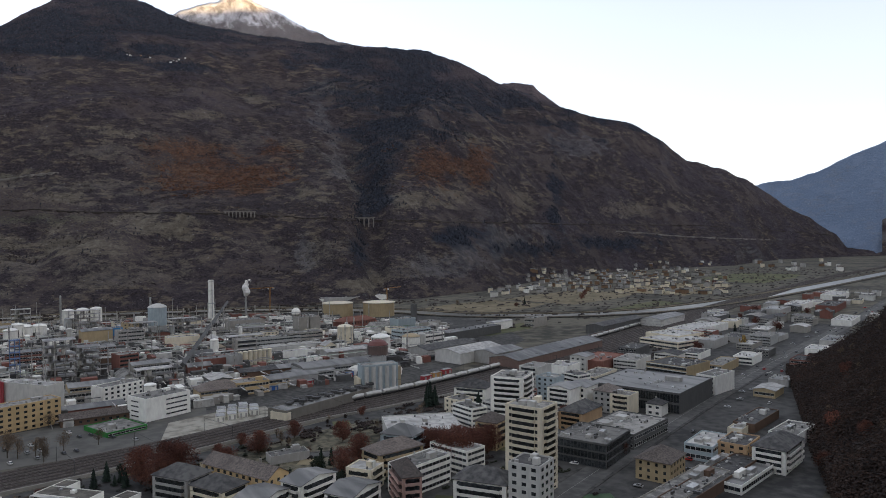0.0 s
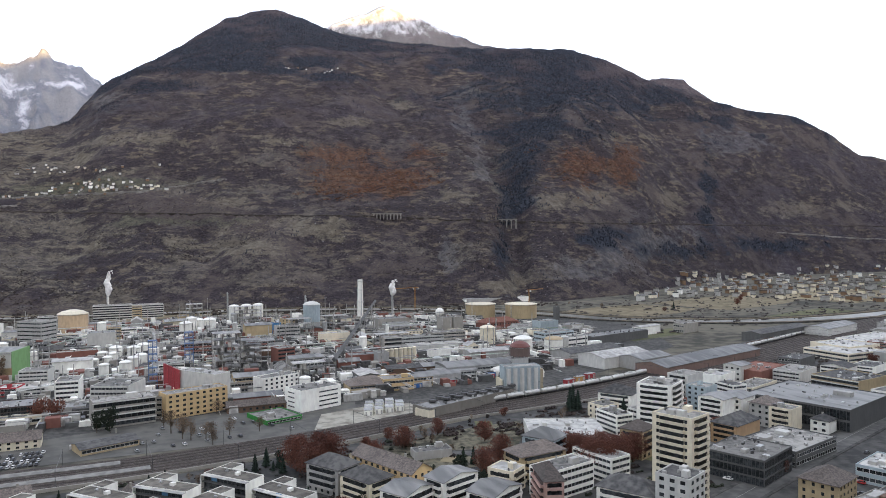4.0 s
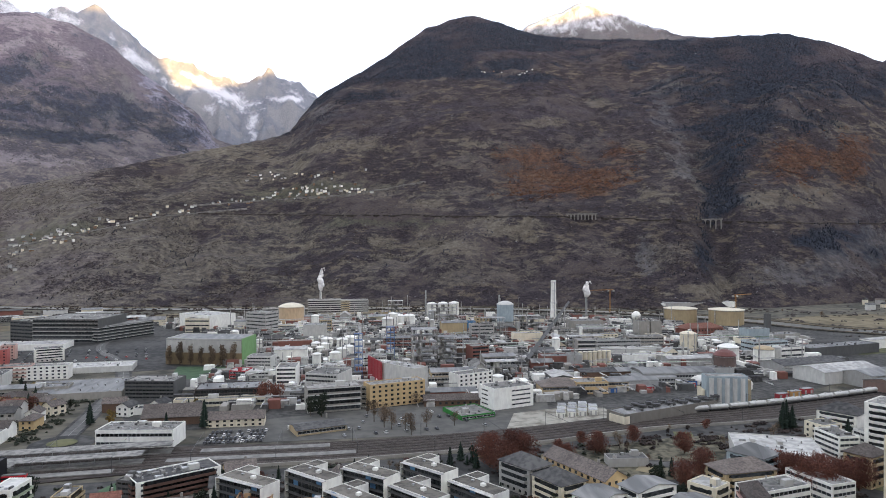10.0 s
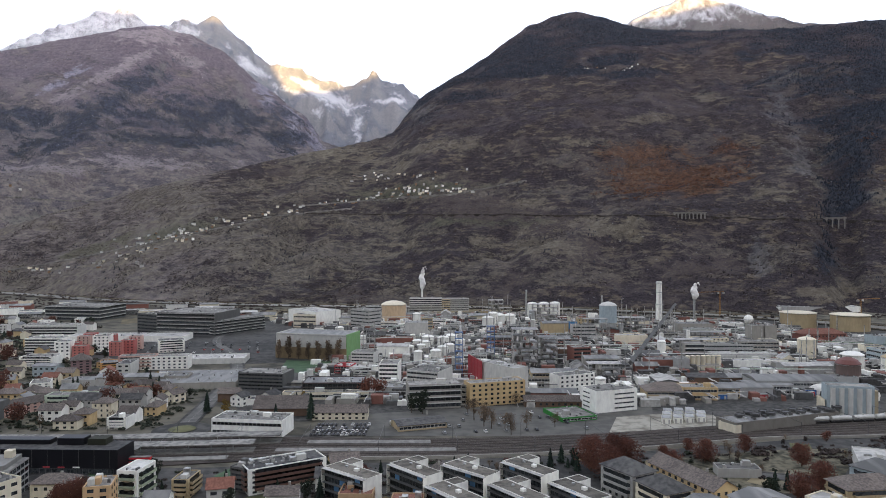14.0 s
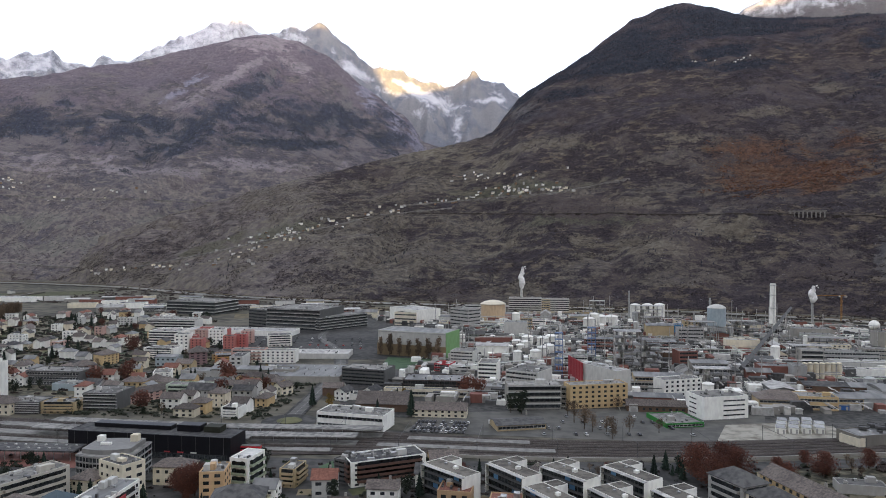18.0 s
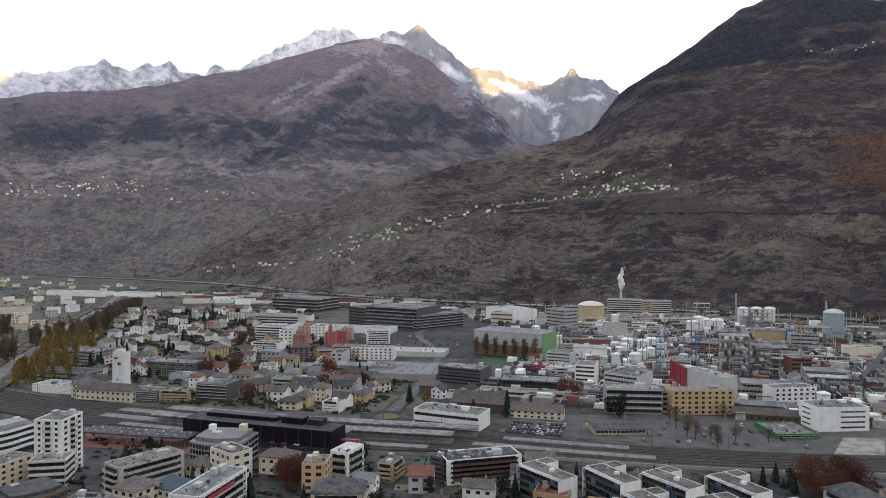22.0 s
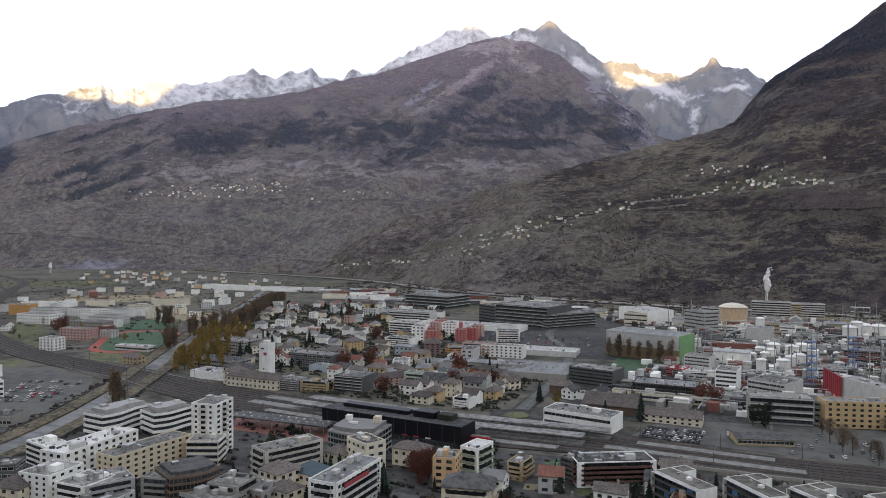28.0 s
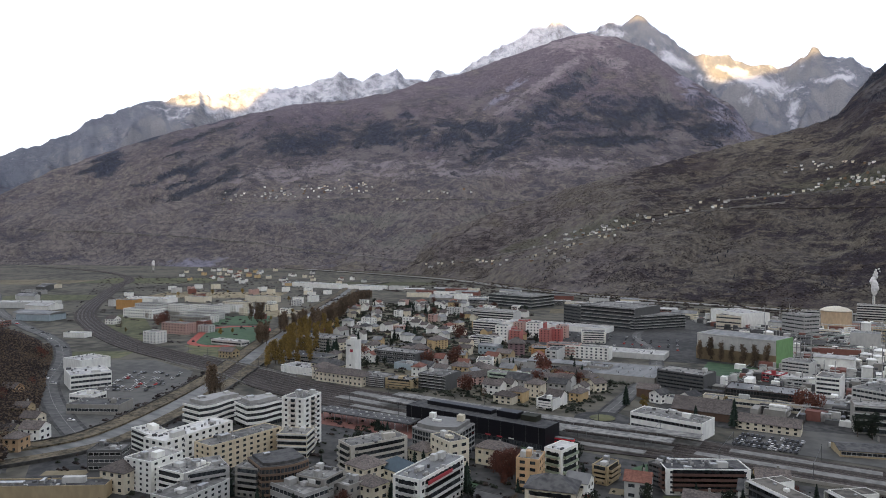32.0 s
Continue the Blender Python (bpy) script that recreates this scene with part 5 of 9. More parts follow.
def silo_tower(x, y, rot, w, d, h):
    SPOTS.append((x, y, 8, 8))
    w, d, h = w * 0.66, d * 0.7, h * 1.3
    e = thing("silo_tower", x, y, rot, 0, "tall plain white grain silo tower", "silo")
    piece("wall", tray_mesh(w, d, h, paint(WHITE)), e)
    piece("roof", box_mesh(w - 0.72, d - 0.72, 0.12, M_GRAVEL), e, (0, 0, h - 0.598))
    piece("roof_unit", box_mesh(4, 4, 2.4, paint(WHITE)), e, (0, 0, h - 0.478))
    piece("vent", box_mesh(3.0, 0.4, 1.2, M_FRAMEDARK), e, (-1, -d / 2 - 0.1, h - 4.5))
    piece("sign", box_mesh(2.6, 0.3, 2.2, paint(RED)), e, (1.2, -d / 2 - 0.1, h - 9))
    for k in range(3):
        piece("window", window_mesh(1.2, 1.2, M_FRAMEDARK), e, (0, -d / 2 - 0.03, 2 + k * 4.2))


def red_wall(x, y, rot, w, d, h):
    e = thing("facade_screen", x, y, rot, 0, "crimson metal facade screen on the process building", "facade")
    piece("panel", box_mesh(w, 0.5, h, paint(RED, 0.5, 0.2)), e)
    n = 9
    for i in range(n):
        piece("rib", box_mesh(0.3, 0.2, h - 0.5, paint((0.3, 0.03, 0.04))), e, (-w / 2 + (i + 0.5) * w / n, -0.34, 0))


def hall(x, y, rot, w, d, h):
    SPOTS.append((x, y, w * 0.5, d * 0.5))
    e = thing("storage_hall", x, y, rot, 0, "long pale hall with a tan lower wall and green end", "warehouse")
    piece("wall", tray_mesh(w, d, h, paint(PALE, 0.5, 0.2)), e)
    piece("roof", box_mesh(w - 0.72, d - 0.72, 0.12, M_METALROOF), e, (0, 0, h - 0.598))
    piece("plinth", box_mesh(w + 1.0, 0.6, h * 0.46, paint((0.26, 0.2, 0.12))), e, (0, -d / 2 - 0.31, 0), "tan lower wall")
    piece("end_wall", box_mesh(0.6, d, h + 0.2, paint((0.2, 0.36, 0.16))), e, (w / 2 + 0.31, 0, 0), "green end wall")
    piece("gutter", box_mesh(w + 0.6, 0.5, 0.5, M_METAL), e, (0, -d / 2 - 0.26, h - 1.4))
    a = math.radians(rot)
    for i in range(7):
        u, v = -w / 2 + (i + 0.5) * w / 7, -d / 2 - 5
        tree("brownpoplar", x + u * math.cos(a) - v * math.sin(a), y + u * math.sin(a) + v * math.cos(a), 1.08, 0, "poplars before the long hall")


def tank(x, y, r, h, colour, lid="dome", lidcol=None, label="", legs=False):
    """A storage tank: shell, lid, rim, stair and pipe."""
    SPOTS.append((x, y, r, r))
    e = thing("storage_tank", x, y, rng.uniform(0, 360), 0, label or "%s cylindrical storage tank in the chemical works" % NAMES.get(colour, "pale"), "tank")
    z0 = 2.5 if legs else 0
    m = paint(colour, 0.5, 0.15)
    piece("shell", tube_mesh(r, h, m, 28), e, (0, 0, z0))
    piece("lid", tube_mesh(r * 1.02, 0.3, paint(lidcol or colour, 0.5, 0.15), 28, r * (0.3 if lid == "dome" else 0.08 if lid == "low" else 0.55)), e, (0, 0, z0 + h + 0.004))
    piece("rim", tube_mesh(r * 1.035, 0.25, M_METAL, 28), e, (0, 0, z0 + h - 0.6))
    piece("stair", box_mesh(0.9, 0.9, h, M_PIPE), e, (r + 0.46, 0, 0))
    if legs:
        for i in range(4):
            piece("leg", tube_mesh(0.25, 2.6, M_METAL, 6), e, (r * 0.7 * math.cos(i * 1.571 + 0.4), r * 0.7 * math.sin(i * 1.571 + 0.4), 0))
    return e


def chimney(x, y, r, h, colour, steam=0.0, label="tall white industrial chimney with platforms"):
    SPOTS.append((x, y, 4, 4))
    e = thing("chimney", x, y, 0, 0, label, "chimney")
    piece("base", box_mesh(r * 3, r * 3, 5, paint(CONC)), e)
    piece("stack", tube_mesh(r, h, paint(colour), 18, 0, r * 0.8), e, (0, 0, 0.5))
    for k in (0.45, 0.75, 0.97):
        piece("platform", tube_mesh(r * 1.12, 0.4, M_METAL, 14), e, (0, 0, h * k))
    piece("ladder", box_mesh(0.7, 0.4, h - 1, M_METAL), e, (0, -r - 0.25, 0.5))
    if steam:
        s = thing("steam_plume", x, y, 0, h + 0.6, "white steam plume that drifts from a stack", "steam", kind="stuff")
        v, f = [], []
        q = random.Random(3)
        for i in range(70):
            k = i / 70
            c = Vector((k * k * steam * 0.05 + q.gauss(0, 0.6 + 1.5 * k) + math.sin(k * 9) * 0.9, q.gauss(0, 0.6 + k), k * steam))
            rad = q.uniform(0.7, 1.9) * (0.6 + 1.4 * math.sin(math.pi * min(1, k + 0.15)))
            b = len(v)
            for lat in range(1, 4):
                for lon in range(6):
                    u, w = math.pi * lat / 4, 6.2832 * lon / 6
                    v.append((c.x + rad * math.sin(u) * math.cos(w), c.y + rad * math.sin(u) * math.sin(w), c.z + rad * 1.3 * math.cos(u)))
            f += [(b + a * 6 + o, b + a * 6 + (o + 1) % 6, b + a * 6 + 6 + (o + 1) % 6, b + a * 6 + 6 + o) for a in range(2) for o in range(6)]
            f += [tuple(b + o for o in range(5, -1, -1)), tuple(b + 12 + o for o in range(6))]
        piece("puffs", np_mesh("puffs", v, f, M_STEAM, True), s)
    return e


def rack(x, y, rot, w, d, h, levels, material, label, pipes=True):
    """An open steel process frame with floors, vessels and pipes."""
    SPOTS.append((x, y, w * 0.5, d * 0.5))
    e = thing("process_plant", x, y, rot, 0, label, "steel frame")
    nx, ny = max(2, round(w / 7)), max(2, round(d / 7))
    for i in range(nx + 1):
        for j in range(ny + 1):
            if i in (0, nx) or j in (0, ny):
                piece("column", box_mesh(0.4, 0.4, h, material), e, (-w / 2 + w * i / nx, -d / 2 + d * j / ny, 0))
    for k in range(1, levels + 1):
        piece("deck", box_mesh(w + 0.6, d + 0.6, 0.3, material), e, (0, 0, h * k / levels - 0.15))
        if pipes:
            for i in range(3):
                r = rng.uniform(0.7, 1.8)
                piece("vessel", tube_mesh(round(r, 1), round(h / levels * 0.7, 1), rng.choice((M_METAL, M_PIPE, paint(PALE, 0.4, 0.3))), 12, 0.8), e, (rng.uniform(-0.38, 0.38) * w, rng.uniform(-0.38, 0.38) * d, h * (k - 1) / levels + 0.16))
    return e


def pipe_bridge(x0, y0, x1, y1, z=6.0, n=4):
    """A trestle that carries pipes across the works."""
    a, b = Vector((x0, y0, 0)), Vector((x1, y1, 0))
    length = (b - a).length
    e = thing("pipe_bridge", x0, y0, math.degrees(math.atan2(y1 - y0, x1 - x0)), 0, "steel trestle that carries grey pipes between plants", "pipework")
    for i in range(n):
        piece("pipe", bar_mesh((0, -1.2 + 0.8 * i, z + 0.7), (length, -1.2 + 0.8 * i, z + 0.7), 0.28, rng.choice((M_PIPE, M_METAL, paint(PALE, 0.4, 0.3), paint((0.2, 0.3, 0.2))))), e)
    for i in range(int(length / 40) + 1):
        u = min(length, i * 40)
        v = [(q, y, h) for q in (-0.15, 0.15) for y, h in ((-1.8, 0), (-1.5, 0), (-1.5, z), (1.5, z), (1.5, 0), (1.8, 0), (1.8, z + 0.4), (-1.8, z + 0.4))]
        f = [tuple(range(8)), tuple(range(15, 7, -1))] + [(i, i + 8, 8 + (i + 1) % 8, (i + 1) % 8) for i in range(8)]
        piece("trestle", np_mesh("trestle", v, f, M_PIPE), e, (u, 0, 0))
    return e


def container(x, y, rot, w, d, h, colour, group="containers in the yard"):
    e = thing("site_container", x, y, rot, 0, "%s steel site container in the works yard" % NAMES.get(colour, "blue"), "container", group)
    m = paint(colour, 0.5, 0.1)
    piece("body", box_mesh(w, d, h, m), e)
    for s in (-0.3, 0.3):
        piece("door", box_mesh(w * 0.2, 0.1, h * 0.75, paint(GREY)), e, (s * w, -d / 2 - 0.06, 0.1))
    piece("roof_rim", box_mesh(w + 0.2, d + 0.2, 0.2, M_METAL), e, (0, 0, h + 0.003))
    return e


tank(470, 890, 21, 19, TAN, "low", label="large tan storage tank with a pale domed lid", lidcol=CREAM)
tank(520, 862, 22, 19, TAN, "low", label="large tan storage tank with a pale domed lid", lidcol=CREAM)
tank(359, 664, 8, 17, CREAM)
tank(328, 546, 9, 15, (0.16, 0.12, 0.11), "cone", (0.17, 0.07, 0.06), "dark round store with a conical red-brown roof")
tank(353, 582, 9, 16, WHITE)
tank(393, 590, 9, 12, WHITE, lidcol=TAN)
tank(-46, 984, 17, 22, (0.55, 0.42, 0.28), lidcol=CREAM, label="round salmon-coloured storage tank with a pale lid")
for x, y, r, h in ((-17, 704, 4, 6), (-6, 705, 4, 7), (1, 758, 6, 8), (17, 743, 6, 9), (8, 650, 5, 10), (15, 679, 5, 9), (-10, 735, 5, 7), (26, 760, 6, 9), (34, 735, 5, 8), (22, 700, 5, 8), (76, 885, 7, 14), (92, 915, 8, 14), (84, 900, 6, 18), (108, 930, 8, 12)):
    tank(x, y, r, h, WHITE)
for i in range(3):
    tank(150 + i * 17, 1010 + i * 4, 7, 20, WHITE)
for i in range(7):
    tank(222 + i * 4.6, 600 + i * 0.5, 2, 12, CREAM, label="slim cream-coloured upright tank in a row")
sph = thing("gas_sphere", 410, 897, 0, 0, "white spherical gas tank on steel legs", "tank")
bm = bmesh.new()
bmesh.ops.create_icosphere(bm, subdivisions=3, radius=6)
me = bpy.data.meshes.new("sphere")
bm.to_mesh(me)
me.materials.append(paint(WHITE))
piece("shell", me, sph, (0, 0, 9.5))
for i in range(6):
    piece("leg", tube_mesh(0.35, 9.5, M_METAL, 6), sph, (5.6 * math.cos(i * 1.047), 5.6 * math.sin(i * 1.047), 0))
piece("ring", tube_mesh(6.15, 0.5, M_METAL, 24), sph, (0, 0, 9.2))
bv = thing("process_vessel", 213, 832, 0, 0, "pale blue upright vessel with a domed top", "vessel")
piece("shell", tube_mesh(10, 20, paint(BLUEG), 24), bv, (0, 0, 14))
piece("lid", tube_mesh(10.2, 0.3, paint(PALE), 24, 4), bv, (0, 0, 34.004))
piece("base", box_mesh(16, 16, 14, paint(STEEL)), bv)
chimney(309, 940, 4.2, 55, WHITE)
chimney(364, 960, 1.6, 30, STEEL, 22, "slim steel stack that gives off steam")
chimney(-8, 1134, 1.8, 32, WHITE, 36, "pale boiler stack that gives off a steam plume")
chimney(140, 1000, 1.2, 40, STEEL)
chimney(215, 870, 1.2, 42, STEEL)
chimney(-1860, 1360, 2.5, 14, WHITE, 20, "distant works chimney that gives off steam")
rack(85, 618, -3, 22, 16, 34, 6, M_PIPE, "dark steel process tower crowded with vessels and pipes")
rack(108, 640, -3, 18, 16, 24, 5, M_PIPE, "dark steel process frame with vessels and pipes")
rack(26, 580, -3, 6, 6, 36, 7, paint((0.1, 0.16, 0.3)), "slender blue steel column frame", False)
rack(60, 668, -3, 7, 7, 30, 6, paint((0.1, 0.16, 0.3)), "slender blue steel column frame", False)
rack(245, 850, -3, 30, 14, 18, 4, M_PIPE, "steel pipe frame with process vessels")
rack(190, 800, -3, 26, 14, 22, 4, M_PIPE, "steel pipe frame with process vessels")
rack(160, 960, -3, 34, 12, 24, 5, M_PIPE, "steel pipe frame with slim columns")
rack(95, 980, -3, 20, 12, 28, 5, M_PIPE, "steel pipe frame with slim columns")
rack(140, 560, -3, 26, 12, 14, 3, M_PIPE, "low steel pipe frame with vessels")
rack(260, 690, -3, 36, 12, 14, 3, M_PIPE, "low steel pipe frame with vessels")
rack(300, 760, -3, 40, 12, 12, 3, M_PIPE, "low steel pipe frame with vessels")
for p in ((-60, 560, 60, 640), (60, 640, 280, 720), (110, 700, 330, 690), (-100, 760, 60, 790), (-80, 860, 140, 860), (60, 790, 250, 790), (200, 640, 340, 630), (-120, 930, 100, 960), (290, 800, 440, 760), (150, 880, 160, 1000), (30, 600, 40, 860), (330, 830, 470, 790),
          (-60, 800, 20, 960), (380, 720, 470, 680), (230, 560, 320, 555)):
    pipe_bridge(*p, z=rng.uniform(5.5, 9))
# inclined conveyor gallery over the works road
cv = thing("conveyor_gallery", 0, 0, 0, 0, "long dark conveyor gallery on trestles", "conveyor")
pa, pb = Vector((173, 600, 7)), Vector((366, 1040, 16))
for i in range(14):
    a, b = pa.lerp(pb, i / 14), pa.lerp(pb, (i + 0.97) / 14)
    piece("gallery", bar_mesh(a, b, 2.2, paint(DGREY), 4), cv)
    for s in (-1.6, 1.6):
        piece("trestle", tube_mesh(0.25, round(a.z - 1.2, 1), M_PIPE, 6), cv, (a.x + s, a.y - s * 0.4, 0))
# ribbed silo block beside the tracks
sb = thing("silo_block", 266, 443, -14, 0, "pale blue block of ribbed grain silos", "silo")
piece("wall", tray_mesh(27, 12, 20, paint(BLUEG)), sb)
piece("roof", box_mesh(26.2, 11.2, 0.12, M_GRAVEL), sb, (0, 0, 19.4))
for i in range(5):
    piece("silo_cell", tube_mesh(1.5, 18.8, paint(PALE), 16), sb, (-10.2 + i * 5.1, -6.0, 0))
piece("stair_tower", box_mesh(3, 6, 17, paint((0.42, 0.36, 0.25))), sb, (15.1, 0, 0))
for i in range(5):
    piece("side_tank", tube_mesh(1.1, 11, paint(CREAM), 12), sb, (-15.5, -5 + i * 2.5, 0))
for i, c in enumerate((RED, ORANGE, RED)):
    container(315 + i * 14, 452 + i * 6, 12, 9, 4, 3.6, c, "bins beside the silo block")
for i in range(4):
    for j in range(3):
        if (i, j) != (3, 2):
            container(146 + i * 7.5 + j * 3.5, 430 + j * 9 + i * 1.0, -14, 5.0, 7.5, 3.4, WHITE)
for i in range(9):
    container(206 + i * 9 + (i % 2) * 2, 492 + (i % 3) * 7, -4 + (i % 4) * 3, 7 + (i % 3) * 2, 3, 3.2, ((0.05, 0.14, 0.4), WHITE, WHITE, RED)[i % 4], "lorry bodies in the yard")
tent = thing("tunnel_tent", 292, 500, -52, 0, "long white barrel-roofed storage tent", "tent")
piece("wall", box_mesh(52, 13, 3, paint(WHITE)), tent)
barrel(tent, 52, 13, 3.01, 4.2, paint(WHITE))
# round fans on the cooling hall
fans = thing("roof_fans", 0, 0, 0, 0, "dark round cooling fans on a long roof", "fan")
for i in range(14):
    u = i / 13
    piece("fan", tube_mesh(3.0, 1.3, M_FRAMEDARK, 18), fans, (186 + 66 * u + (i % 2) * 3, 418 + 12 * u + (i % 2) * 6, 6.8))
# canopy of the bus station
bus = thing("bus_station", -258, 334, 3, 0, "dark bus station canopy with round skylights", "canopy")
piece("canopy", box_mesh(66, 13, 0.8, M_ROOFDARK), bus, (0, 0, 5))
for i in range(24):
    piece("skylight", tube_mesh(0.7, 0.4, M_ROOFPALE, 10, 0.3), bus, (-30 + (i // 2) * 5.4, -3 + (i % 2) * 6, 5.79))
for i in range(8):
    for s in (-4, 4):
        piece("post", tube_mesh(0.2, 5.1, M_METAL, 8), bus, (-30 + i * 8.6, s, 0))
sheet("pavement_bus", [(-300, 318), (-215, 322), (-215, 345), (-300, 345)], 0.11, paint((0.2, 0.09, 0.07)), "reddish paving of the bus station", "pavement")


def tower_crane(x, y, rot, h, jib):
    e = thing("tower_crane", x, y, rot, 0, "yellow lattice tower crane over the works", "crane")
    m = paint((0.34, 0.17, 0.03), 0.5)
    for s in ((-0.7, -0.7), (0.7, -0.7), (0.7, 0.7), (-0.7, 0.7)):
        piece("mast_leg", box_mesh(0.22, 0.22, h, m), e, (*s, 0))
    for k in range(int(h / 3)):
        piece("brace", box_mesh(1.6, 1.6, 0.12, m), e, (0, 0, k * 3 + 1.5))
    piece("jib", box_mesh(jib, 0.6, 0.6, m), e, (jib * 0.36, 0, h))
    piece("counterweight", box_mesh(3, 2, 2.5, paint(CONC)), e, (-jib * 0.13, 0, h - 2.6))
    piece("cab", box_mesh(1.8, 1.8, 2.2, paint(PALE)), e, (1.4, -1.5, h - 2.3))


tower_crane(560, 905, 20, 34, 40)
tower_crane(420, 1010, -170, 36, 46)


# ---- trains ----
def wagon(kind, x, y, rot, group):
    if kind == "tank":
        e = thing("tank_wagon", x, y, rot, 0.8, "white railway tank wagon on the siding", "wagon", group)
        m = paint(PALE, 0.45, 0.1)
        piece("tank", bar_mesh((-6.6, 0, 2.5), (6.6, 0, 2.5), 1.45, m, 14), e)
        piece("dome", tube_mesh(0.6, 0.6, m, 10), e, (0, 0, 3.9))
        piece("underframe", box_mesh(14.2, 2.4, 0.4, M_FRAMEDARK), e, (0, 0, 0.85))
        piece("walkway", box_mesh(6, 0.6, 0.15, M_METAL), e, (0, 0.8, 3.9))
    else:
        red = kind == "red"
        e = thing("rail_coach", x, y, rot, 0.8, "red regional train coach with dark windows" if red else "dark covered freight wagon on the siding", "train", group)
        piece("body", box_mesh(17.5, 2.9, 2.9, paint((0.5, 0.02, 0.03), 0.4) if red else paint(BROWN)), e, (0, 0, 0.9))
        piece("roof", box_mesh(17.3, 2.5, 0.35, M_METALROOF if red else M_ROOFDARK), e, (0, 0, 3.803))
        if red:
            for s in (-1.47, 1.47):
                piece("window_band", box_mesh(15.5, 0.06, 0.9, M_GLASS), e, (0, s, 2.2))
        piece("underframe", box_mesh(16, 2.2, 0.4, M_FRAMEDARK), e, (0, 0, 0.48))
    piece("bogie_frame", box_mesh(13, 2.0, 0.6, M_TYRE), e, (0, 0, -0.1))
    return e


def train(kind, x0, off, n, pitch, group):
    line = shifted(RAIL, off)
    i = int(np.argmin(abs(line[:, 0] - x0)))
    p = Vector(line[i])
    for k in range(n):
        while (Vector(line[i]) - p).length < pitch and i < len(line) - 2:
            i += 1
        q = p + (Vector(line[i]) - p).normalized() * pitch
        c, d = (p + q) / 2, q - p
        wagon(kind, c.x, c.y, math.degrees(math.atan2(d.y, d.x)), group)
        p = q


train("tank", 190, 12.5, 14, 15.2, "tank wagons on the siding")
train("tank", 520, 23.5, 16, 15.2, "tank wagons in the yard")
train("red", -192, -24.5, 3, 18.4, "coaches at the station")
train("freight", 470, 28.2, 14, 18.2, "freight wagons in the yard")

# ---- buildings with a known place: works, offices, town ----
building(216, 229, -72, 17.9, 15.0, 38.0, CREAM, 13, "punch", bal=2, name="apartment_tower", units=3, fill=0.3, bay=4.6)
building(270, 302, -60, 18.8, 20.0, 33.0, WHITE, 11, "punch", bal=3, name="apartment_tower", units=4, fill=0.5, bay=4.6)
building(295, 368, -60, 21.9, 16.0, 12.0, WHITE, 4, "punch", "hip", M_ROOFDARK, bal=3, name="apartment_house")
building(275, 358, -78, 12.8, 14.0, 9.0, CREAM, 3, "punch", name="apartment_house", dark=True)
building(243, 288, -69, 12.4, 14.0, 14.0, TAN, 4, "punch", "hip", bal=3, name="apartment_house")
building(223, 324, -25, 40.8, 42.0, 8.0, PALE, 2, "none", rm=M_ROOFPALE, name="sports_hall", units=3)
building(193, 298, -61, 17.5, 14.0, 14.0, BLUEG, 4, "punch", "hip", M_METALROOF, bal=4, name="apartment_house")
building(161, 246, -19, 8.0, 20.0, 15.0, PINK, 5, "punch", "hip", bal=3, name="apartment_house")
building(187, 226, -60, 22.8, 15.0, 12.0, WHITE, 4, "punch", "hip", M_ROOFDARK, bal=4, name="apartment_house")
building(196, 208, -68, 13.5, 14.0, 22.0, PALE, 7, "punch", bal=0, rm=M_ROOFDARK, name="apartment_tower")
building(272, 244, 19, 32.4, 28.0, 12.0, DGREY, 3, "glass", name="office_building", dark=True, units=4)
building(314, 257, 13, 43.0, 30.0, 8.0, DGREY, 2, "band", name="office_building", units=3)
building(399, 305, 15, 61.6, 62.0, 13.0, DGREY, 2, "glass", rm=M_METALROOF, name="exhibition_hall", units=6)
building(456, 293, 7, 29.5, 14.0, 13.0, WHITE, 4, "punch", bal=2, name="apartment_house")
building(484, 344, 7, 38.4, 34.0, 11.0, TAN, 3, "stripe", name="office_building", rm=M_ROOFDARK)
building(368, 277, 16, 11, 10, 7, WHITE, 2, "punch", "hip", M_ROOFDARK, name="villa")
building(610, 438, 0, 51.7, 45.0, 8.0, CREAM, 2, "band", rm=M_ROOFPALE, name="warehouse")
building(637, 457, -0, 44.3, 40.0, 9.0, CREAM, 2, "none", rm=M_ROOFPALE, name="warehouse")
building(713, 480, 9, 92.2, 30.0, 8.0, WHITE, 2, "none", rm=M_ROOFPALE, name="warehouse")
building(532, 336, 16, 46, 14, 7, TAN, 2, "band", name="shop")
building(579, 341, 16, 30, 16, 7, WHITE, 2, "band", rm=M_ROOFPALE, name="shop")
building(626, 352, 16, 26, 14, 6, DGREY, 2, "band", name="shop")
building(695, 391, 16, 34, 20, 9, STEEL, 3, "band", name="office_building")
building(688, 418, 16, 36, 20, 6, GREY, 2, "none", rm=M_ROOFDARK, name="warehouse")
building(858, 552, 16, 40, 24, 7, GREY, 2, "none", rm=M_METALROOF, name="warehouse")
building(969, 528, 16, 60, 26, 8, GREY, 2, "none", rm=M_METALROOF, name="warehouse")
building(1058, 541, 16, 70, 26, 9, WHITE, 2, "band", rm=M_ROOFPALE, name="warehouse")
building(1076, 503, 16, 90, 26, 9, BRICK, 2, "none", rm=M_ROOFDARK, name="warehouse")
building(1263, 584, 16, 90, 30, 9, WHITE, 2, "none", rm=M_ROOFPALE, name="warehouse")
building(924, 414, 16, 70, 22, 7, WHITE, 2, "none", rm=M_ROOFPALE, name="warehouse")
building(462, 405, 18, 46, 24, 9, BRICK, 2, "none", rm=M_TILERED, name="warehouse")
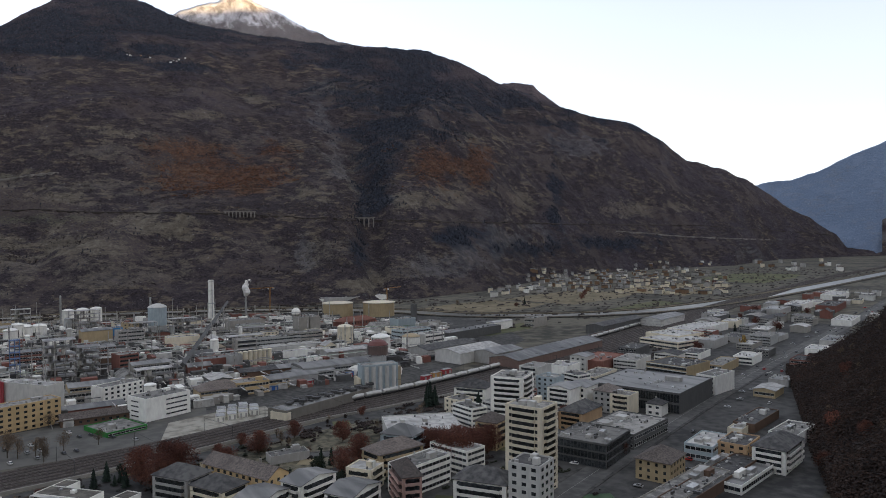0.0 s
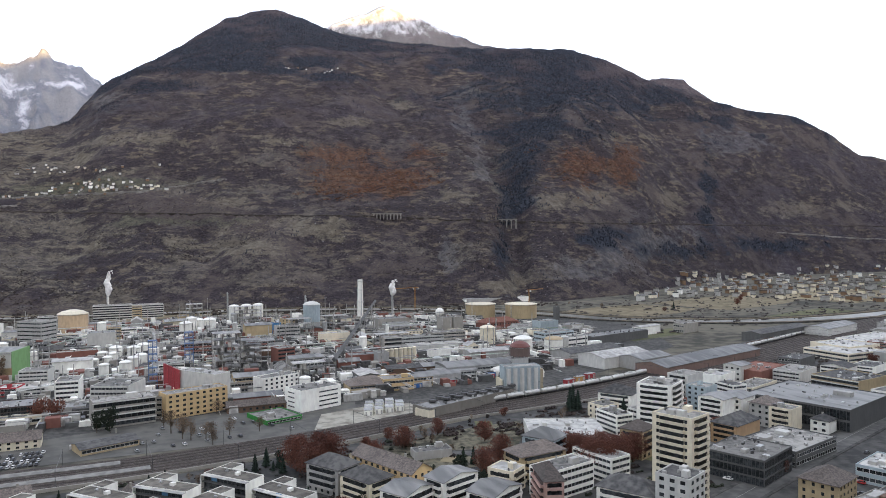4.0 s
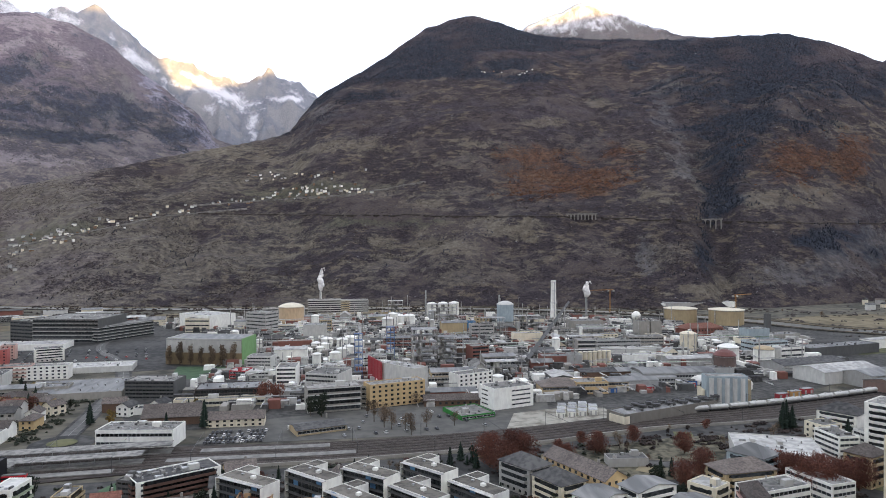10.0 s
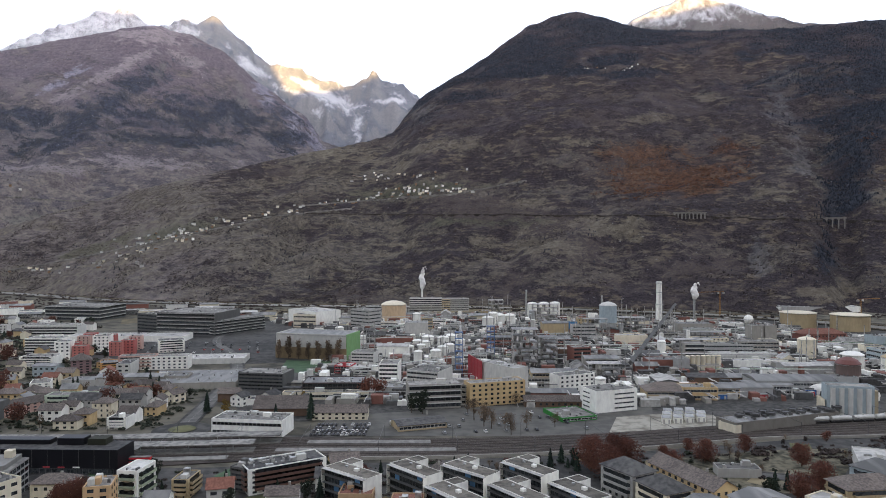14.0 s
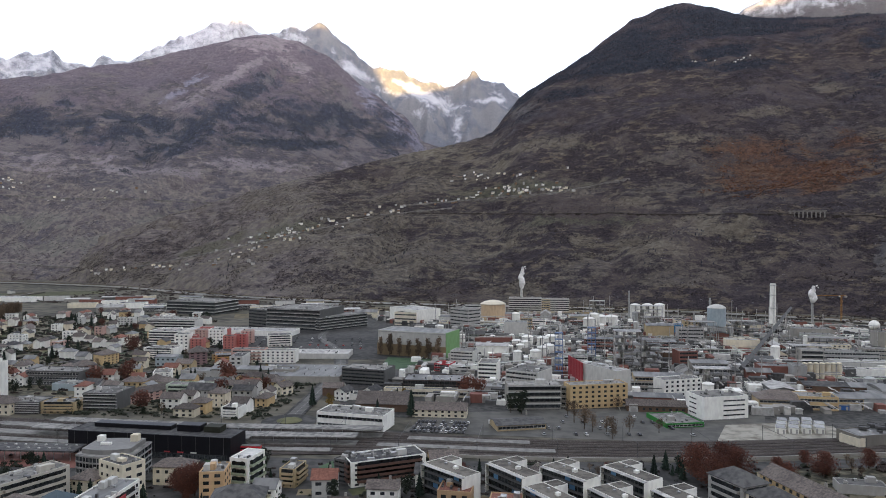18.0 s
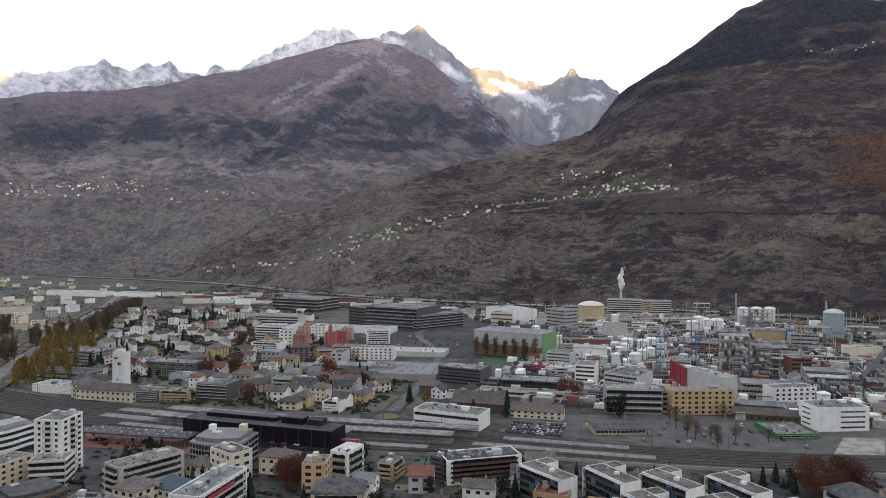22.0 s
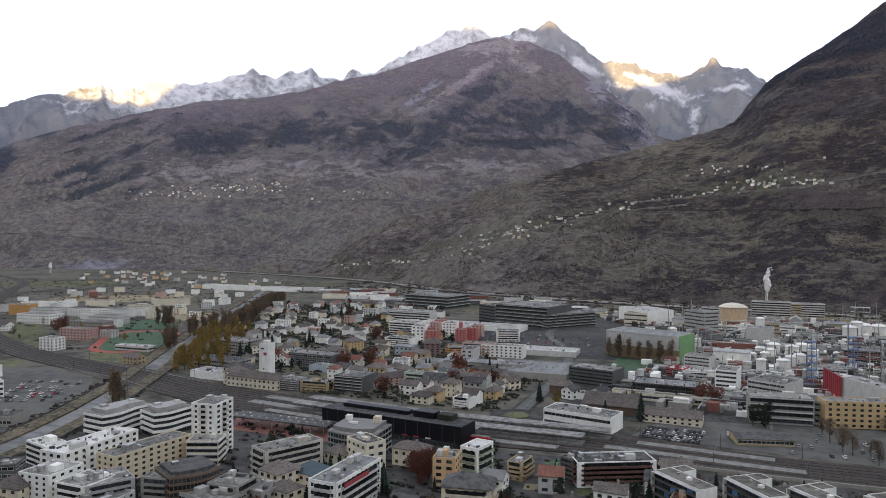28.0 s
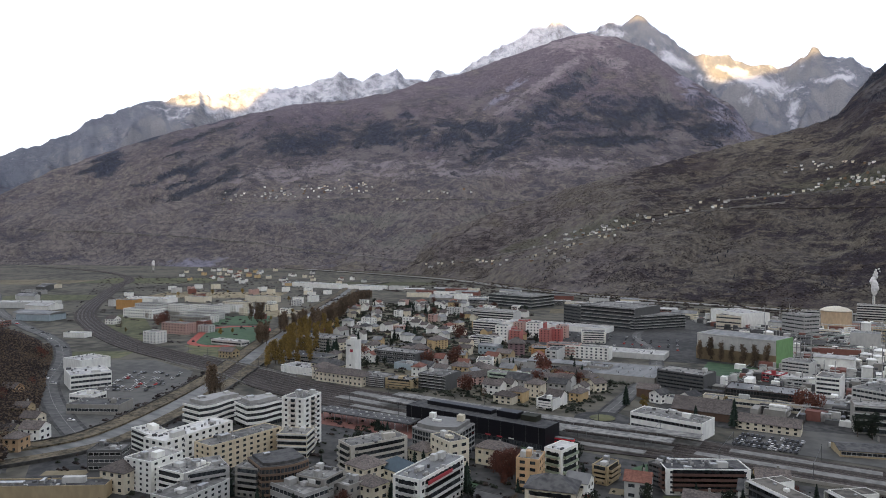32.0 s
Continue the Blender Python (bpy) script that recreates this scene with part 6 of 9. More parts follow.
building(480, 386, 18, 34, 20, 9, PALE, 3, "band", name="office_building")
building(537, 430, 18, 34, 18, 8, DGREY, 2, "band", rm=M_ROOFDARK, name="warehouse")
building(431, 350, 17, 36, 16, 7, DGREY, 2, "none", rm=M_ROOFDARK, name="workshop")
building(420, 372, 17, 40, 16, 6, CREAM, 2, "band", name="workshop")
building(354, 291, 16, 14, 13, 13, CREAM, 4, "punch", name="apartment_house", bal=1)
building(352, 303, 16, 15, 13, 13, GREY, 4, "punch", "hip", name="apartment_house")
building(331, 320, 16, 17, 16, 15, WHITE, 5, "punch", "gable", M_METALROOF, bal=2, name="apartment_house")
building(347, 321, 16, 18, 16, 14, WHITE, 4, "punch", "gable", M_METALROOF, bal=2, name="apartment_house")
building(345, 347, 16, 14, 14, 16, BLUEG, 5, "punch", name="apartment_house")
building(354, 371, 16, 20, 15, 19, PALE, 6, "punch", bal=2, name="apartment_house")
building(309, 286, 16, 26, 15, 11, OCHRE, 4, "punch", "hip", M_ROOFDARK, bal=3, name="apartment_house")
building(415, 401, 18, 24, 16, 9, WHITE, 2, "none", rm=M_ROOFPALE, name="workshop")
building(442, 407, 18, 18, 14, 12, PALE, 3, "punch", "gable", M_METALROOF, name="apartment_house")
building(321, 211, 16, 28, 14, 8, BLUEG, 2, "band", rm=M_ROOFPALE, name="shop")
building(330, 199, 14, 22, 14, 9, OCHRE, 3, "punch", rm=M_ROOFDARK, name="workshop")
building(332, 180, 12, 28, 15, 11, WHITE, 4, "punch", "hip", M_ROOFDARK, bal=3, name="apartment_house")
building(275, 205, 16, 20, 16, 9, TAN, 3, "punch", "hip", M_TILE, name="apartment_house")
building(294, 190, 12, 70, 10, 4, GREY, 1, "none", rm=M_METALROOF, name="workshop")
building(305, 177, 10, 50, 9, 4, WHITE, 1, "band", rm=M_METALROOF, name="workshop")
building(281, 182, 10, 80, 12, 5, BROWN, 1, "none", rm=M_ROOFDARK, name="workshop")
building(263, 183, 10, 60, 14, 5, CONC, 1, "none", rm=M_GRAVEL, name="workshop")
building(374, 224, 14, 24, 8, 4, CREAM, 1, "none", rm=M_ROOFPALE, name="workshop")
building(395, 227, 12, 44, 12, 5, BROWN, 1, "none", rm=M_ROOFDARK, name="workshop")
building(378, 197, 10, 32, 14, 7, WHITE, 2, "band", rm=M_GRAVEL, name="garage")
building(473, 263, 14, 22, 14, 5, TAN, 1, "band", "gable", M_ROOFPALE, name="shop")
building(581, 293, 16, 28, 16, 10, BRICK, 3, "band", rm=M_ROOFDARK, name="shop")
building(740, 345, 16, 46, 15, 6, PALE, 2, "none", rm=M_METALROOF, name="warehouse")
building(670, 326, 16, 30, 15, 6, WHITE, 2, "none", rm=M_ROOFPALE, name="shop")
building(515, 276, 14, 20, 14, 5, GREY, 1, "none", rm=M_METALROOF, name="shop")
building(111, 296, -70, 40.7, 12.0, 13.0, YELLOW, 4, "punch", "gable", bal=0, name="apartment_house")
building(88, 308, -61, 19.5, 14.0, 12.0, GREY, 4, "punch", "hip", M_ROOFDARK, name="apartment_house", bal=2)
building(97, 288, -67, 18.4, 14.0, 11.0, CREAM, 4, "punch", "hip", M_ROOFDARK, name="apartment_house", bal=2)
building(106, 264, -62, 13.5, 18.0, 12.0, WHITE, 4, "punch", "gable", M_METALROOF, bal=2, name="apartment_house")
building(126, 265, -71, 11.3, 20.0, 14.0, WHITE, 5, "punch", "gable", M_METALROOF, bal=2, name="apartment_house")
building(137, 248, -64, 13.1, 20.0, 12.0, WHITE, 4, "punch", "gable", M_METALROOF, bal=2, name="apartment_house")
building(158, 275, -59, 12.6, 12.0, 10.0, CREAM, 3, "punch", bal=2, rm=M_ROOFPALE, name="apartment_house")
building(147, 333, -6, 19.7, 9.0, 4.0, GREY, 1, "none", rm=M_ROOFDARK, name="shed")
building(181, 288, 5, 26, 14, 11, TAN, 4, "punch", "hip", M_TILE, bal=3, name="apartment_house")
terrace(-32, 305, 49, 7.2, 26.2, 13.0)
terrace(-5, 308, 41, 6.3, 24.8, 13.0)
terrace(19, 307, 45, 8.0, 25.0, 13.0)
terrace(45, 309, 38, 8.0, 25.1, 13.0)
terrace(11, 284, 37, 7.1, 25.4, 11.0)
terrace(37, 285, 35, 7.5, 25.6, 11.0)
terrace(62, 286, 33, 7.9, 25.5, 11.0)
building(-29, 295, -4, 14.1, 12.0, 8.0, OCHRE, 2, "punch", rm=M_TILERED, name="apartment_house", units=2)
building(-8, 285, -4, 13.1, 12.0, 8.0, OCHRE, 2, "punch", rm=M_TILERED, name="apartment_house", units=2)
building(-66, 326, 30, 36.2, 15.0, 11.4, WHITE, 5, "punch", bal=5, balmat=paint((0.12, 0.07, 0.055)), name="apartment_block", units=5, fill=0.7, rm=M_ROOFDARK)
building(-81, 323, -27, 7.7, 15.0, 10.9, DGREY, 5, "band", name="stair_block", dark=True)
building(-106, 314, -5, 7.5, 13.0, 8.5, TAN, 4, "band", name="apartment_block", bal=2)
building(-131, 287, 12, 10.2, 13.0, 15.0, (0.58, 0.4, 0.23), 5, "punch", name="apartment_block", units=3)
building(-126, 310, -9, 9.1, 15.0, 14.0, WHITE, 4, "band", rm=M_ROOFWHITE, name="apartment_block", label="white and green four-storey apartment block with pale roof", units=0, bal=2, balmat=paint((0.34, 0.4, 0.3)))
building(-176, 292, 64, 11.2, 17.0, 15.0, CREAM, 4, "punch", name="apartment_block", units=3, rm=M_ROOFDARK)
building(-160, 309, 2, 17, 10, 8, CREAM, 2, "punch", "hip", M_TILE, name="villa")
red_top = building(-159, 248, 91, 35.5, 13.0, 16.0, WHITE, 5, "band", name="apartment_block", rm=M_METALROOF, units=5, bal=3, balmat=paint(PALE), label="white five-storey apartment block with a red blind on its top floor")
piece("sun_blind", box_mesh(19.0, 0.25, 1.5, paint(RED)), red_top, (-5.0, -8.2, 13.6), "crimson sun blind")
building(-110, 262, 13, 19.7, 14.0, 13.0, CREAM, 4, "punch", "hip", M_ROOFDARK, name="apartment_block", bal=3)
building(-206, 271, 67, 30.5, 13.0, 15.0, (0.5, 0.48, 0.43), 5, "punch", bal=5, name="apartment_block", units=5)
building(-262, 282, 10, 13.6, 17.0, 27.0, WHITE, 10, "punch", bal=1, name="apartment_tower", units=5, bay=4.6, fill=0.24, balmat=paint((0.6, 0.56, 0.5)))
layered("apartment_block", -337.6, 288.5, 85, bowed(31, 15, 1.8, 2.0), 4, 3.2, paint(WHITE), "white wavy apartment block with dark recessed floors", 1.1, 0.42, M_GRAVEL, (3.0, 2.2, paint(GREY)), ((-8, 2, 4, 3, 1.2, M_METAL), (9, 1, 3, 3, 1.2, paint(PALE))))
layered("apartment_block", -313, 301, 72, bowed(23, 15, 1.6, 1.6), 4, 3.2, paint(WHITE), "white wavy apartment block with dark recessed floors", 1.1, 0.42, M_GRAVEL, (3.0, 2.2, paint(GREY)), ((-5, 2, 4, 3, 1.2, M_METAL), (6, 1, 3, 3, 1.2, paint(PALE))))
building(-302, 242, 93, 44.6, 15.0, 12.0, WHITE, 4, "punch", rm=M_ROOFWHITE, name="office_building", dark=True, units=2)
building(-313, 231, -11, 37.0, 11.0, 11.0, WHITE, 4, "band", rm=M_ROOFWHITE, name="office_building", dark=True, units=1)
building(-270, 246, 86, 42.8, 13.0, 13.0, (0.6, 0.52, 0.38), 5, "punch", name="apartment_block", dark=True, bay=1.9, units=4, label="beige five-storey apartment block with tall dark windows")
building(-253, 268, 25, 15.4, 13.0, 12.0, CREAM, 4, "stripe", name="apartment_block", units=1)
building(-230, 220, 14, 12.7, 16.0, 13.0, CONC, 5, "band", bal=3, name="apartment_block", units=2)
layered("office_building", -223, 225, 65, bowed(21, 17, 3.0), 5, 2.8, paint((0.17, 0.12, 0.085)), "brown-clad office building with a bowed grid front", 0.3, 0.34, M_ROOFDARK, (1.8, 1.4, M_ROOFDARK), ((-4, 3, 3, 2, 1.0, M_METAL),), paint((0.17, 0.12, 0.085)), 1.9)
building(-248, 205, 63, 18.7, 18.0, 13.0, GREY, 5, "punch", bal=3, name="apartment_block", units=5)
building(-253, 200, 2, 16.4, 16.0, 13.0, WHITE, 5, "punch", bal=2, name="apartment_block", units=2)
building(-275, 201, 6, 16.3, 18.0, 14.0, WHITE, 6, "punch", name="apartment_block", units=4)
building(-239, 192, 96, 27.3, 16.0, 9.0, PALE, 4, "punch", name="apartment_block", units=3)
building(-202, 229, 4, 14.6, 15.0, 11.0, CONC, 4, "punch", bal=3, name="apartment_block", units=3)
building(-194, 235, -8, 17, 12, 8, CONC, 2, "punch", name="villa", units=1)
building(-207, 221, -8, 26, 16, 8, GREY, 2, "band", name="shop", units=3)
building(-195, 251, -10, 13, 13, 10, CREAM, 3, "punch", "hip", M_TILE, name="villa")
building(-185, 261, -12, 13, 13, 8, CREAM, 2, "punch", "hip", paint((0.06, 0.09, 0.11), 0.5), name="villa")
building(-184, 240, -8, 12, 10, 7, CREAM, 2, "punch", "hip", M_TILE, name="villa")
building(-191, 292, -5, 12, 11, 7, CREAM, 2, "punch", "hip", M_TILE, name="villa")
building(-305, 166, 35, 60, 10, 6, TAN, 2, "none", rm=M_ROOFDARK, name="workshop", units=2)
building(-314, 205, 35, 16, 12, 10, DGREY, 3, "band", name="office_building")
building(-283, 191, 10, 14, 12, 9, CREAM, 3, "punch", "hip", M_TILE, name="villa")
building(-497, 254, 20, 11, 9, 9, OCHRE, 3, "punch", "gable", name="villa")
building(-443, 233, 30, 9, 9, 7, TAN, 2, "punch", "gable", name="villa")
building(-416, 224, 25, 10, 9, 7, CREAM, 2, "punch", "gable", name="villa")
building(-392, 212, 25, 12, 10, 7, WHITE, 2, "punch", "gable", name="villa")
building(-404, 204, 25, 11, 9, 6, CREAM, 2, "punch", "gable", name="villa")
building(-380, 196, 25, 9, 9, 7, OCHRE, 2, "punch", "hip", name="villa")
building(-501, 310, 67, 27.6, 30.0, 11.0, WHITE, 3, "band", rm=M_ROOFPALE, name="industrial_building", units=4)
building(-565, 349, 91, 25.5, 26.0, 9.0, WHITE, 2, "none", rm=M_ROOFPALE, name="industrial_building", units=2)
building(-454, 281, 15, 18, 14, 5, WHITE, 1, "band", rm=M_ROOFPALE, name="shop")
building(-420, 268, 28, 34, 18, 6.0, CONC, 1, "band", rm=M_ROOFDARK, name="shop")
building(-744, 449, 20, 26, 12, 5, WHITE, 1, "none", rm=M_ROOFPALE, name="filling_station")
building(-935, 515, 20, 50, 30, 8, BLUEG, 1, "none", "barrel", name="warehouse")
building(-1110, 590, 30, 90, 34, 9, PALE, 2, "none", rm=M_ROOFPALE, name="warehouse")
building(-1056, 586, 20, 40, 30, 7, WHITE, 1, "none", "gable", M_ROOFPALE, name="warehouse")
building(-970, 525, 20, 44, 26, 7, GREY, 1, "none", "gable", M_METALROOF, name="warehouse")
building(-961, 661, 20, 30, 20, 14, ORANGE, 3, "none", rm=M_GRAVEL, name="warehouse")
building(-1028, 749, 15, 80, 26, 7, WHITE, 1, "none", rm=M_ROOFPALE, name="warehouse")
building(-847, 605, 10, 50, 24, 12, WHITE, 3, "band", name="apartment_block")
building(-901, 656, 10, 40, 24, 12, PALE, 3, "band", name="apartment_block")
building(-864, 681, 10, 40, 16, 10, WHITE, 4, "band", name="apartment_block")
building(-807, 688, 10, 40, 22, 12, WHITE, 4, "band", name="apartment_block")
building(-809, 717, 10, 40, 16, 10, WHITE, 4, "band", name="apartment_block")
building(-761, 636, 10, 46, 20, 11, PALE, 3, "band", name="apartment_block")
building(-728, 585, 10, 46, 18, 11, CONC, 3, "band", name="apartment_block")
building(-876, 850, 10, 60, 16, 10, CREAM, 4, "band", name="apartment_block")
building(-818, 743, 10, 40, 20, 12, CREAM, 4, "band", name="apartment_block")
building(-965, 791, 10, 40, 18, 9, CREAM, 3, "band", name="apartment_block")
building(-677, 528, 8, 36, 16, 12, PINK, 4, "band", name="apartment_block", label="pink four-storey apartment block beside the sports ground")
building(-638, 468, 8, 18, 14, 12, WHITE, 4, "band", name="apartment_block")
building(-815, 538, 10, 14, 12, 7, WHITE, 2, "punch", "gable", name="villa")
building(-1018, 1151, 0, 130, 30, 9, WHITE, 2, "none", rm=M_ROOFPALE, name="warehouse")
building(-900, 1164, 0, 80, 30, 8, WHITE, 2, "none", rm=M_ROOFPALE, name="warehouse")
building(-563, 501, 5, 40, 12, 5, PALE, 1, "band", rm=M_ROOFPALE, name="sports_pavilion")
building(-505, 448, 5, 16, 10, 6, TAN, 2, "punch", "gable", name="villa")
silo_tower(-350, 435, 5, 12.4, 13.0, 23.2)
building(-347, 419, 0, 46, 13, 7, CREAM, 2, "punch", "hip", M_TILE, name="depot", category="building")
building(-368, 422, 0, 16, 12, 9, CREAM, 3, "punch", "hip", M_TILE, name="depot")
building(-374, 435, 0, 30, 12, 9, CREAM, 3, "punch", "hip", M_ROOFDARK, name="depot")
building(-396, 432, 0, 40, 18, 6, WHITE, 1, "none", rm=M_ROOFPALE, name="workshop")
building(-435, 472, 0, 60, 20, 7, CONC, 2, "band", rm=M_ROOFDARK, name="school")
building(-470, 538, 0, 40, 24, 12, CONC, 4, "band", rm=M_GRAVEL, name="school")
building(-321, 426, 3, 24.4, 18.0, 7.7, DGREY, 5, "stripe", name="office_building")
building(-298, 428, 7, 22.2, 14.0, 7.3, TAN, 4, "punch", name="apartment_block", bal=3)
building(-276, 444, 1, 22.5, 24.0, 11.1, DGREY, 5, "stripe", name="office_building", units=4)
building(-262, 466, 60, 32.3, 11.0, 5.8, PINK, 3, "punch", "gable", M_TILE, name="apartment_block")
building(-286, 492, 5, 17, 10, 7, YELLOW, 2, "punch", "hip", M_TILE, name="villa")
building(-283, 527, 22, 13.2, 18.0, 8.1, WHITE, 5, "band", name="apartment_block", units=3)
building(-354, 535, 43, 15.5, 13.0, 10.1, PINK, 4, "punch", "hip", M_TILE, name="apartment_block")
building(-373, 595, 66, 16.2, 13.0, 8.8, YELLOW, 4, "punch", "hip", M_TILE, name="apartment_block")
building(-358, 511, 0, 44, 20, 11, DGREY, 3, "band", name="office_building")
building(-329, 492, 0, 36, 14, 5, BLUEG, 1, "none", rm=M_METALROOF, name="workshop")
building(-339, 632, -1, 29.0, 18.0, 10.1, WHITE, 5, "band", name="apartment_block", bal=4, units=4)
building(-379, 720, 0, 36, 20, 14, WHITE, 5, "stripe", name="apartment_block")
building(-432, 832, 0, 60, 22, 14, PALE, 4, "stripe", name="office_building")
building(-313, 594, 0, 19, 14, 8, BLUEG, 2, "band", "gable", M_METALROOF, name="villa")
building(-292, 606, 25, 15.5, 16.0, 10.7, (0.24, 0.16, 0.17), 5, "punch", "hip", M_TILE, name="apartment_block", label="plum-coloured five-storey apartment block with a hipped roof")
building(-268, 617, 23, 24.3, 18.0, 7.7, ORANGE, 4, "punch", rm=M_METALROOF, name="apartment_block", bal=4)
building(-337, 685, 10, 12, 11, 14, (0.42, 0.13, 0.12), 5, "band", name="apartment_block", label="coral red five-storey apartment block in a stepped row")
building(-324, 672, 10, 12, 11, 13, (0.45, 0.17, 0.15), 5, "band", name="apartment_block", label="coral red five-storey apartment block in a stepped row")
building(-348, 731, 10, 12, 11, 14, PINK, 5, "band", name="apartment_block")
building(-352, 752, 10, 12, 11, 14, (0.42, 0.13, 0.12), 5, "band", name="apartment_block", label="coral red five-storey apartment block in a stepped row")
building(-340, 674, 10, 14, 14, 17, WHITE, 5, "band", name="apartment_block")
building(-326, 739, 10, 12, 11, 14, (0.42, 0.13, 0.12), 5, "band", name="apartment_block", label="coral red five-storey apartment block in a stepped row")
building(-325, 720, 10, 16, 14, 16, WHITE, 5, "band", name="apartment_block")
building(-300, 694, 10, 12, 11, 13, (0.45, 0.17, 0.15), 5, "band", name="apartment_block", label="coral red five-storey apartment block in a stepped row")
building(-292, 703, 10, 12, 11, 14, (0.42, 0.13, 0.12), 5, "band", name="apartment_block", label="coral red five-storey apartment block in a stepped row")
building(-296, 730, 10, 12, 11, 14, PINK, 5, "band", name="apartment_block")
building(-250, 621, 8, 30, 14, 12, PINK, 4, "band", name="apartment_block", bal=3)
building(-331, 799, 0, 130, 30, 6, WHITE, 1, "none", rm=M_ROOFPALE, name="shopping_hall")
building(-229, 558, 3, 50, 16, 6, CONC, 1, "band", "gable", M_METALROOF, name="workshop")
building(-258, 554, 3, 40, 16, 5, GREY, 1, "none", rm=M_METALROOF, name="workshop")
building(-257, 719, 22, 24.7, 20.0, 11.8, WHITE, 5, "band", bal=4, name="apartment_block", units=4)
building(-227, 623, 5, 40, 14, 11, WHITE, 4, "band", name="apartment_block")
building(-206, 560, 3, 40, 14, 6, CONC, 1, "band", rm=M_METALROOF, name="workshop")
building(-181, 561, 5, 70, 55, 5, CONC, 1, "none", rm=M_METALROOF, name="parking_deck", units=0)
building(-203, 655, 5, 75, 28, 5, PALE, 1, "none", rm=M_ROOFPALE, name="shopping_hall", units=4)
building(-183, 428, -2, 11.5, 12.0, 6.8, WHITE, 4, "punch", name="apartment_block", bal=2)
building(-232, 446, 0, 14, 10, 7, WHITE, 2, "punch", "gable", name="villa")
building(-208, 435, 0, 11, 10, 7, YELLOW, 2, "punch", "hip", name="villa")
building(-213, 426, 0, 14, 9, 5, CREAM, 2, "punch", "hip", name="villa")
building(-204, 454, 0, 12, 10, 9, CREAM, 3, "punch", "hip", name="villa")
building(-224, 473, 0, 20, 12, 7, GREY, 2, "punch", "gable", M_ROOFDARK, name="villa")
building(-237, 479, 2, 30, 12, 9, (0.45, 0.52, 0.42), 3, "band", name="apartment_block", label="pale green three-storey apartment block with balconies", bal=3)
building(-227, 502, 0, 19, 10, 6, GREY, 2, "punch", "gable", M_METALROOF, name="villa")
building(-195, 475, 0, 14, 10, 7, GREY, 2, "punch", "gable", M_ROOFDARK, name="villa")
building(-210, 496, 0, 11, 9, 6, CREAM, 2, "punch", "gable", name="villa")
building(-206, 528, 0, 12, 9, 6, CREAM, 2, "punch", "gable", name="villa")
building(-283, 565, 0, 14, 10, 8, TAN, 2, "punch", "gable", name="villa")
building(-174, 494, 60, 11, 9, 6, CREAM, 2, "punch", "gable", name="villa")
building(-126, 483, 70, 11, 9, 6, WHITE, 2, "punch", "gable", M_ROOFDARK, name="villa")
building(-107, 487, 70, 12, 9, 6, WHITE, 2, "punch", "gable", M_ROOFDARK, name="villa")
building(-115, 486, 0, 26, 10, 4, WHITE, 1, "none", rm=M_ROOFDARK, name="workshop")
building(-137, 496, 0, 14, 10, 6, BROWN, 2, "none", "gable", name="villa")
building(-93, 461, 0, 34, 20, 5, BROWN, 1, "none", "gable", M_TILE, name="workshop")
building(-121, 538, -11, 35.4, 22.0, 13.1, DGREY, 5, "band", name="office_building", units=3, dark=True)
building(-68, 524, -0, 43.4, 24.0, 8.8, (0.06, 0.045, 0.04), 3, "glass", rm=M_METALROOF, name="industrial_building", label="dark glazed industrial hall with a grey roof", units=3, dark=True)
building(-69, 601, -14, 13.6, 16.0, 6.5, RED, 2, "band", rm=M_ROOFPALE, name="industrial_building")
building(-54, 598, -9, 19.0, 16.0, 5.9, PALE, 2, "band", rm=M_ROOFPALE, name="industrial_building")
building(-54, 622, -12, 20.5, 18.0, 14.2, PALE, 5, "band", name="office_building", units=4)
building(-54, 446, 0, 34, 12, 4.5, CREAM, 2, "punch", "gable", name="workshop")
building(-71, 501, 0, 60, 8, 5, CREAM, 1, "band", rm=M_GRAVEL, name="workshop")
building(-101, 414, -9, 42.0, 19.0, 9.8, WHITE, 2, "band", rm=M_GRAVEL, name="depot", label="long white two-storey goods depot beside the tracks", units=2)
building(-29, 559, -5, 15, 22, 16, WHITE, 5, "band", name="office_building", units=4)
building(4, 477, 9, 34.8, 17.0, 16.1, CONC, 4, "stripe", name="laboratory_building", units=5)
building(2, 512, -25, 24.5, 26.0, 19.0, PALE, 6, "band", name="laboratory_building", units=6)
building(57, 522, -56, 36.9, 13.1, 20.0, PALE, 3, "none", metal=True, rm=M_ROOFPALE, name="process_building", units=6)
red_wall(37, 549, -77, 36.2, 0.5, 20.4)
building(46, 484, 17, 40.1, 13.0, 15.6, YELLOW, 5, "punch", name="laboratory_building", units=7, bay=2.4)
building(28, 485, -18, 6.8, 12.0, 13.3, CONC, 4, "band", name="stair_block")
building(108, 526, 23, 31.4, 13.0, 12.2, WHITE, 4, "punch", name="laboratory_building", units=4, bay=2.6)
white_lab = building(120, 467, 19, 31.0, 20.0, 13.9, WHITE, 4, "none", name="laboratory_building", units=1, rm=M_GRAVEL, label="plain white four-storey laboratory block with narrow strip windows")
for k in range(4):
    piece("window_band", band_mesh(15.0, 0.9, M_FRAME, 3.0), white_lab, (5.5, -10.06, 2.0 + k * 3.0))
    piece("window_band", band_mesh(8.0, 0.8, M_FRAME, 2.6), white_lab, pose(-15.56, 2.0, 2.0 + k * 3.0, 0, 0, -90))
building(90, 447, 16, 23.7, 27.0, 2.9, GREEN, 1, "band", rm=M_GRAVEL, name="canteen", units=2)
building(-5, 424, 18, 29.7, 16.0, 3.3, TAN, 1, "band", "gable", M_ROOFDARK, name="workshop", units=4)
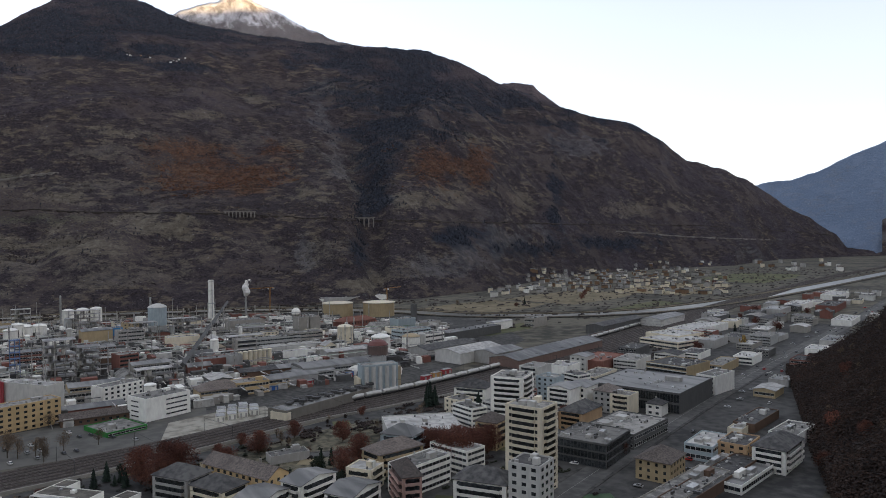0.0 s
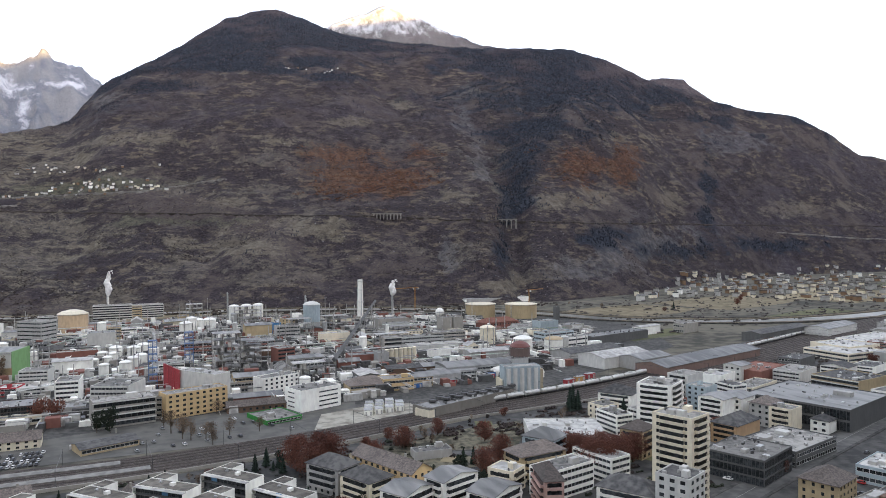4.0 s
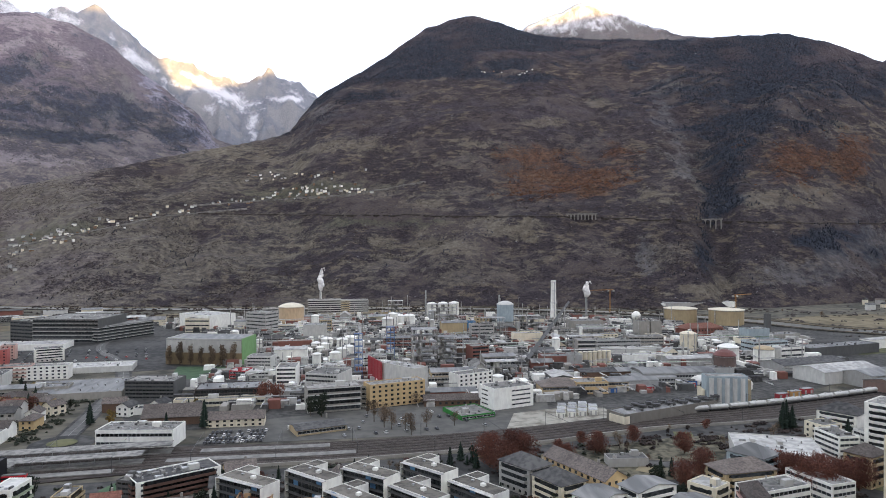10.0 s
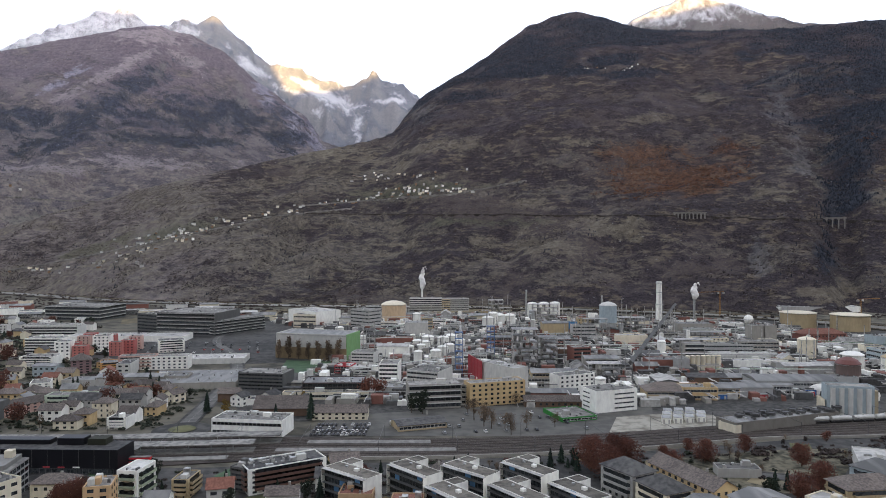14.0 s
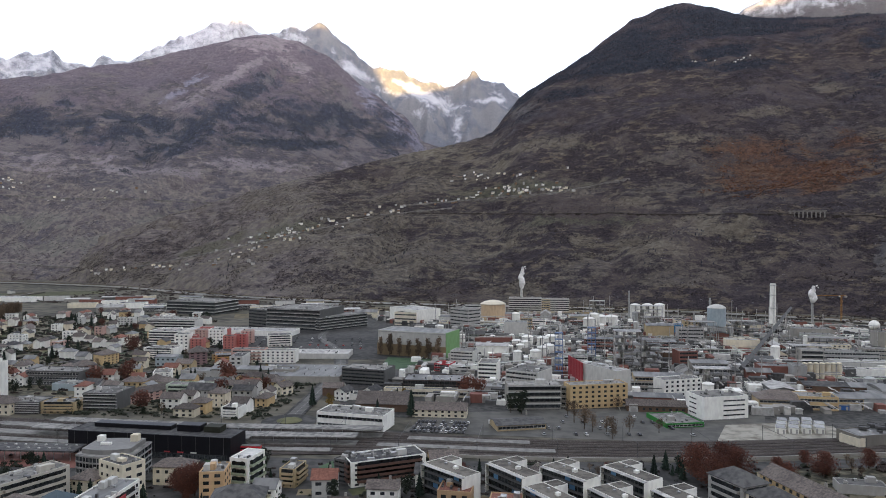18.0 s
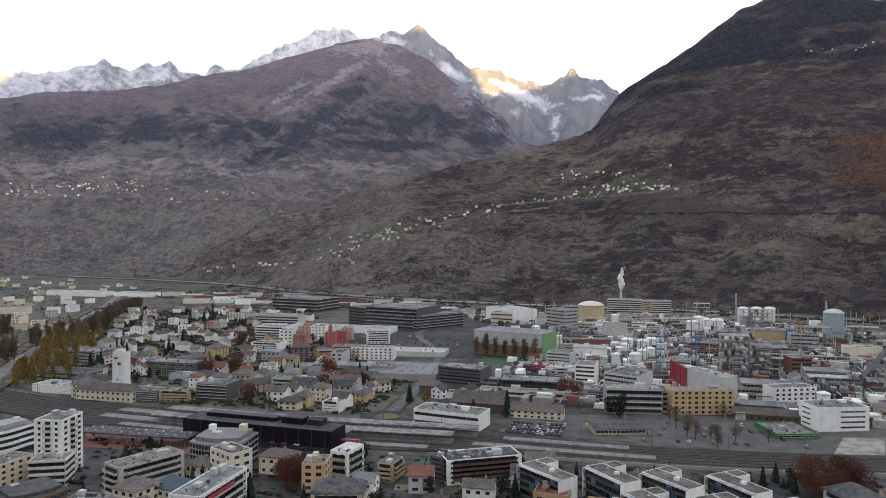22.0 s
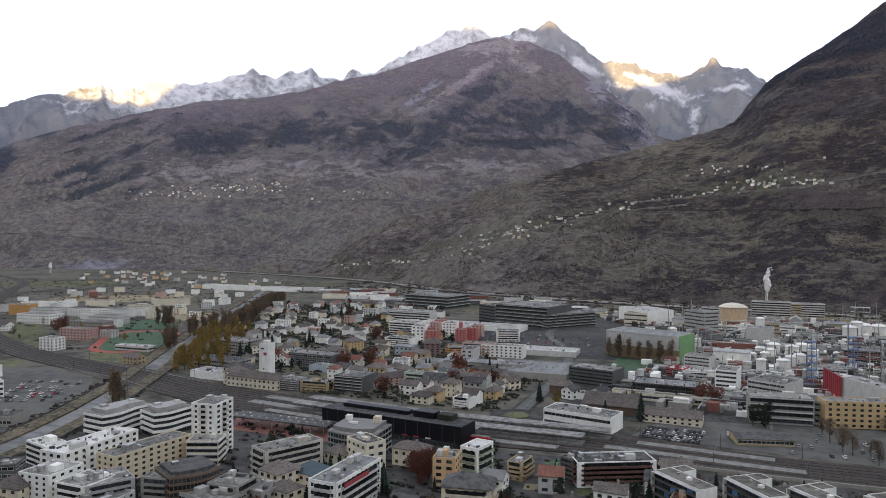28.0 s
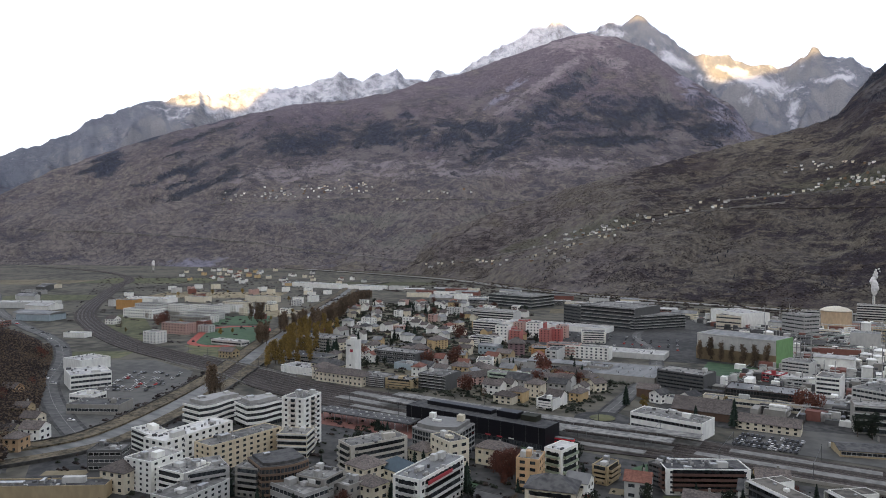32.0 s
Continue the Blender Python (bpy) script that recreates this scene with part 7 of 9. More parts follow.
building(82, 494, -2, 44, 15, 6, BRICK, 1, "band", "gable", M_METALROOF, name="workshop")
building(86, 475, -2, 42, 10, 4, BROWN, 1, "punch", "gable", M_TILE, name="workshop")
building(97, 541, -2, 36, 18, 11, TAN, 3, "band", "gable", M_METALROOF, name="process_building")
building(80, 540, -2, 28, 18, 8, CONC, 2, "band", rm=M_METALROOF, name="process_building")
building(73, 736, -2, 28.4, 14.0, 10.5, BRICK, 3, "band", "gable", M_METALROOF, name="process_building")
building(133, 736, 4, 29.5, 16.0, 8.6, BRICK, 3, "band", "gable", M_METALROOF, name="process_building")
building(149, 829, 0, 30, 18, 14, TAN, 3, "none", "gable", M_METALROOF, name="process_building")
building(135, 629, 11, 16.2, 15.0, 16.8, BRICK, 5, "band", name="process_building", dark=True, units=4)
building(146, 598, 0, 28, 16, 12, CONC, 3, "band", "gable", M_METALROOF, name="process_building")
building(115, 667, 0, 60, 16, 8, CONC, 2, "band", rm=M_METALROOF, name="process_building")
building(130, 662, 0, 26, 16, 10, BROWN, 2, "none", rm=M_GRAVEL, name="process_building")
building(175, 794, 0, 26, 16, 16, GREY, 4, "band", name="process_building")
building(194, 876, 0, 18, 12, 14, TAN, 4, "punch", name="process_building")
building(170, 840, 0, 14, 12, 14, (0.06, 0.2, 0.42), 3, "none", metal=True, name="process_building", label="blue metal-clad process building among the pipework")
building(-12, 809, 0, 26, 20, 18, PALE, 4, "none", metal=True, rm=M_METALROOF, name="process_building")
building(-0, 869, 0, 14, 16, 16, TAN, 4, "band", name="process_building")
building(-32, 748, 5, 34, 12, 9, BRICK, 3, "none", name="process_building")
building(-21, 990, 0, 34, 18, 8, PINK, 2, "none", "barrel", name="warehouse")
building(-42, 1008, 0, 20, 14, 9, STEEL, 2, "band", name="process_building")
building(-148, 937, -44, 59.0, 40.0, 19.9, WHITE, 3, "none", rm=M_ROOFPALE, name="industrial_building", units=3)
building(-150, 931, 79, 54.2, 30.0, 16.7, CREAM, 3, "band", name="industrial_building", units=4)
building(-76, 883, -38, 30.8, 22.0, 25.7, GREY, 6, "band", name="process_building", units=4)
building(-61, 1072, 0, 60, 20, 12, PALE, 4, "stripe", name="office_building", units=4)
building(-2, 1115, 0, 50, 22, 20, PALE, 6, "stripe", name="office_building", units=4)
building(26, 1117, 0, 20, 20, 18, TAN, 5, "band", name="office_building")
building(43, 1118, 0, 44, 20, 19, PALE, 6, "stripe", name="office_building", units=4)
building(-275, 866, -13, 74.0, 62.0, 26.2, DGREY, 6, "stripe", name="office_building", units=8, rm=M_GRAVEL, label="large dark office building with pale sun-blind strips")
building(-236, 865, 56, 77.2, 30.0, 17.2, DGREY, 5, "stripe", name="office_building", units=5, rm=M_GRAVEL)
building(-323, 870, -30, 34.4, 40.0, 23.3, DGREY, 6, "band", name="office_building", dark=True, units=4)
building(-485, 1023, -11, 83.5, 60.0, 19.4, (0.09, 0.1, 0.1), 4, "stripe", name="office_building", units=6, label="dark office building with green-tinted strips")
building(-428, 828, 0, 60, 22, 13, PALE, 4, "stripe", name="office_building")
building(-291, 974, 0, 24, 20, 14, WHITE, 3, "none", name="process_building")
hall(-104, 682, -16, 70.8, 34.0, 23.7)
building(297, 743, -5, 37.6, 13.0, 8.0, CREAM, 3, "punch", "flat", M_METALROOF, name="process_building", bay=3.0)
building(311, 826, -2, 40, 20, 14, CONC, 3, "none", rm=M_METALROOF, name="process_building")
building(311, 808, -2, 30, 16, 10, GREY, 2, "none", rm=M_METALROOF, name="process_building")
building(246, 654, -2, 18, 16, 16, CONC, 4, "stripe", name="process_building")
building(280, 674, -2, 60, 12, 12, STEEL, 3, "band", name="process_building")
building(287, 647, -2, 54, 10, 8, PALE, 2, "none", rm=M_ROOFPALE, name="process_building")
building(280, 618, -2, 70, 10, 6, WHITE, 1, "none", rm=M_ROOFPALE, name="process_building")
building(205, 608, -3, 34, 16, 9, BRICK, 2, "none", rm=M_METALROOF, name="process_building")
building(214, 594, -3, 10, 16, 12, STEEL, 3, "none", metal=True, name="process_building")
building(187, 560, -3, 44, 8, 3, WHITE, 1, "none", rm=M_ROOFPALE, name="shed")
building(168, 498, -3, 30, 18, 6, TAN, 2, "band", "hip", M_TILE, name="workshop")
building(190, 496, -3, 24, 16, 9, YELLOW, 2, "band", name="workshop")
building(205, 501, -3, 30, 14, 7, TAN, 2, "band", "gable", M_METALROOF, name="workshop")
building(230, 546, -3, 50, 18, 6, BROWN, 2, "none", "gable", M_METALROOF, name="warehouse")
building(215, 547, -3, 30, 18, 6, BROWN, 2, "band", "gable", M_ROOFDARK, name="workshop")
building(228, 507, -3, 36, 18, 6, STEEL, 2, "none", "barrel", name="warehouse")
building(247, 514, -3, 34, 18, 6, STEEL, 2, "band", "barrel", name="warehouse")
building(269, 522, -3, 58, 26, 8, STEEL, 2, "band", "barrel", name="warehouse")
building(212, 423, 19, 80.0, 16.0, 6.2, (0.2, 0.19, 0.17), 1, "none", rm=M_METALROOF, name="cooling_hall", units=0, label="long low cooling hall with round fans on its roof")
building(183, 412, -63, 12.6, 20.0, 5.2, CREAM, 1, "none", rm=M_GRAVEL, name="cooling_hall", units=0)
building(353, 759, -3, 12.7, 18.0, 19.5, CONC, 1, "none", name="concrete_silo", category="silo", units=1)
building(367, 758, -3, 12.4, 18.0, 19.6, CONC, 1, "none", name="concrete_silo", category="silo", units=1)
building(318, 678, -3, 36, 16, 14, CONC, 4, "band", name="process_building")
building(429, 768, 5, 50, 20, 9, BRICK, 2, "punch", "hip", M_TILERED, name="workshop")
building(417, 715, 5, 50, 16, 5, WHITE, 1, "none", rm=M_ROOFPALE, name="shed")
building(600, 1085, 3, 130, 26, 8, WHITE, 1, "none", rm=M_ROOFPALE, name="warehouse")
building(422, 633, 8, 40, 18, 13, BLUEG, 3, "band", name="process_building", units=4)
building(453, 697, 8, 26, 16, 16, BLUEG, 4, "none", metal=True, name="process_building")
building(425, 611, 8, 40, 16, 10, WHITE, 2, "band", name="process_building")
building(493, 724, 8, 60, 18, 6, CONC, 2, "none", rm=M_METALROOF, name="process_building")
building(523, 778, 8, 6, 6, 22, DGREY, 1, "none", name="stair_tower")
building(315, 586, -2, 40, 16, 7, GREY, 2, "none", "gable", M_ROOFPALE, name="workshop")
building(336, 591, -2, 24, 16, 7, GREY, 2, "none", "gable", M_METALROOF, name="workshop")
building(315, 537, 0, 24, 14, 7, STEEL, 2, "none", rm=M_METALROOF, name="workshop")
building(569, 1067, 3, 60, 30, 10, GREY, 1, "none", rm=M_METALROOF, name="warehouse")
building(402, 508, 12, 60, 30, 9, PALE, 1, "none", "gable", M_ROOFPALE, name="warehouse")
building(416, 484, 12, 40, 26, 9, GREY, 1, "none", "gable", M_METALROOF, name="warehouse")
building(470, 473, 14, 150, 30, 7, (0.2, 0.14, 0.12), 1, "none", "gable", M_METALROOF, name="warehouse")
building(404, 551, 12, 70, 26, 7, GREY, 1, "none", "gable", M_ROOFDARK, name="warehouse")
building(491, 621, 12, 90, 22, 9, DGREY, 1, "none", rm=M_METALROOF, name="warehouse")
building(442, 618, 12, 50, 16, 8, WHITE, 2, "band", name="office_building")
building(558, 646, 12, 36, 12, 9, WHITE, 1, "none", "barrel", M_ROOFPALE, name="warehouse")
building(610, 638, 14, 30, 14, 11, CONC, 2, "band", name="signal_box")
building(664, 558, 15, 110, 22, 9, DGREY, 1, "none", "gable", M_ROOFDARK, name="warehouse")
building(753, 557, 15, 80, 26, 8, PALE, 1, "none", "gable", M_METALROOF, name="warehouse")
building(873, 561, 15, 26, 14, 8, WHITE, 2, "band", name="workshop")
station(-192, 351, -3, 90.7, 17.0, 11.9)
layered("office_building", -191, 311, 7, bowed(26, 20, 4.0), 5, 2.75, paint((0.27, 0.27, 0.265)), "grey glazed office building with a bowed front and mansard roof", 0.35, 0.26, M_GRAVEL, (2.4, 2.2, paint((0.22, 0.22, 0.215))),
        ((-8, 4, 3, 3, 2.6, paint(WHITE)), (8, 4, 3.4, 3.4, 3.2, paint(CREAM)), (-3, -2, 5, 1.2, 1.0, paint(WHITE))), paint((0.3, 0.3, 0.295)), 3.4)

# ---- trees with a known place ----
def russet(x, y, k):
    tree("russet", x, y, k * 0.86)


def gold(x, y, k):
    tree("gold", x, y, k)


def fir(x, y, k):
    tree("fir", x, y, k)


def bare(x, y, k):
    tree("bare", x, y, k)


russet(79, 340, 1.56)
russet(84, 329, 1.62)
russet(96, 339, 1.50)
russet(94, 349, 1.50)
russet(139, 351, 1.1)
russet(184, 344, 1.05)
russet(204, 295, 1.50)
russet(204, 283, 1.62)
russet(205, 274, 1.69)
russet(209, 270, 1.69)
russet(221, 275, 1.62)
russet(233, 280, 1.50)
russet(219, 287, 1.50)
russet(302, 292, 1.25)
russet(178, 285, 1.12)
russet(-148, 292, 1.25)
russet(-143, 293, 1.38)
russet(-383, 657, 1.50)
russet(-308, 521, 1.38)
russet(-229, 522, 1.38)
russet(-330, 512, 1.12)
russet(-250, 439, 1.12)
russet(-490, 941, 1.12)
russet(-43, 503, 1.25)
russet(-35, 503, 1.12)
russet(-754, 568, 1.50)
russet(-744, 553, 1.50)
russet(-401, 505, 1.38)
russet(-583, 560, 1.25)
russet(156, 291, 1.12)
russet(173, 307, 1.12)
russet(284, 235, 0.62)
gold(-129, 456, 1.0)
gold(-86, 496, .8)
gold(-212, 564, .9)
gold(650, 387, 1.4)
fir(-142, 461, 1.0)
fir(-72, 441, 1.15)
fir(-87, 475, .9)
fir(-101, 458, .8)
fir(-94, 443, .8)
fir(-140, 493, .7)
tree("evergreen", -3, 455, 1.7)
tree("evergreen", -10, 458, 1.2)
fir(-198, 529, .9)
fir(-209, 541, .9)
fir(-196, 512, .9)
fir(-270, 524, .8)
fir(-261, 529, .7)
fir(-262, 538, .8)
fir(-580, 858, 1.2)
fir(-586, 858, 1.3)
fir(-545, 838, 1.1)
fir(-437, 634, 1.2)
fir(-431, 641, 1.0)
fir(-416, 683, .9)
fir(-470, 800, .9)
fir(-336, 616, .7)
fir(-460, 557, 1.2)
fir(-466, 587, 1.0)
fir(-423, 497, 1.4)
fir(-447, 517, 1.2)
fir(-426, 621, 1.0)
fir(-436, 610, 1.1)
fir(-429, 508, 1.3)
fir(281, 346, 1.1)
fir(265, 379, 1.2)
fir(270, 383, 1.1)
fir(271, 379, 1.0)
fir(261, 253, .8)
fir(83, 310, 1.0)
fir(87, 310, .9)
fir(81, 314, .9)
fir(154, 310, .7)
fir(60, 344, .8)
fir(67, 353, .8)
fir(72, 339, .8)
fir(-46, 304, .8)
fir(-152, 267, 1.1)
fir(-155, 264, 1.0)
fir(-159, 264, 1.0)
bare(29, 438, 1.3)
bare(34, 423, 1.2)
bare(46, 418, 1.1)
bare(59, 419, 1.1)
bare(48, 404, 1.0)
bare(76, 420, .9)
bare(59, 475, 1.0)
bare(26, 454, 1.1)
bare(38, 418, 1.2)
bare(49, 416, 1.2)
bare(35, 433, 1.2)
bare(293, 217, .8)
bare(-393, 331, 1.3)
bare(-394, 337, 1.4)
bare(-391, 339, 1.3)
# poplar rows along the channel
for i in range(20):
    k = i / 19
    for o in (0, 13, 27):
        if o == 0 or rng.random() < 0.6:
            tree("poplar", -436 - 118 * k + o + rng.uniform(-5, 5), 430 + 176 * k + o * 0.4 + rng.uniform(-6, 6), rng.uniform(0.85, 1.15), 0, "golden poplars along the channel")
for i in range(44):
    k = i / 43
    for s in (0, 1):
        tree("brownpoplar", -552 - 205 * k + rng.uniform(-4, 4) - 14 * s, 622 + 360 * k + rng.uniform(-5, 5) + 6 * s, rng.uniform(1.15, 1.4) * (1 - 0.25 * k), 0, "brown poplars along the channel")
for cx, cy, n in ((-541, 522, 7), (-582, 600, 7), (-600, 640, 4), (-690, 660, 4), (-400, 341, 4)):
    for i in range(n):
        tree("brownpoplar", cx + rng.uniform(-7, 7), cy + rng.uniform(-6, 6), rng.uniform(1.1, 1.4))


# ---- cars ----
CARPARK = (-484, 299, math.cos(radians(28)), math.sin(radians(28)), 28)  # a corner of the western car park and the line of its rows


def car_meshes(paint_mat):
    body = [(-2.1, -0.85, 0.3), (2.1, -0.85, 0.3), (2.1, 0.85, 0.3), (-2.1, 0.85, 0.3), (-2.15, -0.88, 0.75), (2.1, -0.86, 0.7), (2.1, 0.86, 0.7), (-2.15, 0.88, 0.75), (-2.0, -0.8, 0.95), (1.0, -0.8, 0.95), (1.0, 0.8, 0.95), (-2.0, 0.8, 0.95), (2.0, -0.75, 0.82), (2.0, 0.75, 0.82)]
    f = [(3, 2, 1, 0), (0, 1, 5, 4), (2, 3, 7, 6), (1, 2, 6, 5), (3, 0, 4, 7), (4, 5, 12, 9, 8), (6, 7, 11, 10, 13), (5, 6, 13, 12), (7, 4, 8, 11), (8, 9, 10, 11), (9, 12, 13, 10)]
    cab = [(-1.9, -0.78, 0.95), (0.95, -0.78, 0.95), (0.95, 0.78, 0.95), (-1.9, 0.78, 0.95), (-1.5, -0.62, 1.42), (0.25, -0.62, 1.42), (0.25, 0.62, 1.42), (-1.5, 0.62, 1.42)]
    g = [(0, 1, 5, 4), (1, 2, 6, 5), (2, 3, 7, 6), (3, 0, 4, 7), (4, 5, 6, 7)]
    g2 = [tuple(q + 14 for q in t) for t in ((0, 1, 5, 4), (1, 2, 6, 5), (2, 3, 7, 6), (3, 0, 4, 7), (4, 5, 6, 7))]
    top = [(-1.45, -0.6, 1.42), (0.22, -0.6, 1.42), (0.22, 0.6, 1.42), (-1.45, 0.6, 1.42), (-1.35, -0.52, 1.48), (0.12, -0.52, 1.48), (0.12, 0.52, 1.48), (-1.35, 0.52, 1.48)]
    return np_mesh("body", body + top, f + g2, paint_mat), np_mesh("glasshouse", cab, g, M_GLASS)


CARS = [("black", car_meshes(M_CAR)), ("white", car_meshes(M_CARW)), ("silver", car_meshes(M_CARS)), ("red", car_meshes(M_CARR))]
wheel = tube_mesh(0.32, 0.22, M_TYRE, 10)


def car(x, y, rot, wheels=False, group="parked cars", colours=(0, 0, 0, 1, 1, 2, 2, 2, 3)):
    word, (body, glass) = CARS[rng.choice(colours)]
    e = new("car", body)
    e.matrix_world = pose(x, y, 0.14, 0, 0, rot)
    tagged(e, "%s hatchback car parked on asphalt" % word, "car", group)
    piece("glasshouse", glass, e)
    if wheels:
        for u in (-1.3, 1.3):
            for s in (-0.62, 0.84):
                piece("wheel", wheel, e, pose(u, s, 0.33, 90, 0, 0))


for r in range(4):
    for i in range(13):
        if rng.random() < 0.9:
            car(-66 + i * 2.5 + r * 0.4, 406 + r * 7.2, 88, False, "cars in the car park", (0, 0, 0, 0, 0, 0, 1, 2))
for r in range(4):
    for i in range(16):
        if rng.random() < 0.4:
            car(10 + i * 6 + r * 3, 408 + r * 14 + i * 0.6, 100, i < 6, "cars beside the works")
for r in range(5):
    for i in range(14):
        if rng.random() < 0.6:
            car(-300 + i * 9 + r * 4, 770 - r * 16, 90)
for r in range(3):
    for i in range(9):
        if rng.random() < 0.7:
            car(-120 + i * 5, 560 + r * 14, 95)
for i in range(105):
    k = rng.uniform(0.06, 0.5)
    j = int(k * (len(AVENUE) - 2))
    d = AVENUE[j + 1, :2] - AVENUE[j, :2]
    a = math.degrees(math.atan2(d[1], d[0]))
    o = rng.choice((-3.4, 3.4, -12, -17, -24, -30, -36, 13))
    q = shifted(AVENUE, o)[j]
    if abs(o) > 10 and rng.random() < 0.5:
        a += 90
    car(q[0] + rng.uniform(-2, 2), q[1], a, j < 14, "cars along the avenue")
for r in range(7):
    for i in range(17):
        if rng.random() < 0.45:
            car(CARPARK[0] + i * 2.9 * CARPARK[2] - r * 10.5 * CARPARK[3], CARPARK[1] + i * 2.9 * CARPARK[3] + r * 10.5 * CARPARK[2], CARPARK[4] + 90, False, "cars in the western car park", (0, 0, 0, 1, 1, 1, 1, 1, 1, 2, 2, 2, 2, 3))
for i in range(16):
    q = shifted(WEST_ROAD, rng.choice((-3, 3)))[rng.randrange(8, 60)]
    car(q[0], q[1], 28, False, "cars on the western road")
van = thing("delivery_van", -20, 428, 4, 0.14, "white delivery van parked beside the depot", "van")
piece("body", box_mesh(5.2, 2.0, 2.1, M_CARW), van, (0, 0, 0.35))
piece("bonnet", box_mesh(0.9, 1.8, 0.9, M_CARW), van, (3.0, 0, 0.35))
piece("windscreen", box_mesh(0.1, 1.7, 0.8, M_GLASS), van, (2.62, 0, 1.4))
for u in (-1.6, 2.4):
    for s in (-0.8, 1.02):
        piece("wheel", wheel, van, pose(u, s, 0.32, 90, 0, 0))

# ---- the rest of the town, street by street ----
LINES = [(shifted(RAIL, 0), RAIL[:, 2] / 2 + 2), (AVENUE[:, :2], 10), (NORTH_ROAD[:, :2], 8), (WEST_ROAD[:, :2], 10), (HILL_ROAD[:, :2], 5)]


def free(x, y, r):
    for sx, sy, big, small in SPOTS:
        if math.hypot(x - sx, y - sy) < r + (big + small) / 2:
            return False
    for line, gap in LINES:
        dist = np.hypot(line[:, 0] - x, line[:, 1] - y)
        if (dist < gap + r).any():
            return False
    return True


def within(poly, x, y):
    inside = False
    for i in range(len(poly)):
        (x0, y0), (x1, y1) = poly[i - 1], poly[i]
        if (y0 > y) != (y1 > y) and x < (x1 - x0) * (y - y0) / (y1 - y0) + x0:
            inside = not inside
    return inside


def quarter(poly, n, make, gap):
    xs, ys = [p[0] for p in poly], [p[1] for p in poly]
    done = tries = 0
    while done < n and tries < n * 40:
        tries += 1
        x, y = rng.uniform(min(xs), max(xs)), rng.uniform(min(ys), max(ys))
        if within(poly, x, y) and free(x, y, gap):
            make(x, y)
            done += 1


def small_house(x, y):
    w, d = rng.uniform(9, 14), rng.uniform(8, 11)
    building(x, y, rng.choice((5, 95)) + rng.uniform(-14, 14), w, d, rng.uniform(5, 8), rng.choice((WHITE, WHITE, WHITE, CREAM, PALE, CREAM, YELLOW)), 2, "punch" if math.hypot(x, y) < 700 else "none", rng.choice(("gable", "gable", "hip")), rng.choice((M_TILE, M_TILE, M_ROOFDARK, M_METALROOF, M_TILE, M_TILERED)), name="house")


def apartment(x, y):
    k = 0.72 if math.hypot(x, y) > 750 else 1.0
    building(x, y, rng.choice((5, 95)) + rng.uniform(-8, 8), rng.uniform(16, 30) * k, rng.uniform(11, 15) * k, rng.uniform(9, 14) * k, rng.choice((WHITE, WHITE, WHITE, CREAM, PALE, PINK, BRICK)), 0, "band", "flat", rng.choice((M_GRAVEL, M_ROOFDARK, M_ROOFPALE)), name="apartment_block", units=1)


def plant_hall(x, y):
    building(x, y, rng.choice((-3, -3, 5, 87)), rng.uniform(12, 34), rng.uniform(8, 18), rng.uniform(4, 10), rng.choice((PALE, CONC, GREY, WHITE, TAN, BRICK, WHITE, DGREY, CREAM)), 0, rng.choice(("none", "band")), rng.choice(("flat", "flat", "gable")), rng.choice((M_METALROOF, M_GRAVEL, M_ROOFPALE, M_ROOFDARK)), name="process_building", units=2)


def plant_tank(x, y):
    tank(x, y, rng.choice((2, 3, 4, 5)), rng.choice((6, 9, 12, 15)), rng.choice((WHITE, PALE, WHITE, STEEL)))


def shop_hall(x, y):
    building(x, y, 16 + rng.uniform(-4, 4), rng.uniform(16, 44), rng.uniform(12, 22), rng.uniform(5, 9), rng.choice((WHITE, PALE, GREY, CONC, CREAM, DGREY, BRICK)), 0, rng.choice(("none", "band")), rng.choice(("flat", "flat", "gable")), rng.choice((M_METALROOF, M_GRAVEL, M_ROOFPALE, M_ROOFDARK)), name="workshop", units=1)


WORKS = [(-100, 480), (150, 470), (330, 500), (440, 560), (520, 700), (430, 940), (100, 1060), (-240, 1000), (-120, 850), (-100, 650)]
HOMES = [(-180, 470), (-430, 470), (-500, 540), (-720, 900), (-600, 1000), (-420, 930), (-400, 780), (-190, 560)]
quarter(WORKS, 62, plant_hall, 10)
quarter(WORKS, 34, plant_tank, 5)
quarter(HOMES, 16, apartment, 12)
quarter(HOMES, 100, small_house, 5)
quarter([(-300, 425), (-165, 430), (-170, 540), (-300, 500)], 14, small_house, 4)
quarter([(-240, 330), (-100, 255), (-10, 240), (70, 330), (-40, 340)], 8, small_house, 7)
quarter([(120, 240), (250, 330), (420, 400), (330, 290)], 8, apartment, 10)
quarter([(480, 340), (900, 400), (1400, 560), (1400, 660), (900, 560), (600, 460)], 44, shop_hall, 13)
quarter([(560, 290), (700, 340), (1300, 470), (1300, 500), (700, 380)], 12, shop_hall, 11)
quarter([(-640, 560), (-760, 480), (-1200, 760), (-1250, 1000), (-900, 1050), (-760, 850)], 34, apartment, 16)
quarter([(-1000, 1100), (-1500, 1150), (-1900, 1500), (-1500, 1600), (-1000, 1350)], 46, small_house, 12)
quarter([(-560, 960), (-250, 1010), (-300, 1160), (-700, 1240), (-900, 1200)], 30, shop_hall, 16)
quarter([(-800, 400), (-1100, 560), (-1500, 860), (-1400, 760), (-1000, 480)], 22, shop_hall, 14)


def grove(kinds, poly, n, lo=0.5, hi=1.0, gap=3):
    quarter(poly, n, lambda x, y: tree(rng.choice(kinds), x, y, rng.uniform(lo, hi)), gap)


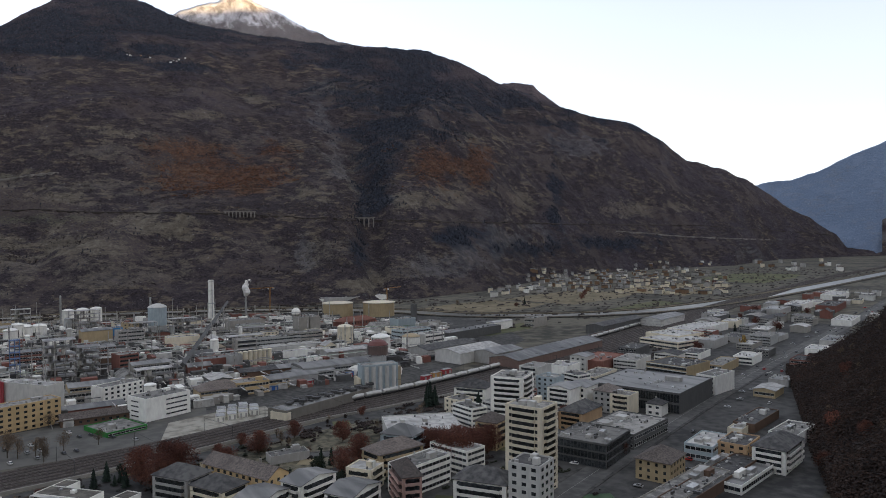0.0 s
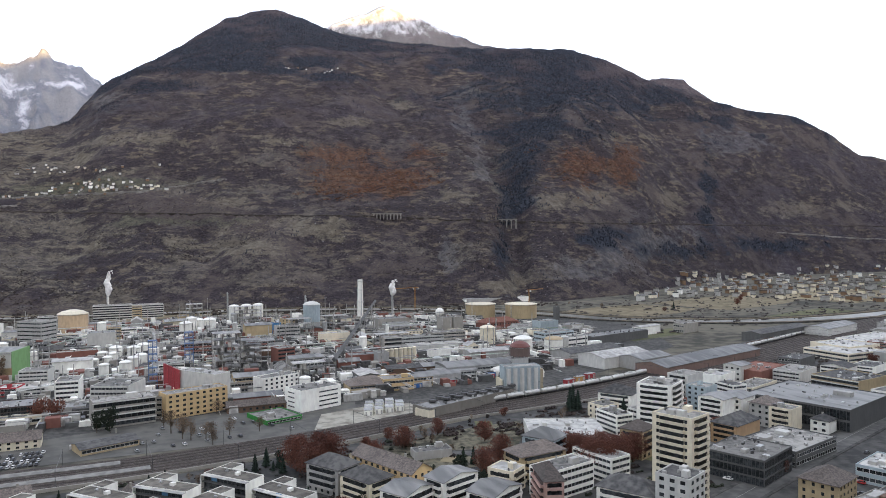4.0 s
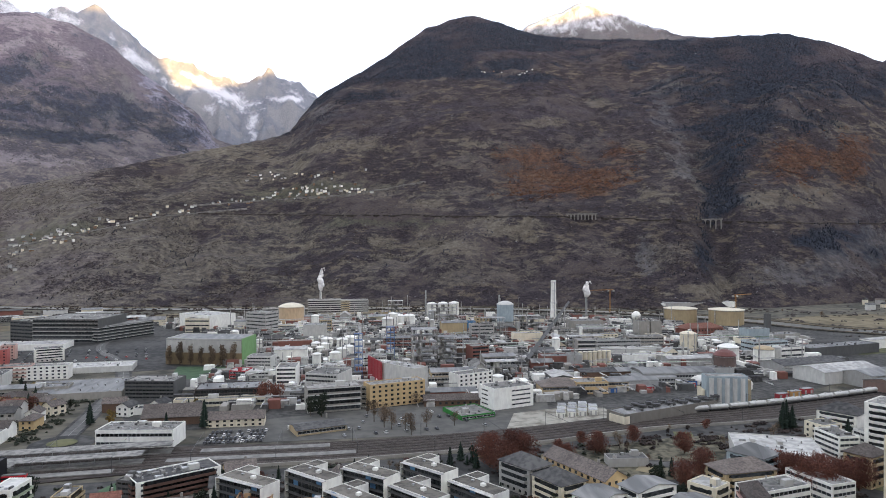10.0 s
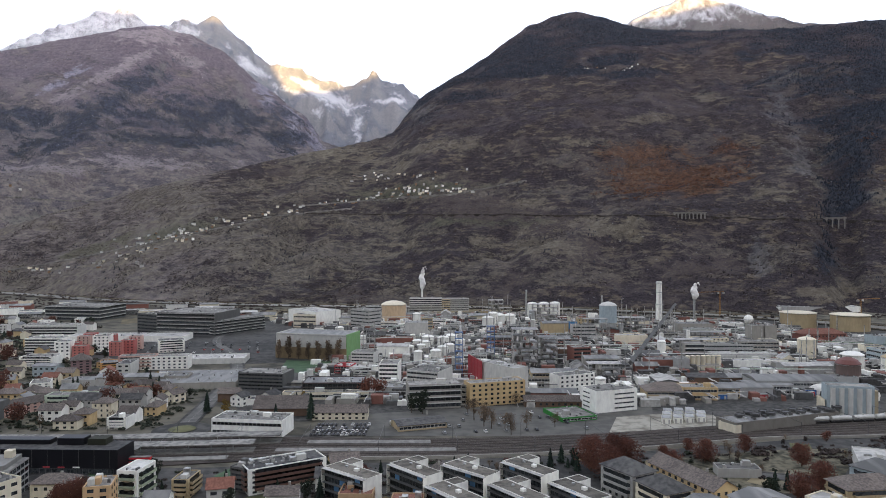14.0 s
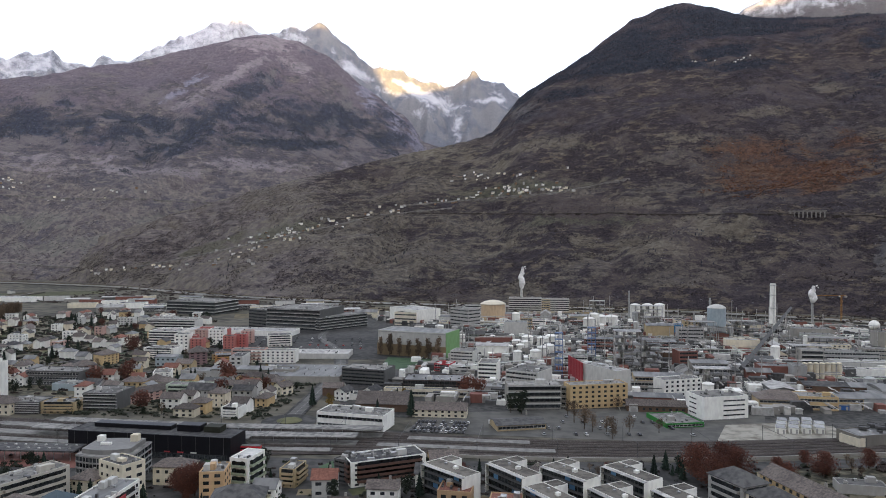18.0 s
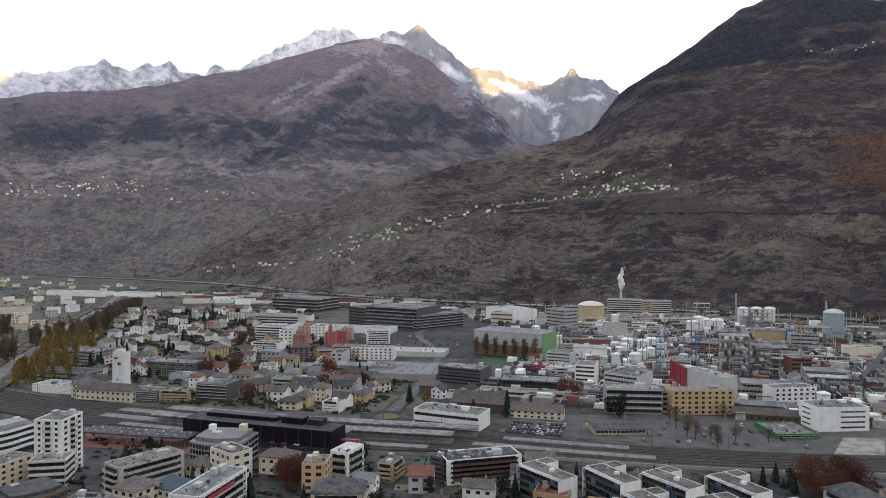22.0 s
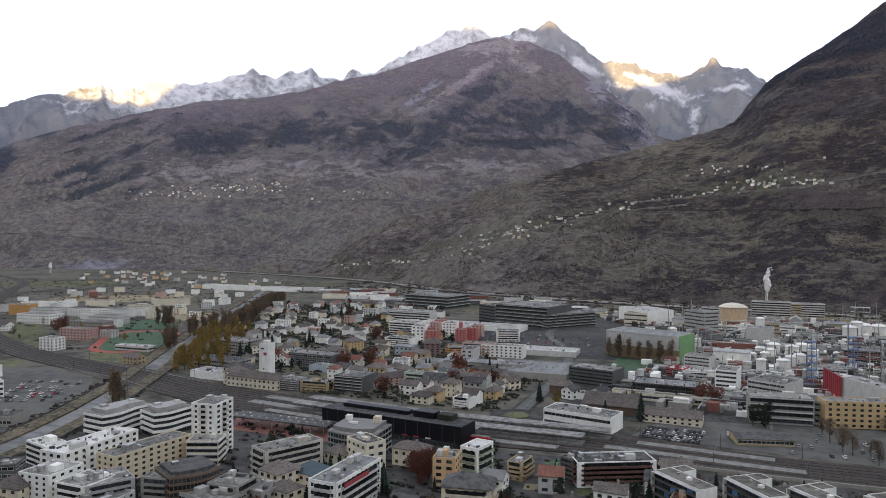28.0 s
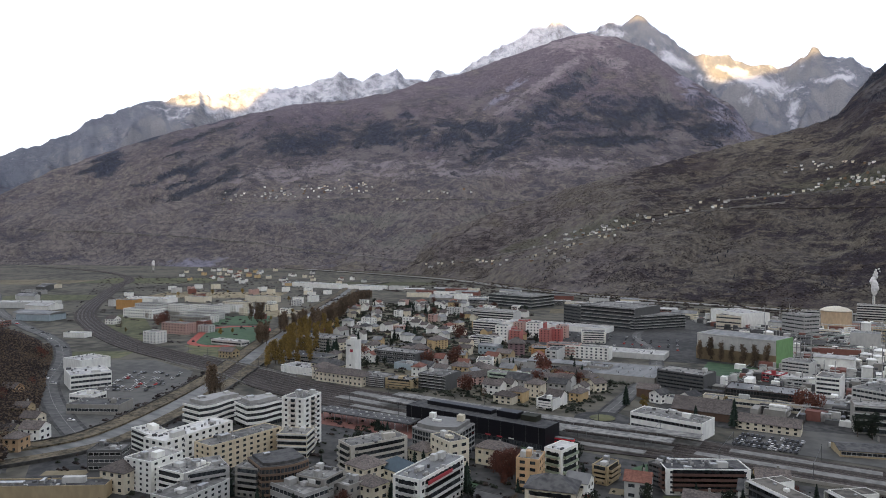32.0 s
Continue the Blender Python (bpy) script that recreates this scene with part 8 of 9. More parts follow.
grove(("evergreen",), HOMES, 44, 0.6, 1.2, 2)
grove(("evergreen",), [(-70, 345), (-240, 340), (-260, 215), (0, 235), (230, 240), (130, 360), (20, 360)], 34, 0.5, 0.95, 1)
grove(("fir", "bare", "russet", "bare", "fir", "shrub"), HOMES, 84, 0.4, 0.8)
grove(("fir", "bare", "shrub", "russet", "fir"), [(-70, 345), (-240, 340), (-240, 215), (0, 235), (230, 240), (130, 360), (20, 360)], 56, 0.35, 0.8, 2)
grove(("fir", "fir", "bare", "shrub"), [(-40, 352), (-45, 270), (75, 270), (100, 330), (70, 358)], 34, 0.4, 0.75, 1)
grove(("bare", "shrub", "russet"), [(120, 365), (190, 395), (280, 420), (250, 350), (140, 320)], 24, 0.4, 0.8, 2)
grove(("bare", "russet", "fir"), [(560, 380), (1000, 470), (1000, 560), (600, 450)], 18, 0.5, 0.9)
grove(("evergreen", "evergreen", "bare", "russet"), [(-310, 415), (-160, 420), (-165, 545), (-300, 520)], 14, 0.5, 1.0, 1)
grove(("bare", "gold"), [(-600, 430), (-900, 560), (-1300, 1000), (-760, 900), (-560, 560)], 20, 0.6, 1.1)
grove(("fir", "fir", "russet", "bare"), [(-270, 190), (-120, 165), (-40, 230), (-60, 270), (-200, 300), (-270, 240)], 36, 0.4, 0.8, 1)
grove(("bare", "fir", "russet"), [(600, 820), (1300, 800), (1600, 1000), (1100, 1080), (640, 980)], 16, 0.5, 1.0)

# ---- small stuff too fine to pick apart: roof vents, hedges, plant equipment ----
def clutter(name, label, category, items, material):
    """One mesh of many small turned boxes: x, y, z, turn, length, width, height."""
    it = np.array(items, float)
    c, s = np.cos(it[:, 3])[:, None], np.sin(it[:, 3])[:, None]
    ux, uy, uz = (np.array(q, float)[None] for q in ((-.5, .5, .5, -.5, -.46, .46, .46, -.46), (-.5, -.5, .5, .5, -.46, -.46, .46, .46), (0, 0, 0, 0, 1, 1, 1, 1)))
    lx, ly, lz = ux * it[:, 4:5], uy * it[:, 5:6], uz * it[:, 6:7]
    v = np.stack([it[:, 0:1] + lx * c - ly * s, it[:, 1:2] + lx * s + ly * c, it[:, 2:3] + lz], 2).reshape(-1, 3)
    f0 = np.array([(4, 5, 6, 7), (0, 1, 5, 4), (1, 2, 6, 5), (2, 3, 7, 6), (3, 0, 4, 7)])
    f = (f0[None] + (np.arange(len(it)) * 8)[:, None, None]).reshape(-1, 4)
    tagged(new(name, np_mesh(name, v.tolist(), f.tolist(), material)), label, category, kind="stuff")


vents = {0: [], 1: [], 2: []}
for x, y, rot, w, d, h in ROOFS:
    a = math.radians(rot)
    far = math.hypot(x, y)
    for i in range(int(min(26, w * d * (0.035 if far < 450 else 0.02)))):
        u, v = rng.uniform(-0.44, 0.44) * w, rng.uniform(-0.44, 0.44) * d
        k = rng.choice((0.5, 0.7, 0.9, 1.4))
        vents[rng.randrange(3)].append((x + u * math.cos(a) - v * math.sin(a), y + u * math.sin(a) + v * math.cos(a), h - 0.5, a + rng.choice((0, 1.571)), k * rng.choice((1, 1, 2.5)), k, rng.uniform(0.4, 1.5)))
for i, m in enumerate((M_METAL, M_ROOFPALE, M_FRAMEDARK)):
    clutter("roof_vents", "small vents, skylights and boxes on the flat roofs", "roof vents", vents[i], m)

plant = {0: [], 1: [], 2: [], 3: []}
while sum(len(q) for q in plant.values()) < 3600:
    x, y = rng.uniform(-250, 520), rng.uniform(450, 1080)
    if within(WORKS, x, y) and free(x, y, 0):
        big = rng.random() < 0.3
        turn = -0.05 + rng.choice((0, 1.571))
        plant[rng.randrange(4)].append((x, y, 0 if big or rng.random() < 0.5 else rng.uniform(2, 7), turn, rng.uniform(2, 7) if big else rng.uniform(3, 22), rng.uniform(2, 5) if big else rng.uniform(0.3, 0.7), rng.uniform(1.5, 6) if big else rng.uniform(0.3, 0.8)))
for i, m in enumerate((M_PIPE, paint(PALE), M_FRAMEDARK, paint(GREY))):
    clutter("plant_equipment", "pipes, pumps and small equipment between the plants", "equipment", plant[i], m)

sheds = [[] for q in range(6)]
while sum(len(q) for q in sheds) < 1500:
    x, y = rng.uniform(-250, 520), rng.uniform(450, 1080)
    if within(WORKS, x, y) and free(x, y, -3):
        sheds[rng.randrange(6)].append((x, y, 0, -0.05 + rng.choice((0, 1.571)), rng.uniform(4, 16), rng.uniform(3, 8), rng.uniform(2.2, 7)))
for i, m in enumerate((M_ROOFPALE, paint(WHITE), M_ROOFDARK, paint(BRICK), paint(CONC), paint(DGREY))):
    clutter("plant_sheds", "small sheds and plant rooms between the process buildings", "shed", sheds[i], m)

lawns = [[], [], []]
for poly, n in ((HOMES, 150), ([(-350, 200), (-250, 130), (0, 170), (230, 150), (260, 260), (300, 400), (130, 372), (-60, 350), (-240, 340), (-330, 350)], 120)):
    xs, ys = [p[0] for p in poly], [p[1] for p in poly]
    for i in range(n):
        x, y = rng.uniform(min(xs), max(xs)), rng.uniform(min(ys), max(ys))
        if within(poly, x, y) and free(x, y, -4):
            lawns[rng.randrange(3)].append((x, y, 0, rng.uniform(0, 3), rng.uniform(7, 22), rng.uniform(6, 14), 0.08 + 0.0006 * i))
for i, m in enumerate((M_GRASS, M_TURF, M_FIELD)):
    clutter("garden_lawns", "small lawns and garden beds between the houses", "lawn", lawns[i], m)

masts = []
for i in range(150):
    x, y = rng.uniform(-120, 480), rng.uniform(560, 1040)
    if within(WORKS, x, y) and free(x, y, 0):
        masts.append((x, y, 0, 0.0, 0.7, 0.7, rng.uniform(14, 32)))
clutter("plant_columns", "slim pipes and lamp masts in the chemical works", "equipment", masts, M_PIPE)


def hedges(name, label, poly, n, size, material, seed, gap=0.5):
    r = random.Random(seed)
    xs, ys = [p[0] for p in poly], [p[1] for p in poly]
    v, f = [], []
    done = tries = 0
    while done < n and tries < n * 20:
        tries += 1
        x, y = r.uniform(min(xs), max(xs)), r.uniform(min(ys), max(ys))
        if not within(poly, x, y) or not free(x, y, gap):
            continue
        done += 1
        k0 = r.uniform(*size)
        for q in range(r.choice((1, 1, 2, 4))):
            k, t = k0 * r.uniform(0.7, 1.2), r.uniform(0, 6.28)
            b = len(v)
            for px, py, pz in BLOB[0]:
                v.append((x + q * k0 * 1.2 + k * (px * math.cos(t) - py * math.sin(t)), y + k * (px * math.sin(t) + py * math.cos(t)), pz * k * 1.2 - 0.2))
            f += [tuple(b + int(i) for i in t3) for t3 in BLOB[1]]
    tagged(new(name, np_mesh(name, v, f, material)), label, "hedge", kind="stuff")


BLOB = (np.array([(1, 0, 0.35), (-0.5, 0.87, 0.35), (-0.5, -0.87, 0.35), (0.5, 0.5, 0.85), (-0.6, 0.1, 0.9), (0.4, -0.5, 0.8), (0, 0, 1.1)]), np.array([(0, 1, 3), (1, 4, 3), (1, 2, 4), (2, 5, 4), (2, 0, 5), (0, 3, 5), (3, 4, 6), (4, 5, 6), (5, 3, 6)]))
M_HEDGE = mat("hedge_leaves", (0.012, 0.016, 0.01), (0.04, 0.046, 0.03), 1.0, 0.95, 0, 0, 0, 0.2)
NEAR = [(-350, 200), (-250, 130), (0, 170), (230, 150), (260, 260), (130, 372), (-60, 350), (-240, 340), (-330, 350)]
hedges("garden_hedges", "dark evergreen hedges and shrubs between the houses", HOMES, 1500, (0.8, 2.2), M_HEDGE, 5)
hedges("garden_shrubs", "brown leafless shrubs in the gardens", HOMES, 1500, (0.8, 2.0), M_BUSH, 6)
hedges("garden_hedges", "dark evergreen hedges and shrubs between the houses", NEAR, 900, (0.6, 1.7), M_HEDGE, 7)
hedges("garden_shrubs", "brown leafless shrubs in the gardens", NEAR, 700, (0.6, 1.6), M_BUSH, 8)
hedges("bank_shrubs", "brown shrubs along the railway and the yards", [(110, 360), (330, 410), (700, 500), (700, 420), (300, 330)], 500, (0.7, 1.8), M_BUSH, 9)
hedges("bank_shrubs", "brown and grey shrubs along the river wall", [(-374, 210), (-373, 236), (-390, 280), (-415, 328), (-449, 387), (-472, 392), (-432, 322), (-405, 272), (-387, 234), (-386, 205)], 330, (0.4, 1.3), M_BUSH, 14, 0)
hedges("bank_shrubs", "brown and grey shrubs along the river wall", [(-351, 205), (-350, 234), (-366, 277), (-392, 327), (-428, 387), (-421, 389), (-384, 330), (-357, 280), (-341, 236), (-342, 205)], 160, (0.4, 1.2), M_BUSH, 15, 0)
hedges("field_shrubs", "scattered shrubs and small trees on the valley floor", [(-560, 440), (-900, 520), (-1700, 1100), (-1500, 1400), (-800, 1000)], 900, (0.8, 2.2), M_FARBUSH, 10)
hedges("garden_hedges", "dark evergreen hedges and shrubs between the houses", [(-310, 415), (-160, 420), (-165, 545), (-300, 520)], 420, (0.7, 1.9), M_HEDGE, 13)
hedges("field_shrubs", "scattered shrubs and small trees on the valley floor", [(560, 620), (1300, 720), (2200, 900), (2300, 1300), (1300, 1150), (640, 1000)], 1300, (1.0, 2.6), M_FARBUSH, 11)
hedges("foot_shrubs", "scrub along the foot of the mountain", [(-900, 1150), (-300, 1040), (100, 1100), (560, 950), (700, 1000), (500, 1150), (0, 1250), (-900, 1500)], 1300, (1.2, 3.0), M_BUSH, 12)

# ---- woods and scrub on the slopes ----
SPIRE = (np.array([(0.5, 0, 0.1), (-0.25, 0.43, 0.1), (-0.25, -0.43, 0.1), (0.05, 0, 1.9), (0.3, 0.3, 0.6), (-0.4, 0, 0.7), (0.2, -0.3, 0.65)]), np.array([(0, 4, 3), (4, 1, 3), (1, 5, 3), (5, 2, 3), (2, 6, 3), (6, 0, 3), (0, 1, 4), (1, 2, 5), (2, 0, 6)]))


def scatter(slope, name, label, shape, material, n, az, s, size, keep, seed, lift=0.0):
    """Many small trees or bushes on a slope, thick and thin by a noise."""
    r = np.random.RandomState(seed)
    a, q = r.uniform(az[0], az[1], n), r.uniform(s[0], s[1], n)
    i, j = (a - slope.az[0]) / (slope.az[1] - slope.az[0]), q / (slope.s[1] - slope.s[0])
    i, j = np.clip(i, 0, len(slope.az) - 1.01), np.clip(j, 0, len(slope.s) - 1.01)
    ii, jj, u, w = i.astype(int), j.astype(int), i % 1, j % 1
    x, y, z, el = [(g[ii, jj] * (1 - u) + g[ii + 1, jj] * u) * (1 - w) + (g[ii, jj + 1] * (1 - u) + g[ii + 1, jj + 1] * u) * w for g in (slope.x, slope.y, slope.z, slope.el)]
    ok = keep(a, q, el, fbm(x / 130 + seed, y / 130, 4), fbm(x / 38, y / 38 + seed, 3), lambda key: slope.zone[key][ii, jj]) & (r.rand(n) < 0.96)
    x, y, z = x[ok], y[ok], z[ok]
    m = len(x)
    z = z + r.uniform(0, 1, m) ** 0.7 * lift
    k = r.uniform(size[0], size[1], m)
    t = r.uniform(0, 6.283, m)
    v0, f0 = shape
    c, sn = np.cos(t)[:, None], np.sin(t)[:, None]
    tall = r.uniform(0.75, 1.3, m)[:, None]
    vx, vy, vz = v0[None, :, 0] * k[:, None], v0[None, :, 1] * k[:, None], v0[None, :, 2] * k[:, None] * tall
    v = np.stack([x[:, None] + vx * c - vy * sn, y[:, None] + vx * sn + vy * c, z[:, None] + vz - 0.2 * k[:, None]], 2).reshape(-1, 3)
    f = (f0[None] + (np.arange(m) * len(v0))[:, None, None]).reshape(-1, 3)
    tagged(new(name, np_mesh(name, v.tolist(), f.tolist(), material)), label, "woodland", kind="stuff")


scatter(NORTH, "scrub", "brown leafless scrub scattered over the mountainside", BLOB, M_BUSH, 120000, (-66, 38), (0.0, 0.98), (0.7, 2.1), lambda a, s, e, n, f, z: (n * 0.7 + f * 0.6 - 0.08 * z("grass")) > 0.66, 1)
scatter(NORTH, "conifer_wood", "dark conifer wood in the gully and along the ridge", SPIRE, M_CONIF, 110000, (-58, 6), (0.03, 1.0), (1.5, 3.2), lambda a, s, e, n, f, z: z("fir") + (f - 0.5) - 0.3 * (e < 1) > 0.5, 2)
scatter(NORTH, "fir_groups", "scattered dark firs on the lower mountainside", SPIRE, M_CONIF, 7000, (-60, 34), (0.03, 0.7), (1.4, 3.0), lambda a, s, e, n, f, z: f > 0.66, 3)
scatter(NORTH, "larch_wood", "rust-orange larch and oak wood on the slope", BLOB, M_LARCH, 26000, (-44, -11), (0.2, 0.75), (1.2, 2.8), lambda a, s, e, n, f, z: z("larch") + (f - 0.5) > 0.55, 4)
scatter(NORTH, "leafless_wood", "grey-brown leafless wood high on the mountainside", BLOB, M_BARE, 60000, (-58, 4), (0.3, 0.98), (1.2, 2.8), lambda a, s, e, n, f, z: z("leafless") + (f - 0.5) * 0.8 > 0.62, 5)
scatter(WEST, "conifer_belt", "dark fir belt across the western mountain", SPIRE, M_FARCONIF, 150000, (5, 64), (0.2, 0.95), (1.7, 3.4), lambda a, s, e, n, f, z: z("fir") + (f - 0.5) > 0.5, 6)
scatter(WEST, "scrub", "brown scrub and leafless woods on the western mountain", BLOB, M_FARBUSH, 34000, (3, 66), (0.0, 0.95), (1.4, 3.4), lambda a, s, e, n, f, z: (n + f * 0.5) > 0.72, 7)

# the wooded spurs close to the town
M_DWOOD = mat("dark_autumn_wood", (0.02, 0.014, 0.011), (0.06, 0.036, 0.026), 2.0, 0.95, 0, 0, 0.2, 0.3)
M_SPUR = hill_mat("wooded_spur", ((0.02, 0.014, 0.011), (0.04, 0.028, 0.021), (0.06, 0.042, 0.03), (0.036, 0.026, 0.02)), (0.1, 0.09, 0.08), 0.5, None, 20)
SPUR_E = Slope("hill_east", "steep wooded spur above the avenue", [(-84, 150), (-75, 185), (-68, 245), (-65.5, 310), (-63.6, 405), (-62.6, 540), (-62, 640)], [
    (-84, 560, 6), (-75, 600, 2), (-68.2, 640, -5.2), (-65.9, 650, -7.6), (-63.4, 660, -9.4), (-62.6, 665, -9.8), (-62, 670, -9.9)], (-84, -62), (70, 60), 0.9, 8, 60, M_SPUR, 0.3)
SPUR_W = Slope("hill_west", "brown wooded bank above the western road", [(60.4, 760), (61.2, 520), (63.5, 400), (68, 330), (80, 280)], [(60.4, 800, -8.4), (63.5, 800, -6.6), (68, 800, -3.5), (80, 800, 1)], (60.4, 80), (60, 50), 0.9, 8, 60, M_SPUR, 0.3)
for spur, span, n, lab in ((SPUR_E, (-76, -62.1), 2600, "dense russet-brown autumn wood on the spur"), (SPUR_W, (60.5, 70), 1300, "brown leafless wood on the bank")):
    for q, m in enumerate((M_DWOOD, M_DWOOD, M_BUSH) if spur is SPUR_E else (M_TWIG, M_BUSH)):
        scatter(spur, "bank_wood", lab, BLOB, m, n * 9, span, (0.0, 0.99), (0.4, 0.95), lambda a, s, e, nn, f, z: f > 0.3, 20 + q, 6.5)
    for i in range(40 if spur is SPUR_E else 18):
        p = spur.at(rng.uniform(*span), rng.random() ** 1.5 * 0.9)
        tree(rng.choice(("bare", "russet", "bare")), p.x, p.y, rng.uniform(0.5, 0.85), p.z - 0.3, "trees on the wooded bank")

# ---- villages, tracks and viaducts on the slopes ----
HOUSE_WALLS = [paint(c) for c in (PALE, CREAM, GREY, TIMBER, WHITE)]


def hill_house(p, rot, k=0.7):
    """A house on the slope: walls with a pitched roof."""
    w, d, h = rng.choice((8, 10, 13)) * k, rng.choice((7, 8)) * k, rng.choice((6, 8, 9)) * k
    wall, cover = rng.choice(HOUSE_WALLS), rng.choice((M_TILE, M_METALROOF, M_ROOFDARK, M_GRAVEL))
    e = new("hill_house", box_mesh(w, d, h, wall))
    e.matrix_world = pose(p.x, p.y, p.z - 1.5, 0, 0, rot)
    tagged(e, "small hillside house with a dark pitched roof", "house", "hillside village houses")
    key = ("lid", w, d, h, cover.name)
    if key not in CACHE:
        W, D, r = w / 2 + 0.4, d / 2 + 0.5, d * 0.32
        v = [(x, y, z) for x in (-W, W) for y, z in ((-D, h - 0.3), (D, h - 0.3), (D, h + 0.05), (0, h + r), (-D, h + 0.05))]
        CACHE[key] = np_mesh("roof", v, [(4, 3, 2, 1, 0), (5, 6, 7, 8, 9), (0, 5, 9, 4), (4, 9, 8, 3), (3, 8, 7, 2), (2, 7, 6, 1), (1, 6, 5, 0)], cover)
    piece("roof", CACHE[key], e)


def village(slope, n, az0, el0, az1, el1, spread, k=0.78):
    """Houses strung along a line of headings and elevations."""
    for i in range(n):
        t = rng.random()
        a, e = az0 + (az1 - az0) * t + rng.gauss(0, spread), el0 + (el1 - el0) * t + rng.gauss(0, spread * 0.5)
        p = slope.seen(a, e)
        hill_house(p, math.degrees(math.atan2(-p.x, p.y)) + rng.choice((0, 90)) + rng.uniform(-20, 20), k)


village(NORTH, 40, 9, 2.7, -4, 4.1, 0.3, 0.66)
village(NORTH, 22, 7, 4.6, -3, 5.4, 0.45, 0.6)
village(NORTH, 26, 4, 3.6, -1, 3.9, 0.5, 0.66)
village(NORTH, 44, 23, -0.3, 10, 2.4, 0.4, 0.66)
village(NORTH, 34, 24, -1.3, 17, 0.9, 0.55, 0.66)
village(NORTH, 24, 34, -2.5, 22, -1.7, 0.5, 0.7)
village(NORTH, 10, -12.5, 13.1, -18.5, 13.0, 0.15, 0.5)
village(WEST, 74, 49, 2.8, 37, 3.8, 0.5)
village(WEST, 10, 36, 2.6, 30, 3.2, 0.5)
for i in range(48):
    a = rng.uniform(-57, -40)
    r = np.interp(-a, (38, 44, 50, 56), (1330, 1540, 2000, 2380)) + rng.uniform(-150, 50)
    q = polar(a, r)
    hill_house(Vector((q.x, q.y, 1.4)), rng.uniform(0, 180), 1.0)
for i in range(18):
    q = polar(rng.uniform(-66, -59), rng.uniform(2300, 3300))
    hill_house(Vector((q.x, q.y, 1.4)), rng.uniform(0, 180), 1.5)
village(NORTH, 40, -57, -2.4, -44, -3.6, 0.6, 1.0)
# the rest of the dense village at the foot of the hill
walls, lids = [[], [], []], [[], []]
for i in range(240):
    a = rng.uniform(-58, -43)
    e = rng.uniform(-4.6, -2.9)
    r = 112 / math.tan(math.radians(-e))
    p = NORTH.seen(a, e) if r > np.interp(a, (-58.6, -50, -40), (2690, 2200, 1440)) else polar(a, r)
    turn, w, d, h = rng.uniform(0, 3), rng.uniform(7, 13), rng.uniform(7, 9), rng.uniform(4.5, 8)
    walls[rng.randrange(3)].append((p.x, p.y, p.z - 2, turn, w, d, h + 2))
    lids[rng.randrange(2)].append((p.x, p.y, p.z + h, turn, w + 1.2, d + 1.2, 1.6))
for i, m in enumerate((HOUSE_WALLS[2], HOUSE_WALLS[1], HOUSE_WALLS[3])):
    clutter("village_houses", "crowded small houses of the village under the hill", "village", walls[i], m)
for i, m in enumerate((M_TILE, M_GRAVEL)):
    clutter("village_roofs", "dark and grey roofs of the crowded village", "village", lids[i], m)


def slope_track(slope, pts, width, material, name, label, lift=1.5, step=0.25):
    """A road or line cut along the slope."""
    az = np.array([p[0] for p in pts])
    el = np.array([p[1] for p in pts])
    v, f = [], []
    n = int(abs(az[-1] - az[0]) / step) + 2
    o = 1 if az[0] < az[-1] else -1
    for a in np.linspace(az[0], az[-1], n):
        p = slope.seen(float(a), float(np.interp(a * o, az * o, el)))
        away = Vector((p.x, p.y, 0)).normalized()
        for q, up in ((-width * 0.5, lift), (width * 0.5, lift + 1.0), (-width * 0.5, -4)):
            v.append(tuple(p + away * q + Vector((0, 0, up))))
    # even out the height along the way
    z = np.array([c[2] for c in v]).reshape(-1, 3)
    ker = np.ones(5) / 5
    for c in range(3):
        z[:, c] = np.convolve(np.pad(z[:, c], 2, mode="edge"), ker, "valid")
    v = [(c[0], c[1], float(h)) for c, h in zip(v, z.ravel())]
    for i in range(n - 1):
        k = i * 3
        f += [(k, k + 3, k + 4, k + 1), (k + 2, k + 5, k + 3, k)]
    tagged(new(name, np_mesh(name, v, f, material)), label, "road", kind="structure")


